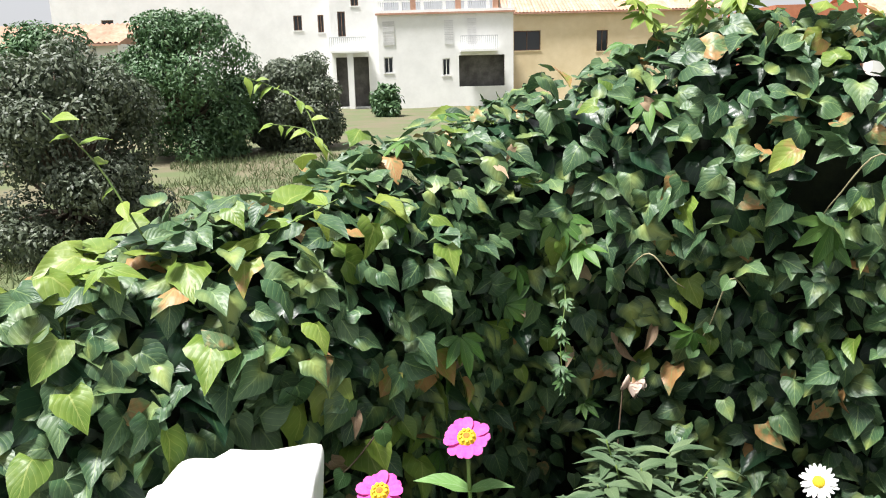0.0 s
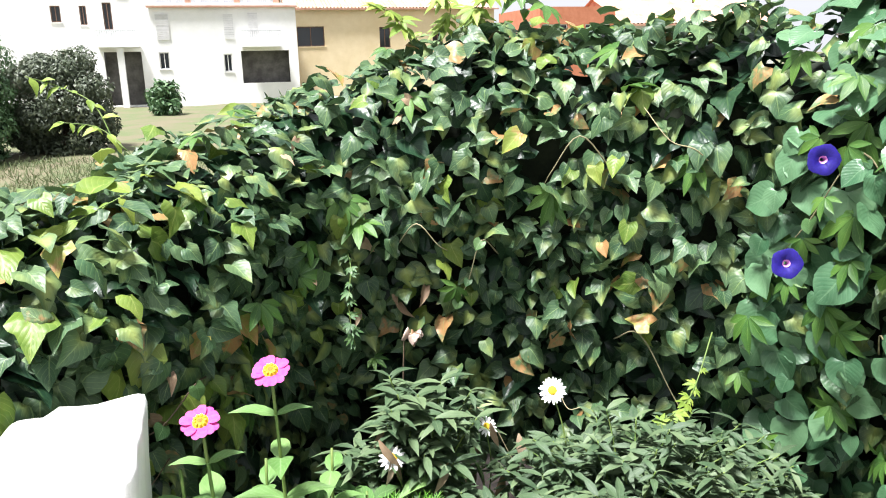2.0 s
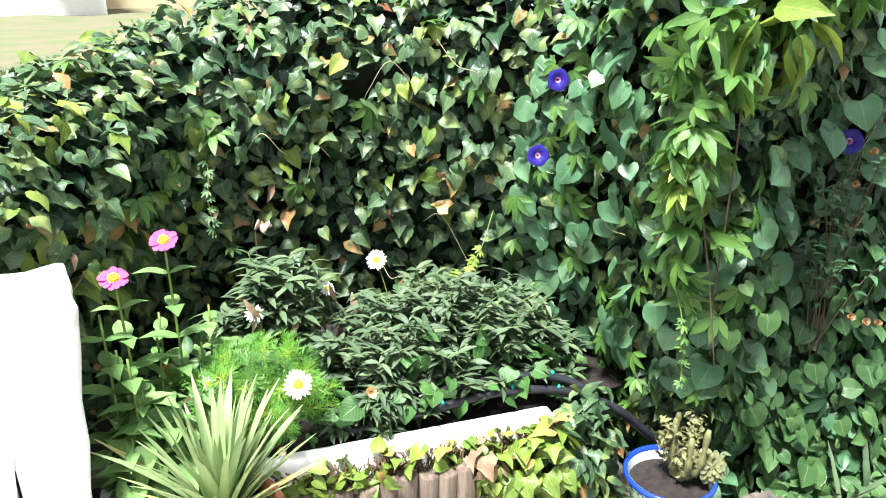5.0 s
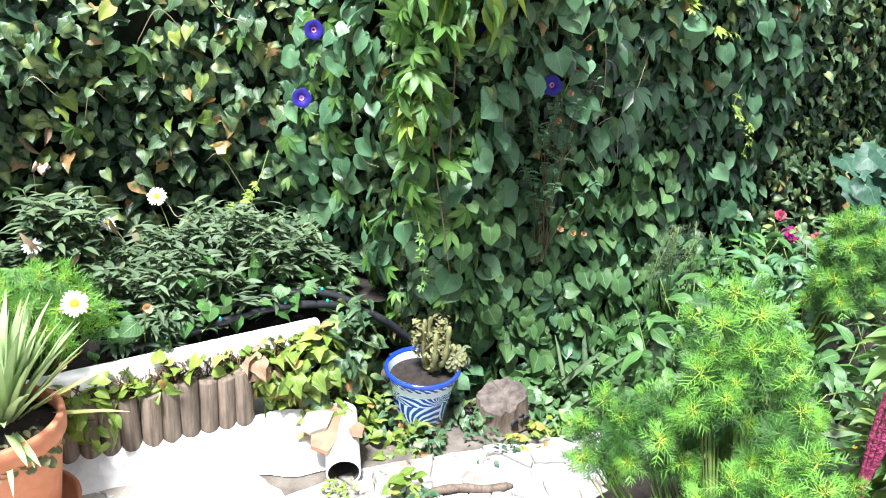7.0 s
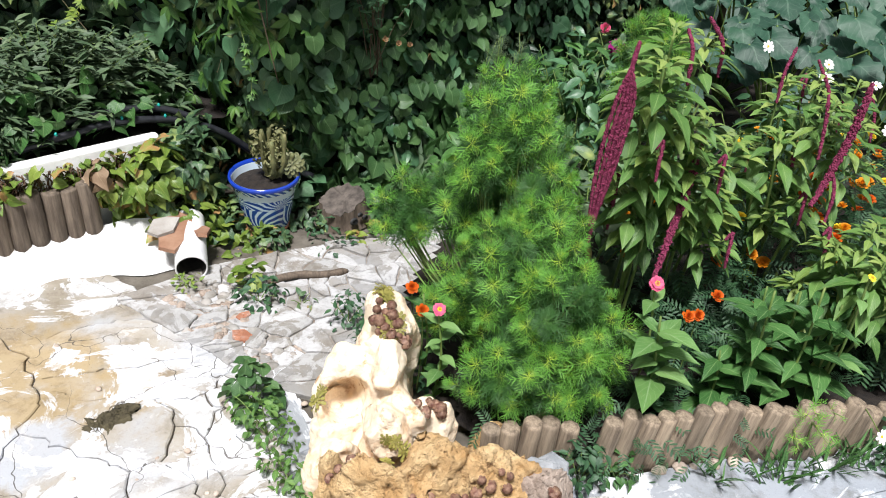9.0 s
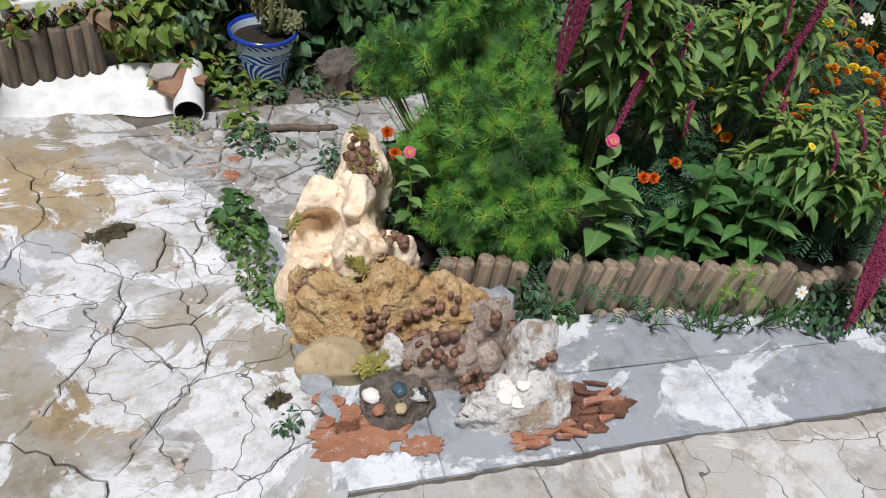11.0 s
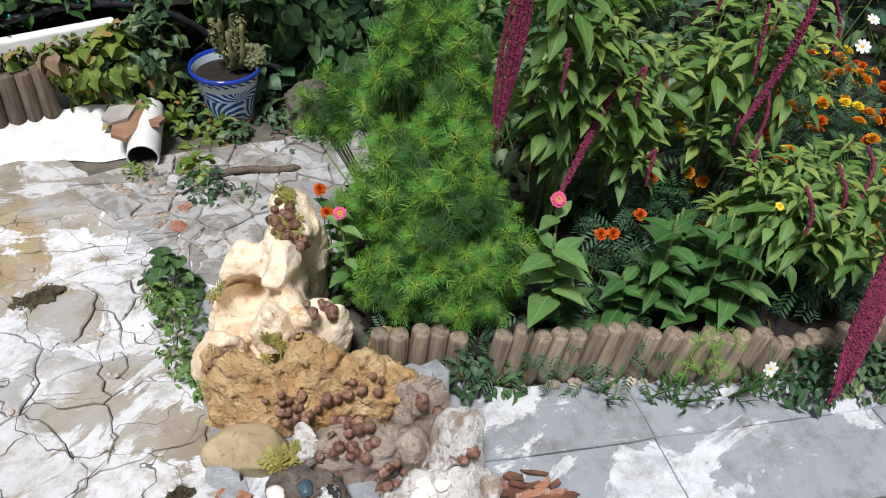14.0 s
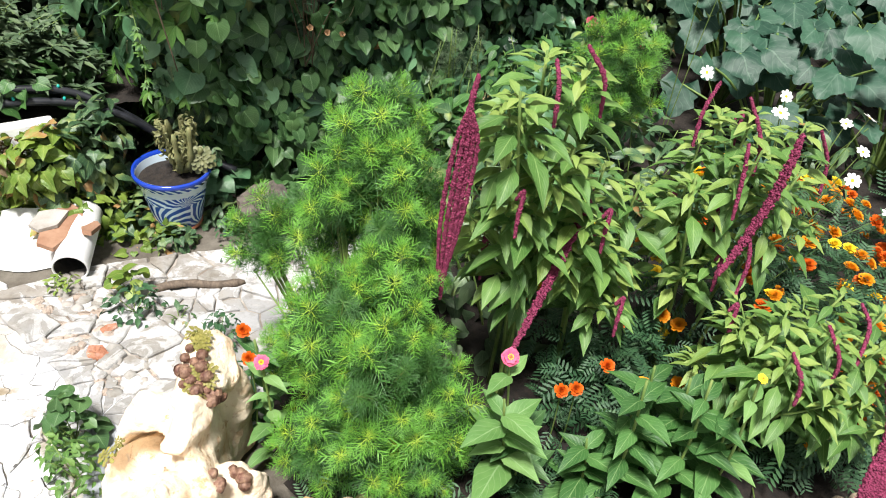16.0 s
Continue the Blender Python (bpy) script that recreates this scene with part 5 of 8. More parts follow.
low_leaves = thing("zinnia_foliage", (.0, 1.0, .27), "leafy young zinnia growth crowding beside the pillar", "plant")
for i, (x, y, z, rx, ry, rz, n) in enumerate(((-.03, .98, .46, .13, .10, .20, 90), (.10, 1.08, .46, .12, .10, .18, 70), (-.09, .90, .42, .08, .06, .18, 50), (.22, 1.20, .46, .12, .10, .18, 60), (.42, 1.28, .42, .14, .10, .14, 50))):
    cloud_leaves(low_leaves, "shoot", ZLEAF, M_PALE_ZIN if i % 2 == 0 else M_BIND, (x, y, z), (rx, ry, rz), n, .095, .5, .6, .3, -.2, 160 + i)
# feathery foliage
def feather_mat(name, heart, outer, deep):
    """Thread leaves, yellow-green in the heart of a whorl and darker outwards."""
    m, nt, b = material(name)
    v = node(nt, "ShaderNodeSeparateXYZ", ins={0: node(nt, "ShaderNodeUVMap").outputs[0]}).outputs[1]
    col = ramp(nt, v, [(0.12, heart), (0.42, outer), (1.0, outer)])
    col = mix_col(nt, math_node(nt, 'MULTIPLY', chance(nt), .55), col, deep)
    nt.links.new(col, b.inputs["Base Color"])
    b.inputs["Roughness"].default_value = .55
    t = node(nt, "ShaderNodeBsdfTranslucent", ins={0: col})
    s = node(nt, "ShaderNodeMixShader", ins={0: .2, 1: b.outputs[0], 2: t.outputs[0]})
    nt.links.new(s.outputs[0], nt.nodes["Material Output"].inputs[0])
    return m


M_WHORL = feather_mat("young_feathery_whorl", (0.46, 0.62, 0.055), (0.160, 0.390, 0.046), (0.064, 0.215, 0.031))
# darker copy of the whorl colour, for shade inside the bush
M_WHORL_DEEP = feather_mat("shaded_feathery_whorl", (0.080, 0.200, 0.030), (0.050, 0.150, 0.028), (0.022, 0.080, 0.017))


def feather_frond(n=3, seed=3):
    """A thread-like frond with a few forks, length 1."""
    q = random.Random(seed)
    V, F, U = [], [], []

    def thread(a, b, w):
        a, b = Vector(a), Vector(b)
        d = (b - a)
        s = Vector((-d.y, d.x, 0)).normalized() * w
        k = len(V)
        mid = a.lerp(b, .55) + Vector((0, 0, .03))
        for p, ww in ((a, 1), (mid, .9), (b, .3)):
            V.append(p - s * ww)
            V.append(p + s * ww)
            U.extend([(.3, min(1, p.y)), (.7, min(1, p.y))])
        F.append((k, k + 1, k + 3, k + 2))
        F.append((k + 2, k + 3, k + 5, k + 4))
    thread((0, 0, 0), (0, 1, -.12), .014)
    for i in range(n):
        y = .20 + .62 * i / n + q.uniform(-.05, .05)
        for s in (-1, 1):
            L = .46 * (1 - .35 * y) * q.uniform(.7, 1.2)
            thread((0, y, -.12 * y * y), (s * L * .66, y + L * .78, q.uniform(-.14, .20)), .0125)
    return np.array([tuple(v) for v in V]), np.array(F), np.array(U)


FEATHER = [feather_frond(5, 3), feather_frond(4, 5)]


def whorl_mesh(mat, seed, n=24):
    """A star of fronds round the end of a shoot, radius about 1."""
    q = random.Random(seed)
    P, N, T, S = [], [], [], []
    for i in range(n):
        t = (i + .5) / n
        a, th = i * 2.399 + q.uniform(-.3, .3), radians(12 + 92 * t ** .8 + q.uniform(-8, 8))
        o = Vector((math.cos(a), math.sin(a), 0))
        d = o * math.sin(th) + Vector((0, 0, math.cos(th)))
        P.append(tuple(Vector((0, 0, .25 - .45 * t)) + o * .04))
        T.append(tuple(d))
        N.append(tuple(Vector((0, 0, 1)) * math.sin(th) - o * math.cos(th) + Vector((q.uniform(-.5, .5), q.uniform(-.5, .5), 0))))
        S.append((.62 + .45 * t) * q.uniform(.8, 1.15))
    m, p = frames(np.array(P), np.array(N), np.array(T), np.array(S))
    return scatter("whorl", FEATHER, m, p, mat)


WHORLS = {m.name: [whorl_mesh(m, 10 + k) for k in range(4)] for m in (M_WHORL, M_WHORL_DEEP)}


def feathery(name, base, shoots, label, mat, frond=.075, per=34, category="shrub", length=.16, star=0.0, deep=True):
    """A shrub of plumes: every shoot (tip, direction) is clothed with thread-like fronds and may end in a whorl."""
    ob = thing(name, base, label, category)
    P, N, T, S, tubes = [], [], [], [], []
    inv = ob.matrix_world.inverted()
    for j, (tip, d) in enumerate(shoots):
        tip, d = Vector(tip), Vector(d).normalized()
        low = tip - d * length
        tubes.append(tube([Vector((0, 0, 0)) + (low - Vector(base)) * .25, (low - Vector(base)) * .7 + Vector((0, 0, -.02)), low - Vector(base), tip - Vector(base)], [.004, .003, .0022, .0012], 5))
        u = d.orthogonal().normalized()
        w = d.cross(u)
        if star:
            lit = "young_feathery_whorl" if R.random() < .8 else "shaded_feathery_whorl"
            part("whorl", WHORLS[lit][j % 4], ob, at=inv @ facing(tip, d, R.uniform(0, 360)) @ Matrix.Scale(star * R.uniform(.75, 1.25), 4))
            # a darker whorl behind each tip paints the shade between plumes
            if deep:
                part("whorl", WHORLS["shaded_feathery_whorl"][j % 4], ob, at=inv @ facing(tip - d * star * .85, d, R.uniform(0, 360)) @ Matrix.Scale(star * R.uniform(1.0, 1.35), 4))
        for i in range(per):
            t = (i + R.random()) / per
            q = low.lerp(tip, t)
            a = i * 2.399 + R.uniform(-.3, .3)
            o = u * math.cos(a) + w * math.sin(a)
            dirn = o * (1.05 - .75 * t) + d * (.35 + .9 * t) + Vector((0, 0, .15))
            P.append(tuple(q))
            T.append(tuple(dirn))
            N.append(tuple(d * .8 - o * .5 + Vector((R.uniform(-.4, .4), R.uniform(-.4, .4), .5))))
            S.append(frond * (1.15 - .45 * t) * R.uniform(.75, 1.2))
    tagged(part("twig_mass", mesh_of("twig_mass", *merge(tubes), M_STEM), ob), kind="stuff")
    stuff(ob, "foliage", FEATHER, mat, np.array(P), np.array(N), np.array(T), np.array(S))
    return ob


def plume_shoots(c, rx, ry, rz, n, seed, up=.7, lo=-.35):
    q = random.Random(seed)
    out = []
    for i in range(n):
        z = lo + (1 - lo) * (i + .5) / n
        a = i * 2.399 + q.uniform(-.3, .3)
        k = math.sqrt(max(0, 1 - z * z)) * q.uniform(.82, 1.08)
        d = (k * math.cos(a), k * math.sin(a), z + up)
        out.append(((c[0] + rx * k * math.cos(a), c[1] + ry * k * math.sin(a), c[2] + rz * z * q.uniform(.92, 1.06)), d))
    return out


feathery("feathery_cosmos", (.20, 1.0, .27), plume_shoots((.22, .98, .48), .21, .10, .17, 40, 21), "bright green feathery cosmos foliage without flowers", M_WHORL, .065, 4, "plant", .12, .062, False)
feathery("feathery_cosmos", (.02, 1.0, .27), plume_shoots((.02, .98, .38), .08, .06, .12, 10, 22), "bright green feathery cosmos foliage without flowers", M_WHORL, .06, 4, "plant", .08, .05, False)


# spiky plant in a terracotta pot
M_TERRACOTTA = plain_mat("terracotta", (0.36, 0.13, 0.065), (0.50, 0.22, 0.12), 10, 0.85, relief=0.3, vary=0)
M_BLADE = leaf_mat("pale_blade_leaf", (0.17, 0.27, 0.11), (0.26, 0.37, 0.16), (0.38, 0.46, 0.22), (0.34, 0.40, 0.22), 0.5, 2, 0.35, 0.0, 0.15)
M_BLADE_YELLOW = leaf_mat("yellowed_blade_leaf", (0.34, 0.33, 0.10), (0.45, 0.42, 0.15), (0.55, 0.50, 0.22), (0.5, 0.5, 0.2), 0.5, 2, 0.3, 0.0, 0.15)
M_PEBBLE = plain_mat("pale_pebble", (0.42, 0.33, 0.26), (0.62, 0.54, 0.46), 30, 0.8, vary=0.3)


def flower_pot(at, r, h, mat, label, soil, taper=.72, name="flower_pot", rim=0.02, category="pot"):
    p = thing(name, at, label, category)
    prof = [(r * taper * .9, 0), (r * taper, .004), (r * .93, h * .80), (r * .93, h * .81), (r, h * .82), (r * 1.01, h - .006), (r * .985, h), (r * .90, h - .002), (r * .88, h - .035)]
    part("body", mesh_of("body", *lathe(prof, 48, False), mat), p)
    part("base", mesh_of("base", *lathe([(r * taper * .9, 0), (r * .2, .0)], 48, False), mat), p)
    v, f = lathe([(r * .885, h - .045), (r * .6, h - .03), (r * .3, h - .022), (.002, h - .02)], 32, False)
    part("soil", mesh_of("soil", v, f, soil), p)
    return p


ypot_at = (.035, .735, ground_z(.03, .73) + .028)
flower_pot(ypot_at, .165, .315, M_TERRACOTTA, "large terracotta flower pot filled with soil and pebbles", M_SOIL)
single("pot_saucer", mesh_of("pot_saucer", *lathe([(.12, 0), (.165, .005), (.172, .03), (.16, .03), (.155, .012), (.01, .012)], 40, False), M_TERRACOTTA), pose(.035, .735, ground_z(.03, .73) + .012), "shallow terracotta saucer under the large pot", "saucer")
yucca = thing("spiky_plant", (.055, .76, .31), "pale green spiky plant with long narrow blades in a terracotta pot", "plant")
LONG = [blade([(0, .030, 0), (.12, .034, 0), (.45, .036, 0), (.8, .024, 0), (1, .003, 0)], .5, -.08, (-1, 0, 1)), blade([(0, .034, 0), (.12, .038, 0), (.45, .038, 0), (.8, .025, 0), (1, .003, 0)], .5, -.22, (-1, 0, 1))]
for i in range(84):
    a = i * 2.399 if i < 76 else R.uniform(2.6, 6.8)
    e = radians(88 - 45 * (i / 76) ** 1.2) if i < 76 else radians(R.uniform(4, 22))
    d = Vector((math.cos(a) * math.cos(e), math.sin(a) * math.cos(e), math.sin(e)))
    o = Vector((math.cos(a), math.sin(a), 0))
    old = i > 60 and i % 4 == 0
    leaf_ob(yucca, LONG, M_BLADE_YELLOW if old else M_BLADE, Vector((.055, .76, .325)) + o * .02, Vector((0, 0, 1)) * math.cos(e) - o * math.sin(e) + Vector((0, 0, .02)), d, R.uniform(.28, .37) if i < 66 else R.uniform(.22, .32), "blade")
v, f = lathe([(.05, 0), (.045, .02), (.03, .05), (.01, .06)], 14)
part("crown_base", mesh_of("crown_base", v, f, M_DRY), yucca, at=pose(0, 0, -.03))

def rosette_mesh(mat, n=26, seed=1, closed=0.5):
    """A tight rosette of fleshy leaves, radius 1: a bud of overlapping scales where closed, a flat star where open."""
    kind = blade([(0, .20, 0), (.35, .34, 0), (.7, .36, 0), (.9, .22, 0), (1, .03, 0)], .16, .12, (-1, 0, 1))
    P, N, T, S = [], [], [], []
    for i in range(n):
        a, t = i * 2.399, (i + .5) / n
        th = radians(8 + 84 * t)
        o = Vector((math.cos(a), math.sin(a), 0))
        out = o * math.sin(th) + Vector((0, 0, math.cos(th)))
        up = -o * math.cos(th) + Vector((0, 0, math.sin(th)))
        flat = 1 - closed
        tip = up * closed + out * (.22 + flat * 1.1) + o * flat * .8
        P.append(tuple(out * (.55 + .25 * t) - up * .32 * closed))
        T.append(tuple(tip))
        N.append(tuple(out * closed + Vector((0, 0, 1)) * flat + up * .1))
        S.append((.34 + .42 * t) * (1 + .25 * flat))
    m, p = frames(np.array(P), np.array(N), np.array(T), np.array(S))
    me = scatter("rosette", [kind], m, p, mat)
    bm = bmesh.new()
    bm.from_mesh(me)
    bm.verts.ensure_lookup_table()
    k = len(kind[0])
    for i in range(n - 1):
        bm.faces.new((bm.verts[i * k + 1], bm.verts[(i + 1) * k + 1], bm.verts[(i + 1) * k]))
    bm.to_mesh(me)
    bm.free()
    return me


M_SEMP = plain_mat("red_brown_succulent", (0.13, 0.048, 0.036), (0.42, 0.27, 0.18), 90, 0.55, relief=.1, vary=.35)
M_SEMP_GREEN = plain_mat("green_succulent", (0.10, 0.12, 0.05), (0.24, 0.24, 0.10), 60, 0.55, relief=.1, vary=.3)
M_SEMP_YELLOW = plain_mat("yellow_stonecrop", (0.20, 0.19, 0.04), (0.36, 0.32, 0.08), 60, 0.55, relief=.1, vary=.3)
ROSETTES = {"red": rosette_mesh(M_SEMP, 24, 1, .78), "green": rosette_mesh(M_SEMP_GREEN, 30, 2, .45), "yellow": rosette_mesh(M_SEMP_YELLOW, 18, 3, .3)}


def rosettes(name, spots, colour, label, group="succulents"):
    """A clump of succulent rosettes; spots: (place, facing, radius)."""
    ob = thing(name, spots[0][0], label, "succulent", group)
    for p, n, r in spots:
        part("rosette", ROSETTES[colour], ob, at=ob.matrix_world.inverted() @ facing(p, n, R.uniform(0, 360)) @ Matrix.Scale(r, 4))
    return ob


rosettes("houseleek", [((-.01, .645, .312), (-.2, -.4, 1), .055), ((.09, .64, .312), (.2, -.4, 1), .05), ((-.07, .70, .312), (-.3, -.2, 1), .046), ((.13, .69, .312), (.3, -.3, 1), .042), ((.04, .615, .312), (0, -.5, 1), .034)], "green", "grey-green houseleeks growing among pebbles in the pot")
PEBBLES = [rock_mesh("pebble", 1, .8, .6, M_PEBBLE, 40 + i, .15, .03, 2) for i in range(3)]
for i in range(34):
    a, k = R.uniform(0, 6.28), .135 * math.sqrt(R.random())
    p = (.035 + k * math.cos(a), .735 + k * math.sin(a) - .01)
    s = R.uniform(.010, .020)
    single("pebble", PEBBLES[i % 3], pose(p[0], p[1], .295, 0, 0, R.uniform(0, 360)) @ Matrix.Scale(s, 4), "small pale pebble on the soil of the pot", "pebble", "pebbles in the pot")


# ---- climbers on the hedge ----
S_OF = {k: HS[k] for k in range(len(HS))}


def hedge_climber(name, kinds, mat, count, size, s_range, v_range, out, label, category, up=0.45, jitter=0.35, side=0.4):
    ob = thing(name, (0, 0, 0), label, category)
    s = rng.uniform(*s_range, count)
    v = rng.uniform(*v_range, count)
    P, N = hedge_point(s, v, -out)
    P = P + N * rng.normal(0, .03, (count, 1))
    m, p = droop_frames(P, N, size * rng.uniform(.6, 1.25, count), up, jitter, side)
    shapes = [mesh_of("leaf", v_, f_, mat, True, u_) for v_, f_, u_ in kinds]
    single_out = min(count, 250)
    for i in range(single_out):
        part("leaf", shapes[i % len(shapes)], ob, at=Matrix([[*m[i][r], p[i][r]] for r in range(3)] + [[0, 0, 0, 1]]))
    if count <= single_out:
        return ob
    m, p = m[single_out:], p[single_out:]
    tagged(part("leaves", scatter("leaves", kinds, m, p, mat), ob), kind="stuff")
    return ob


glory = hedge_climber("morning_glory_vine", HEART, M_HEART, 320, .074, (S_OF[9] - .02, S_OF[12]), (.25, 1.1), .05, "morning glory vine with blue flowers and heart-shaped leaves", "vine", .15, .3, .35)
hedge_climber("bindweed_vine", HEART, M_HEART, 850, .080, (S_OF[12], S_OF[16]), (.05, 1.1), .04, "bindweed with heart-shaped leaves over the hedge", "vine", .35, .3, .35)
hedge_climber("bindweed_vine", HEART, M_BIND, 560, .068, (S_OF[12], S_OF[15]), (.0, .45), .07, "light green bindweed with heart-shaped leaves low on the hedge", "vine", .4, .35, .4)
hedge_climber("creeper", PALM, M_CREEPER, 130, .085, (S_OF[9], S_OF[12] + .05), (.1, 1.0), .06, "bright green creeper with five-fingered leaves on the hedge", "vine", .4, .4, .5)
hedge_climber("creeper", PALM, M_CREEPER, 26, .09, (S_OF[3], S_OF[9]), (.4, 1.1), .04, "bright green creeper with five-fingered leaves on the hedge", "vine", .4, .4, .5)
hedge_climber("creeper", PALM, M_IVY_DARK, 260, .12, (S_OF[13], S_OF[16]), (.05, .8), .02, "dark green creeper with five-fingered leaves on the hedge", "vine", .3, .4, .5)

S_X = lambda x: float(np.interp(x, HC[:, 2], HS))
hedge_climber("yellowing_ivy", IVY, M_IVY_YOUNG, 80, .082, (S_X(-.75), S_X(-.05)), (.35, 1.25), .03, "yellowing ivy with brown-edged leaves on the hedge beside the pillar", "ivy", .4, .4, .4)
hedge_climber("yellowing_ivy", IVY, M_IVY_YOUNG, 60, .06, (S_X(-.05), S_X(1.1)), (.5, 1.3), .03, "yellow-green young ivy scattered over the hedge", "ivy", .4, .4, .4)
hanging = thing("hanging_creeper", (1.42, .5, 1.5), "bright green creeper shoots hanging out over the hedge", "vine")
for i, (c, r, n) in enumerate((((1.53, .42, 1.64), (.17, .14, .15), 70), ((1.32, .50, 1.40), (.13, .10, .16), 46), ((1.30, .52, 1.16), (.10, .08, .16), 40), ((1.36, .52, .92), (.11, .07, .18), 36), ((1.64, .36, 1.66), (.15, .12, .12), 44))):
    cloud_leaves(hanging, "shoot", PALM + LANCE[:1], M_CREEPER, c, r, int(n * 1.3), .092, .5, .6, .5, .9, 300 + i)
for i, (c, r, n) in enumerate((((1.44, .42, 1.50), (.12, .09, .13), 30), ((1.36, .46, 1.52), (.10, .08, .12), 20))):
    cloud_leaves(hanging, "leafy_shoot", BROAD, M_CREEPER if i else M_TENDER, c, r, n, .135, .3, .6, .5, 1.4, 330 + i)
cloud_leaves(hanging, "young_shoot", PALM, M_TENDER, (1.27, .50, 1.12), (.05, .04, .06), 8, .085, .5, .6, .3, .9, 320)
for i, (a, b) in enumerate((((1.40, .55, 1.75), (1.30, .47, 1.0)), ((1.46, .55, 1.7), (1.37, .45, .75)), ((1.37, .6, 1.2), (1.38, .42, .55)))):
    stem(hanging, [a, ((a[0] + b[0]) / 2 - .03, (a[1] + b[1]) / 2 - .04, (a[2] + b[2]) / 2), b], .004, .002, M_TWIG)


def trumpet(parent, p, n, r):
    """A funnel-shaped bloom with a pale throat."""
    v, f = lathe([(.10, -.75), (.14, -.35), (.30, -.10), (.62, .02), (.95, .06), (1.0, .04)], 20, False)
    v = [Vector((x * (1 + .05 * math.cos(5 * math.atan2(y, x))), y * (1 + .05 * math.cos(5 * math.atan2(y, x))), z)) for x, y, z in v]
    head = part("bloom", mesh_of("bloom", v, f, M_PURPLE_BLUE), parent, "violet-blue funnel bloom", parent.matrix_world.inverted() @ facing(p, n) @ Matrix.Scale(r, 4))
    part("throat", mesh_of("throat", *lathe([(.105, -.70), (.135, -.33), (.25, -.115), (.26, -.11)], 16, False), M_THROAT), head, at=pose(0, 0, .02))
    for a in range(5):
        part("star_ray", mesh_of("star_ray", [(-.05, .25, -.10), (.05, .25, -.10), (.01, .85, .075), (-.01, .85, .075)], [(0, 1, 2, 3)], M_PURPLE_BLUE), head, at=pose(0, 0, .008, 0, 0, a * 72))


for p, n, r in (((1.235, 1.02, 1.292), (-.5, -.85, .1), .034), ((1.215, 1.075, 1.047), (-.45, -.85, .2), .035), ((1.535, .478, 1.332), (-.8, -.4, .3), .032), ((1.845, .44, 1.15), (-.7, -.5, .1), .036)):
    trumpet(glory, p, n, r)

# tender shoots that stand up over the crest
def shoot(pts, leaf, n, mat, kinds, label, seed, r=.0022):
    ob = thing("vine_shoot", pts[0], label, "vine", "young shoots on the hedge")
    q = random.Random(seed)
    stem(ob, pts, r, r * .5, M_STEM)
    line = smooth_line(pts, 6)
    for i in range(n):
        p = line[min(int((.25 + .75 * i / n) * len(line)), len(line) - 1)]
        leaf_ob(ob, kinds, mat, p, (q.uniform(-.6, .6), -.5, 1), (q.uniform(-1, 1), q.uniform(-1, .4), q.uniform(-.6, .5)), leaf * q.uniform(.6, 1.2))
    return ob


YOUNG = "yellow-green young vine shoot standing above the hedge"
shoot([(-.28, 1.95, 1.30), (-.33, 2.0, 1.42), (-.42, 2.05, 1.47), (-.50, 2.05, 1.50)], .05, 9, M_TENDER, BROAD, YOUNG, 1)
shoot([(-.25, 1.9, 1.3), (-.32, 1.95, 1.36), (-.42, 1.95, 1.38)], .045, 7, M_TENDER, BROAD, YOUNG, 2)
shoot([(-.50, 1.3, 1.22), (-.58, 1.32, 1.36), (-.66, 1.32, 1.45)], .05, 6, M_TENDER, BROAD, YOUNG, 3)
shoot([(-.62, 1.2, 1.05), (-.60, 1.2, 1.18), (-.50, 1.15, 1.22)], .065, 9, M_TENDER, BROAD, YOUNG, 4)
shoot([(-.40, 1.35, 1.15), (-.30, 1.35, 1.22), (-.18, 1.42, 1.27)], .065, 8, M_TENDER, BROAD, YOUNG, 5)
shoot([(.55, 1.85, 1.55), (.50, 1.85, 1.64), (.42, 1.82, 1.67)], .07, 9, M_TENDER, PALM, YOUNG, 6)
shoot([(.62, 1.85, 1.55), (.66, 1.85, 1.66), (.60, 1.8, 1.70)], .075, 8, M_TENDER, PALM, YOUNG, 7)
shoot([(.72, 1.8, 1.58), (.72, 1.8, 1.66), (.80, 1.75, 1.72)], .075, 8, M_TENDER, PALM, YOUNG, 8)
shoot([(.85, 1.75, 1.58), (.83, 1.72, 1.72), (.80, 1.7, 1.84)], .085, 10, M_CREEPER, BROAD, YOUNG, 9)
shoot([(1.22, 1.5, 1.65), (1.20, 1.48, 1.73), (1.26, 1.42, 1.76)], .07, 8, M_TENDER, PALM, YOUNG, 10)
shoot([(.30, 1.86, 1.0), (.31, 1.72, .98), (.29, 1.66, .86), (.30, 1.64, .74)], .030, 12, M_BIND, PALM, "yellow-green young vine shoot hanging on the hedge", 11)
shoot([(1.20, 1.3, .80), (1.10, 1.22, .70), (1.02, 1.16, .68), (.92, 1.12, .66)], .035, 10, M_TENDER, PALM, "yellow-green young vine shoot hanging on the hedge", 12)
shoot([(1.31, .55, .80), (1.29, .48, .70), (1.29, .46, .60), (1.28, .45, .50)], .03, 10, M_CREEPER, PALM, "yellow-green young vine shoot hanging on the hedge", 13)
shoot([(3.3, .42, 1.1), (3.1, .36, .95), (3.25, .33, .85), (3.2, .32, .7)], .05, 9, M_TENDER, PALM, "yellow-green young vine shoot hanging on the hedge", 14)
shoot([(2.7, .44, 1.5), (2.55, .36, 1.42), (2.75, .34, 1.32), (2.95, .34, 1.3)], .05, 9, M_TENDER, PALM, "yellow-green young vine shoot hanging on the hedge", 15)

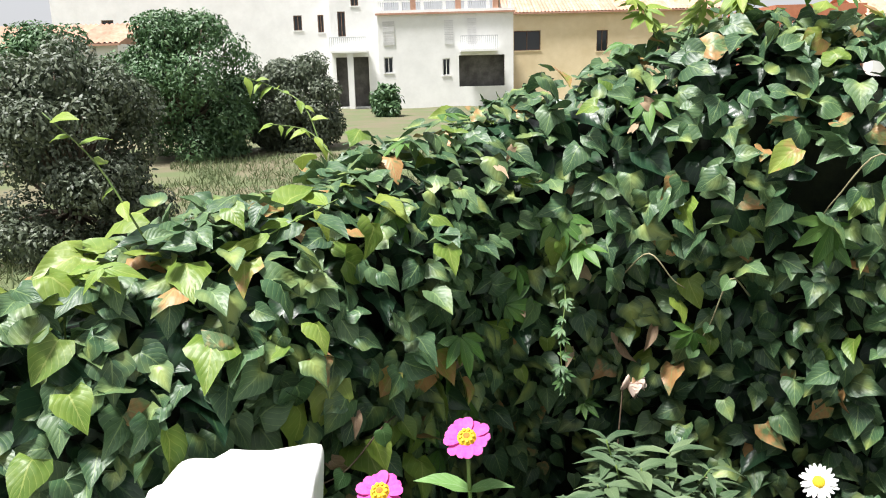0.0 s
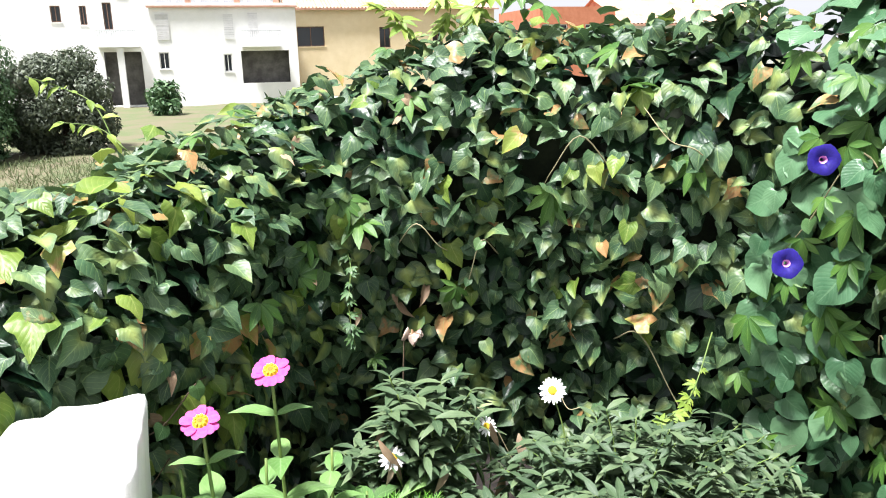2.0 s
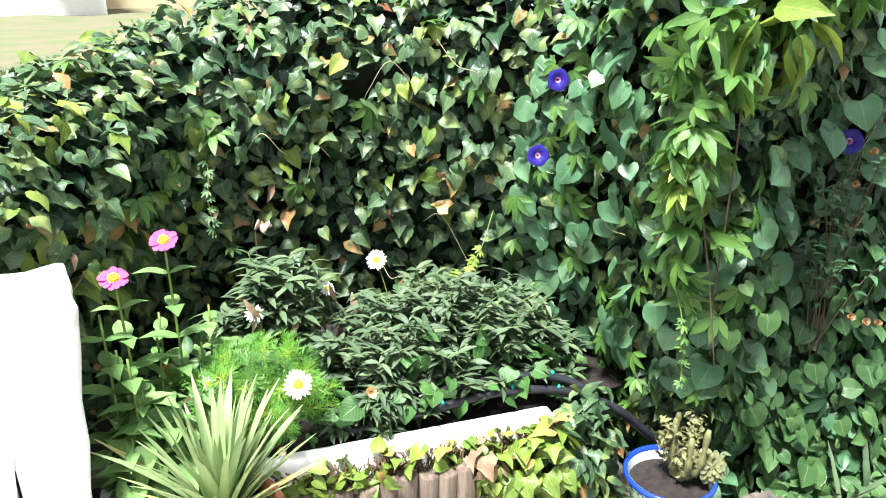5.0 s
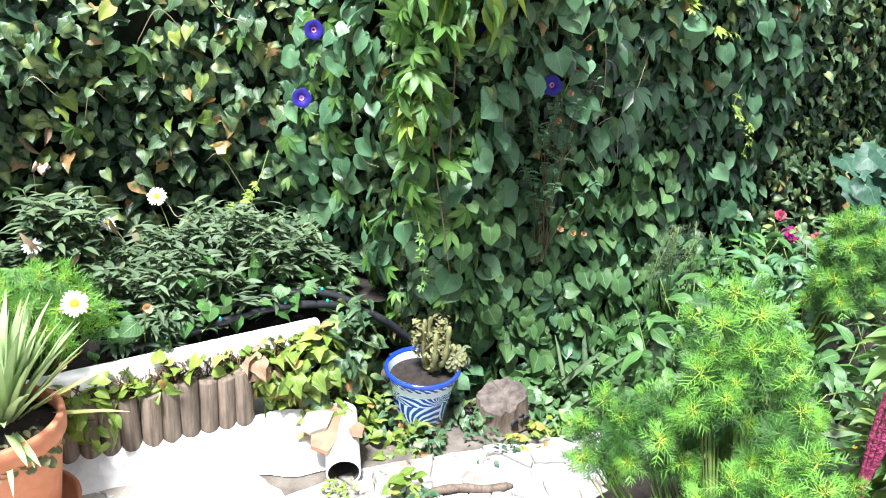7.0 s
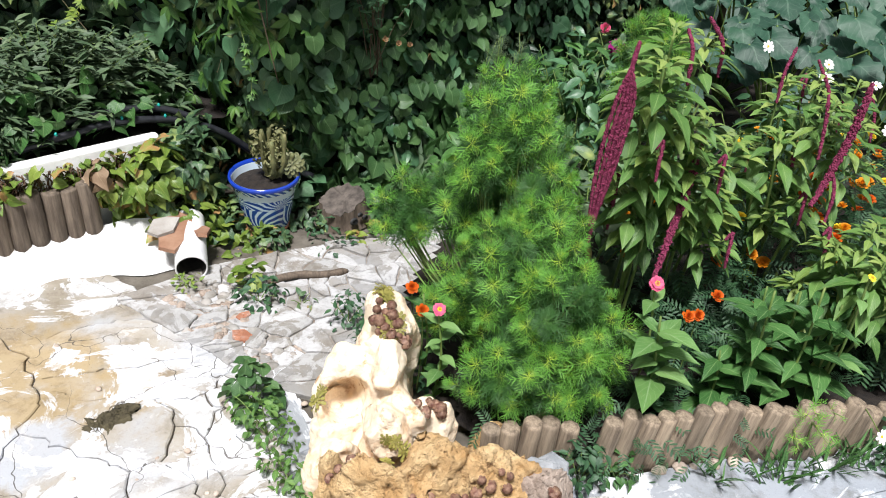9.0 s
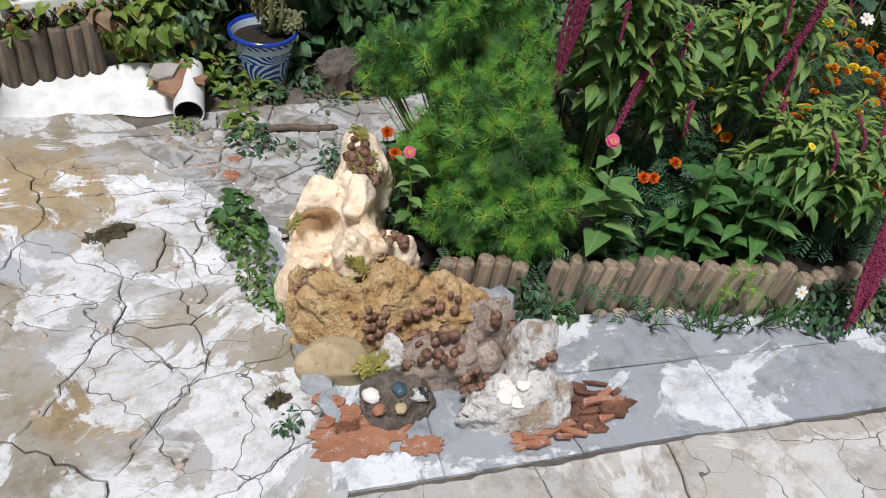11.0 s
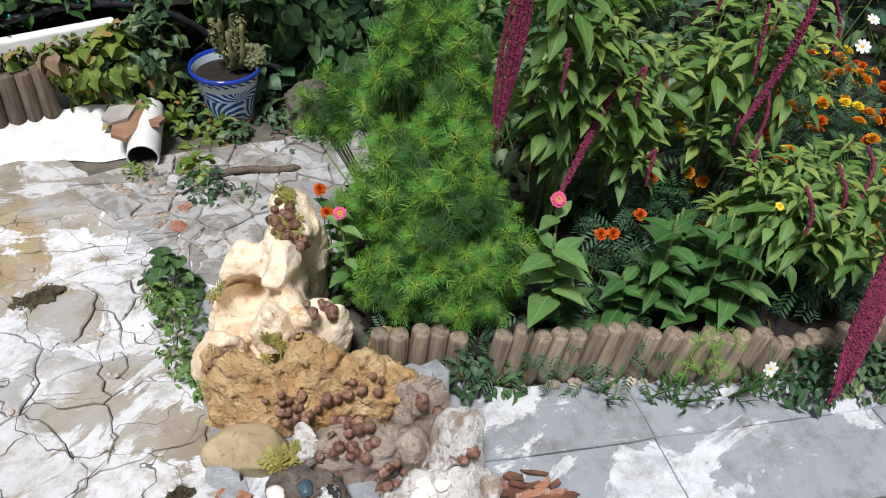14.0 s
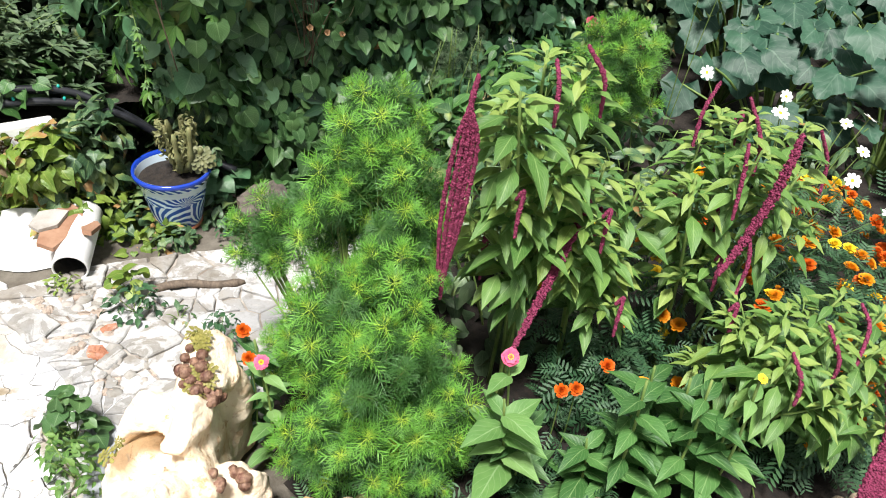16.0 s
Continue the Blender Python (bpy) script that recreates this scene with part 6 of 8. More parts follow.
M_TENDRIL = plain_mat("dry_pale_tendril", (0.24, 0.21, 0.12), (0.42, 0.38, 0.22), 40, .7)
tq = random.Random(77)
for i in range(26):
    s0 = tq.uniform(S_OF[4], S_OF[15]) if i < 20 else tq.uniform(S_OF[0], S_OF[4])
    v0, run, drop = tq.uniform(.25, .9), tq.uniform(.10, .30) * tq.choice((-1, 1)), tq.uniform(-.10, .16)
    P, N = hedge_point([s0, s0 + run * .35, s0 + run * .7, s0 + run], [v0, v0 + .03, v0 - drop * .5, v0 - drop], -.05)
    pts = [Vector(p) + Vector(n) * o for p, n, o in zip(P, N, (-.03, .03, .045, .02))]
    tendril = thing("tendril", pts[0], "thin pale vine tendril arching over the hedge leaves" if i < 20 else "bare brown ivy stem showing between the leaves", "vine", "tendrils on the hedge")
    stem(tendril, pts, .0022, .0012, M_TENDRIL if i < 20 else M_TWIG)
    if i % 2 == 0:
        for q in pts[1:]:
            leaf_ob(tendril, HEART, M_BIND, q, N[0] + np.array((0, 0, .4)), (tq.uniform(-1, 1), -.4, -1), tq.uniform(.02, .04))

# dry leaves caught in the hedge near the pillar
for i in range(16):
    x = R.uniform(-.5, .55)
    s = float(np.interp(x, HC[:, 2], HS))
    P, N = hedge_point([s], [R.uniform(.55, .95)], -.035)
    d = single("dry_leaf", mesh_of("dry_leaf", *IVY[i % 3][:2], M_DRY_LEAF, True, IVY[i % 3][2]), Matrix(), "curled brown dry ivy leaf caught in the hedge", "leaf", "dry leaves")
    m, p = droop_frames(P, N, [R.uniform(.04, .07)])
    d.matrix_world = Matrix([[*m[0][r], p[0][r]] for r in range(3)] + [[0, 0, 0, 1]])
    d.scale = (d.scale[0] * .5, d.scale[1], d.scale[2])
M_FADED = simple_mat("faded_pink_petal", (0.50, 0.36, 0.28), (0.70, 0.60, 0.52), 0.9)
M_WITHERED = simple_mat("withered_petal", (0.22, 0.12, 0.06), (0.42, 0.28, 0.15), 0.9)
deadhead = thing("faded_flower", (.454, 1.70, .70), "faded pinkish-white bloom on a dry brown stem", "flower")
flower(deadhead, (.454, 1.70, .75), (.7, -.4, -.3), .045, 10, M_FADED, M_FADED, PETAL, .5, 2, 68)
flower(deadhead, (.475, 1.70, .745), (.9, -.3, .1), .032, 8, M_FADED, M_WITHERED, PETAL, .5, 1, 70)
stem(deadhead, [(.47, 1.62, .27), (.44, 1.68, .5), (.454, 1.71, .745)], .003, .002, M_TWIG)

# rose stems with withered heads in front of the hedge
rose = leafy_stem_plant("rose_bush", (1.98, .52, .40), [(1.95 + R.uniform(-.22, .18), .40 + R.uniform(-.05, .08), R.uniform(.75, 1.30)) for _ in range(13)], M_HEART, "thin rose bush with grey-green leaves and withered heads", "shrub", .042, 13, BROAD, .0018, stem_mat=M_TWIG)
for p in ((2.0, .42, 1.27), (1.96, .42, 1.20), (1.9, .40, 1.12), (1.86, .34, .63), (1.93, .33, .60), (1.88, .42, 1.02), (2.0, .33, .58)):
    flower(rose, p, (-.4, -.6, .5), .018, 8, M_WITHERED, M_BROWN_DISC, PETAL, .5, 2, 60)

# ---- between the beds ----
pvc = plain_mat("white_plastic_pipe", (0.60, 0.60, 0.60), (0.74, 0.74, 0.73), 8, 0.5, relief=.1, vary=0)


# inner pipe wall in a dark colour that stands for its shade
M_BORE = plain_mat("shaded_bore", (0.03, 0.027, 0.024), (0.09, 0.08, 0.07), 30, .9, vary=0)


def build_drain():
    d = thing("drain_pipe", (.89, .35, 0), "short white plastic drain pipe that opens onto the paving", "pipe")
    axis = Vector((.20, .30, .02)).normalized()
    v, f = lathe([(.050, .004), (.051, 0), (.056, 0), (.057, .01), (.057, .30)], 28, False)
    part("bore", mesh_of("bore", *lathe([(.0502, .0045), (.0500, .05), (.0500, .19)], 28, False), M_BORE), d, "inner wall coloured dark for the shade in the pipe", d.matrix_world.inverted() @ facing((.878, .335, .008), axis))
    part("tube", mesh_of("tube", v, f, pvc), d, at=d.matrix_world.inverted() @ facing((.878, .335, .008), axis))
    # near-black disc closes the bore in place of shade further in
    part("inside", mesh_of("inside", *lathe([(.0495, .18), (.002, .18)], 20, False), M_DARK), d, at=d.matrix_world.inverted() @ facing((.878, .335, .008), axis))


build_drain()
M_TILE = plain_mat("pale_broken_tile", (0.20, 0.092, 0.052), (0.33, 0.20, 0.13), 9, 0.9, relief=.3, vary=0)
M_STONE_PALE = plain_mat("pale_stone", (0.30, 0.27, 0.24), (0.46, 0.44, 0.41), 10, 0.9, relief=.5, vary=.1)


def shard(name, at, sx, sy, sz, mat, seed, label, category, group="", rx=0, ry=0, rz=0, n=6):
    """A flat broken piece with an uneven outline."""
    q = random.Random(seed)
    ring = [(math.cos(6.283 * (i + .5 + q.uniform(-.25, .25)) / n) * q.uniform(.75, 1.1), math.sin(6.283 * (i + .5) / n) * q.uniform(.75, 1.1)) for i in range(n)]
    v = [(x * sx, y * sy, 0) for x, y in ring] + [(x * sx * .98, y * sy * .98, sz) for x, y in ring]
    f = [tuple(range(n - 1, -1, -1)), tuple(range(n, 2 * n))] + [(i, (i + 1) % n, n + (i + 1) % n, n + i) for i in range(n)]
    return single(name, mesh_of(name, v, f, mat, False), pose(*at, rx, ry, rz), label, category, group)


shard("broken_tile", (.93, .50, .062), .12, .07, .014, M_TILE, 1, "broken terracotta roof tile laid over the drain pipe", "tile", "broken tiles", 6, -4, 40)
shard("broken_tile", (.90, .53, .080), .07, .05, .012, M_STONE_PALE, 2, "pale flat stone lying on the broken tile", "stone", "", 4, -3, 20)
shard("broken_tile", (1.0, .44, .055), .07, .035, .014, M_TILE, 3, "broken terracotta roof tile laid over the drain pipe", "tile", "broken tiles", 2, 18, 60)

# blue and white pot
M_GLAZE, nt, b = material("blue_white_glaze")
tc = node(nt, "ShaderNodeTexCoord").outputs["Object"]
sep = node(nt, "ShaderNodeSeparateXYZ", ins={0: tc})
ang = math_node(nt, 'ARCTAN2', sep.outputs[1], sep.outputs[0])
# fans of curved ribs, two rows of them, under a border of slanting strokes
turn = math_node(nt, 'MULTIPLY', ang, 4 / 6.2832)
row = math_node(nt, 'FLOOR', math_node(nt, 'MULTIPLY', sep.outputs[2], 1 / .125))
turn = math_node(nt, 'ADD', turn, math_node(nt, 'MULTIPLY', row, .5))
across = math_node(nt, 'MULTIPLY', math_node(nt, 'SUBTRACT', math_node(nt, 'FRACT', turn), .42), 1.35)
rise = math_node(nt, 'SUBTRACT', math_node(nt, 'FRACT', math_node(nt, 'MULTIPLY', sep.outputs[2], 1 / .125)), .12)
far_ = math_node(nt, 'SQRT', math_node(nt, 'ADD', math_node(nt, 'MULTIPLY', across, across), math_node(nt, 'MULTIPLY', rise, rise)))
spin = math_node(nt, 'MULTIPLY', math_node(nt, 'ARCTAN2', rise, across), 18 / 6.2832)
wob = math_node(nt, 'ADD', math_node(nt, 'ADD', spin, math_node(nt, 'MULTIPLY', far_, 2.6)), math_node(nt, 'MULTIPLY', noise_tex(nt, 30, 3, 0.5, tc), .5))
strokes = math_node(nt, 'ADD', math_node(nt, 'MULTIPLY', ang, 4.0), math_node(nt, 'MULTIPLY', sep.outputs[2], 40.0))
border = math_node(nt, 'GREATER_THAN', sep.outputs[2], .168)
wob = math_node(nt, 'ADD', math_node(nt, 'MULTIPLY', wob, math_node(nt, 'SUBTRACT', 1.0, border)), math_node(nt, 'MULTIPLY', strokes, border))
band = math_node(nt, 'PINGPONG', wob, 0.5)
pat = ramp(nt, band, [(0.18, (0.60, 0.72, 0.82)), (0.23, (0.10, 0.26, 0.55)), (0.28, (0.012, 0.055, 0.30))])
rimmask = math_node(nt, 'GREATER_THAN', sep.outputs[2], 0.219)
col = mix_col(nt, rimmask, pat, (0.012, 0.045, 0.34))
inner = math_node(nt, 'LESS_THAN', math_node(nt, 'ADD', math_node(nt, 'POWER', sep.outputs[0], 2.0), math_node(nt, 'POWER', sep.outputs[1], 2.0)), 0.0163)
top = math_node(nt, 'MULTIPLY', inner, math_node(nt, 'GREATER_THAN', sep.outputs[2], 0.17))
col = mix_col(nt, top, col, (0.55, 0.66, 0.74))
nt.links.new(col, b.inputs["Base Color"])
b.inputs["Roughness"].default_value = 0.16
b.inputs["Coat Weight"].default_value = 0.5
bp = thing("glazed_pot", (1.345, .495, -.080), "glazed pot with a blue and white leaf pattern", "pot")
prof = [(.080, 0), (.086, .004), (.092, .03), (.120, .17), (.130, .205), (.138, .215), (.142, .228), (.139, .238), (.130, .236), (.127, .22), (.120, .19)]
part("body", mesh_of("body", *lathe(prof, 56, False), M_GLAZE), bp)
part("soil", mesh_of("soil", *lathe([(.121, .195), (.06, .205), (.002, .207)], 30, False), M_SOIL), bp)
part("foot", mesh_of("foot", *lathe([(.088, -.003), (.090, .010), (.080, .012)], 40, False), M_TERRACOTTA), bp)
M_CACTUS = plain_mat("grey_green_succulent", (0.13, 0.15, 0.06), (0.26, 0.24, 0.10), 40, 0.6, relief=.3, vary=.2)
cact = thing("potted_succulent", (1.38, .50, .15), "olive-brown branching succulent growing in the glazed pot", "succulent")
for i in range(11):
    a = i * 2.4
    k = R.uniform(.015, .075)
    top_ = (1.38 + k * 1.5 * math.cos(a), .50 + k * 1.3 * math.sin(a), .15 + R.uniform(.09, .20))
    line = smooth_line([(1.38 + .4 * k * math.cos(a), .50 + .4 * k * math.sin(a), .14), (1.38 + 1.1 * k * math.cos(a), .5 + 1.1 * k * math.sin(a), .2), top_], 6)
    rr = [(.013 + .004 * math.sin(j * 1.9)) * (1 - .4 * j / len(line)) for j in range(len(line))]
    inv = cact.matrix_world.inverted()
    part("branch", mesh_of("branch", *tube([inv @ q for q in line], rr, 7), M_CACTUS), cact)
part("rosette", ROSETTES["green"], cact, at=cact.matrix_world.inverted() @ facing((1.425, .415, .20), (-.4, -.7, .6)) @ Matrix.Scale(.036, 4))
for i in range(11):
    a = i * 2.4
    cloud_leaves(cact, "spiny_tuft", BROAD, M_CACTUS, (1.38 + .055 * math.cos(a), .50 + .045 * math.sin(a), .25 + .04 * math.sin(i * 1.7)), (.022, .022, .07), 34, .022, .3, .8, .3, -.4, 520 + i)
cloud_leaves(cact, "leafy_tuft", BROAD, M_SAGE, (1.47, .45, .19), (.06, .05, .05), 50, .03, seed=501)

# tree stump
M_STUMP_SIDE = wood_mat("stump_bark", (0.075, 0.055, 0.042), (0.26, 0.205, 0.155))
M_STUMP_TOP = plain_mat("grey_cut_wood", (0.05, 0.042, 0.036), (0.155, 0.13, 0.11), 25, .9, relief=.8, vary=0)


def build_stump():
    st = thing("tree_stump", (1.625, .325, -.105), "short weathered grey stump of a cut tree", "stump")
    n = 44

    def ring(k, z, up=0.0):
        out = []
        for i in range(n):
            a = 6.283 * i / n
            r = .092 * k * (1 + .22 * noise.noise(Vector((math.cos(a) * 1.3, math.sin(a) * 1.3, z * 3))) + .10 * noise.noise(Vector((math.cos(a) * 5, math.sin(a) * 5, z * 5))) + .05 * noise.noise(Vector((math.cos(a) * 14, math.sin(a) * 14, z * 8))))
            out.append((r * math.cos(a) * 1.15, r * math.sin(a), z + up * (.030 * math.cos(a) + .022 * noise.noise(Vector((math.cos(a) * 4, math.sin(a) * 4, 7))))))
        return out
    st.scale = (1.0, 1.0, .72)
    cut = []
    for j in range(9):
        for (x, y, z) in ring(.96, .145, 1.0):
            k = 1 - j / 8.02
            cut.append((x * k, y * k, .147 + (z - .145) * k + .004 * noise.noise(Vector((x * k * 60, y * k * 60, 0)))))
    cf = [(k * n + i, k * n + (i + 1) % n, (k + 1) * n + (i + 1) % n, (k + 1) * n + i) for k in range(8) for i in range(n)]
    part("cut_face", mesh_of("cut_face", cut, cf, M_STUMP_TOP, False), st, "rough grey cut face")
    vs, rows = [], [(1.16, 0, 0), (1.06, .03, 0), (1.0, .07, 0), (.98, .11, .5), (.965, .146, 1.0)]
    for k, z, up in rows:
        vs += ring(k, z, up)
    fs = [(k * n + i, k * n + (i + 1) % n, (k + 1) * n + (i + 1) % n, (k + 1) * n + i) for k in range(len(rows) - 1) for i in range(n)]
    part("wood", mesh_of("wood", vs, fs, M_STUMP_SIDE), st)
    for x, z, s in ((-.045, .075, .016), (.02, .065, .012), (-.01, .10, .010)):
        part("knot_hole", mesh_of("knot_hole", *lathe([(.001, .012), (s * .6, .006), (s, .014), (s * 1.35, .004)], 12, False), M_DARK), st, at=facing((x, -.094, z), (0, -1, .1)))


build_stump()

# ground cover round the pot, the stump and the drain
cover = thing("ground_ivy", (1.4, .4, -.08), "low ivy and bindweed covering the ground round the pot", "groundcover")
for i, (x, y, rx, ry, rz, n, mat, kind, size) in enumerate(((1.18, .48, .16, .12, .07, 110, M_IVY_YOUNG, IVY, .045), (1.26, .36, .10, .06, .05, 50, M_IVY, IVY, .04), (1.48, .30, .10, .07, .07, 60, M_MARIGOLD_LEAF, BROAD, .03), (1.62, .16, .16, .06, .05, 70, M_IVY_YOUNG, IVY, .04),
                                                        (1.78, .32, .12, .14, .16, 90, M_BIND, HEART, .055), (2.0, .22, .24, .12, .16, 170, M_BIND, HEART, .055), (2.3, .12, .24, .12, .18, 160, M_BIND, HEART, .06), (2.7, .05, .3, .16, .25, 190, M_HEART, HEART, .065), (1.85, .10, .2, .08, .08, 90, M_IVY, HEART, .045), (1.50, .42, .10, .12, .06, 80, M_IVY, IVY, .04), (1.22, .58, .14, .12, .12, 120, M_IVY, IVY, .05), (1.56, .62, .16, .14, .22, 130, M_HEART, HEART, .06), (1.74, .16, .16, .08, .06, 70, M_BIND, BROAD, .035), (1.42, .16, .10, .05, .04, 40, M_MARIGOLD_LEAF, BROAD, .03))):
    cloud_leaves(cover, "patch", kind, mat, (x, y, ground_z(x, y) + .01), (rx, ry, rz), n, size, .8, .5, .4, .2, 600 + i)
strap = thing("strap_leaf_plant", (2.0, .25, -.1), "clump of grey-green strap leaves among the bindweed", "plant")
for i in range(14):
    a = R.uniform(0, 6.28)
    p = (1.95 + R.uniform(-.18, .25), .22 + R.uniform(-.06, .08), -.1)
    leaf_ob(strap, LONG, M_SAGE, p, (math.cos(a), math.sin(a), .5), (math.cos(a) * .8, math.sin(a) * .5 - .2, 1), R.uniform(.2, .33), "blade")

# ---- flower bed with log edging ----
BED = [(1.26, -.33), (1.06, -.56), (.92, -.80), (.90, -.97), (1.0, -1.14), (1.31, -1.40), (1.46, -1.56), (1.6, -1.66), (2.3, -2.08), (4.6, -3.6), (6.5, -3.0), (6.5, .5), (3, .45), (1.95, .1), (1.8, -.10), (1.5, -.25)]
soil_bed("ground_soil_2", BED, lambda x, y: ground_z(x, y) + 0.03 + 0.05 * min(max((x - .85) / .3, 0), 1), "dark soil of the flower bed behind the logs", 0.03)
edge = thing("log_edging", (1.3, -1.4, .05), "curved row of round pale brown logs edging the flower bed", "edging", "log edgings")
log_row(edge, [(.835, -1.0), (.925, -1.085), (.99, -1.165)], .047, LOGS, ground_z, (0, 2), .01)
log_row(edge, [(1.035, -1.21), (1.10, -1.262), (1.225, -1.365), (1.305, -1.43), (1.375, -1.51), (1.455, -1.595), (1.55, -1.665)], .048, LOGS, ground_z, (3, 7))
log_row(edge, [(1.59, -1.695), (1.72, -1.765), (1.9, -1.86), (2.1, -2.0), (2.6, -2.32), (3.0, -2.56), (3.5, -2.9)], .047, LOGS, ground_z, (0, 4), .05)

bush = []
# mounds of plumes: centre, reach, number of shoots
for i, (c, r, n) in enumerate((((1.38, -.59, .72), (.12, .12, .19), 24), ((1.33, -.70, .62), (.14, .13, .20), 24), ((1.25, -.50, .47), (.12, .12, .14), 18), ((1.16, -.40, .43), (.08, .08, .13), 12), ((1.24, -.62, .66), (.08, .08, .12), 12),
                               ((1.07, -.83, .47), (.12, .12, .18), 22), ((1.18, -.88, .48), (.12, .12, .20), 22), ((1.07, -1.0, .43), (.11, .10, .19), 20), ((1.16, -1.05, .34), (.11, .10, .17), 18), ((1.0, -1.0, .29), (.11, .10, .15), 18),
                               ((.95, -.91, .27), (.09, .09, .14), 14), ((1.10, -1.10, .27), (.09, .08, .14), 14), ((1.08, -.68, .29), (.10, .10, .13), 14), ((1.42, -.72, .46), (.10, .10, .16), 12))):
    bush += plume_shoots(c, *r, n, 60 + i, .55, -.5)
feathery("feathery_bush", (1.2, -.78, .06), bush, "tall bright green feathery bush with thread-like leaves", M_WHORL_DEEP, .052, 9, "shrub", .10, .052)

# ---- love-lies-bleeding ----
M_TASSEL = simple_mat("crimson_tassel", (0.15, 0.012, 0.046), (0.38, 0.060, 0.145), .8, 200, .1, .4)
FLEUR = (np.array([(1, 0, 0), (-1, 0, 0), (0, 1, 0), (0, -1, 0), (0, 0, 1), (0, 0, -1)], float), np.array([(0, 2, 4), (2, 1, 4), (1, 3, 4), (3, 0, 4), (2, 0, 5), (1, 2, 5), (3, 1, 5), (0, 3, 5)]), np.full((6, 2), .5))


def tassel(parent, pts, r, name="tassel"):
    """A drooping tassel of tiny florets along a line."""
    line = smooth_line(pts, 10)
    seg = [(b - a).length for a, b in zip(line, line[1:])]
    n = int(sum(seg) * (4500 + 480000 * r))
    cum = np.r_[0, np.cumsum(seg)]
    L = np.array([tuple(q) for q in line])
    s = rng.uniform(0, cum[-1], n)
    C = np.stack([np.interp(s, cum, L[:, k]) for k in range(3)], 1)
    t = s / cum[-1]
    rad = r * (0.55 + .6 * np.sin(np.clip(t * 1.1, 0, 1) * math.pi) ** .6 * .8) * (1 + .22 * np.sin(s * 260 + rng.uniform(0, 6)))
    d = unit(rng.normal(0, 1, (n, 3)))
    P = C + d * rad[:, None] * rng.uniform(.6, 1.05, (n, 1))
    m, p = frames(P, d, rng.normal(0, 1, (n, 3)), .0031 * rng.uniform(.6, 1.3, n))
    inv = np.array(parent.matrix_world.inverted())
    p = p @ inv[:3, :3].T + inv[:3, 3]
    return part(name, scatter(name, [FLEUR], m, p, M_TASSEL), parent, "drooping crimson tassel of tiny florets")


M_AM_TIP = leaf_mat("young_amaranth_leaf", (0.10, 0.19, 0.035), (0.165, 0.265, 0.055), (0.26, 0.34, 0.085), (0.36, 0.42, 0.15), 0.5, 9, 0.5, 0.0, 0.3)


def amaranth(base, tips, tassels, label, leaf=.10, per=15):
    """Branching stems, each ending in a whorl of drooping leaves, with crimson tassels."""
    ob = thing("amaranth", base, label, "flower", "amaranths")

    def whorl(top, axis, size, tiers):
        for k in range(tiers):
            t = k / max(tiers - 1, 1)
            n = (5, 5, 4, 4, 3, 3)[min(k, 5)]
            for i in range(n):
                a = 6.283 * i / n + k * .7 + R.uniform(-.35, .35)
                up = .75 - 1.0 * t + R.uniform(-.25, .3)
                d = Vector((math.cos(a), math.sin(a), up)) + axis * .4
                q = top - axis * (.012 + .15 * t ** 1.3) + Vector((d.x, d.y, 0)) * (.008 + .03 * t)
                young = k == 0 or (k == 1 and R.random() < .75) or R.random() < .12
                leaf_ob(ob, AM_LEAF, M_AM_TIP if young else M_AMARANTH, q, (-d.x * up * .6 + R.uniform(-.25, .25), -d.y * up * .6 + R.uniform(-.25, .25), 1), d, size * .9 * (.42 + .62 * min(1, t * 1.6)) * R.uniform(.75, 1.2))
    for tip in tips:
        b = Vector(base) + Vector((R.uniform(-.05, .05), R.uniform(-.05, .05), 0))
        t = Vector(tip)
        mid = b.lerp(t, .5) + Vector((R.uniform(-.03, .03), R.uniform(-.03, .03), .04))
        stem(ob, [b, mid, t], .006, .003)
        axis = (t - mid).normalized()
        whorl(t, axis, leaf, 6 if per > 12 else 4)
        for j in range(2 if per > 12 else 1):
            a = R.uniform(0, 6.283)
            f = R.uniform(.45, .8)
            o = b.lerp(t, f)
            e = o + Vector((math.cos(a) * .11, math.sin(a) * .11, .09 + R.uniform(0, .05)))
            stem(ob, [o, o.lerp(e, .5) + Vector((0, 0, -.01)), e], .003, .002)
            whorl(e, (e - o).normalized(), leaf * .85, 4)
            if R.random() < .3:
                tassel(ob, [e, e + Vector((.01, -.01, .02)), e + Vector((-.01, -.02, -.03)), e + Vector((-.015, -.025, -.075))], .0032)
    for pts, r in tassels:
        tassel(ob, pts, r)
    return ob


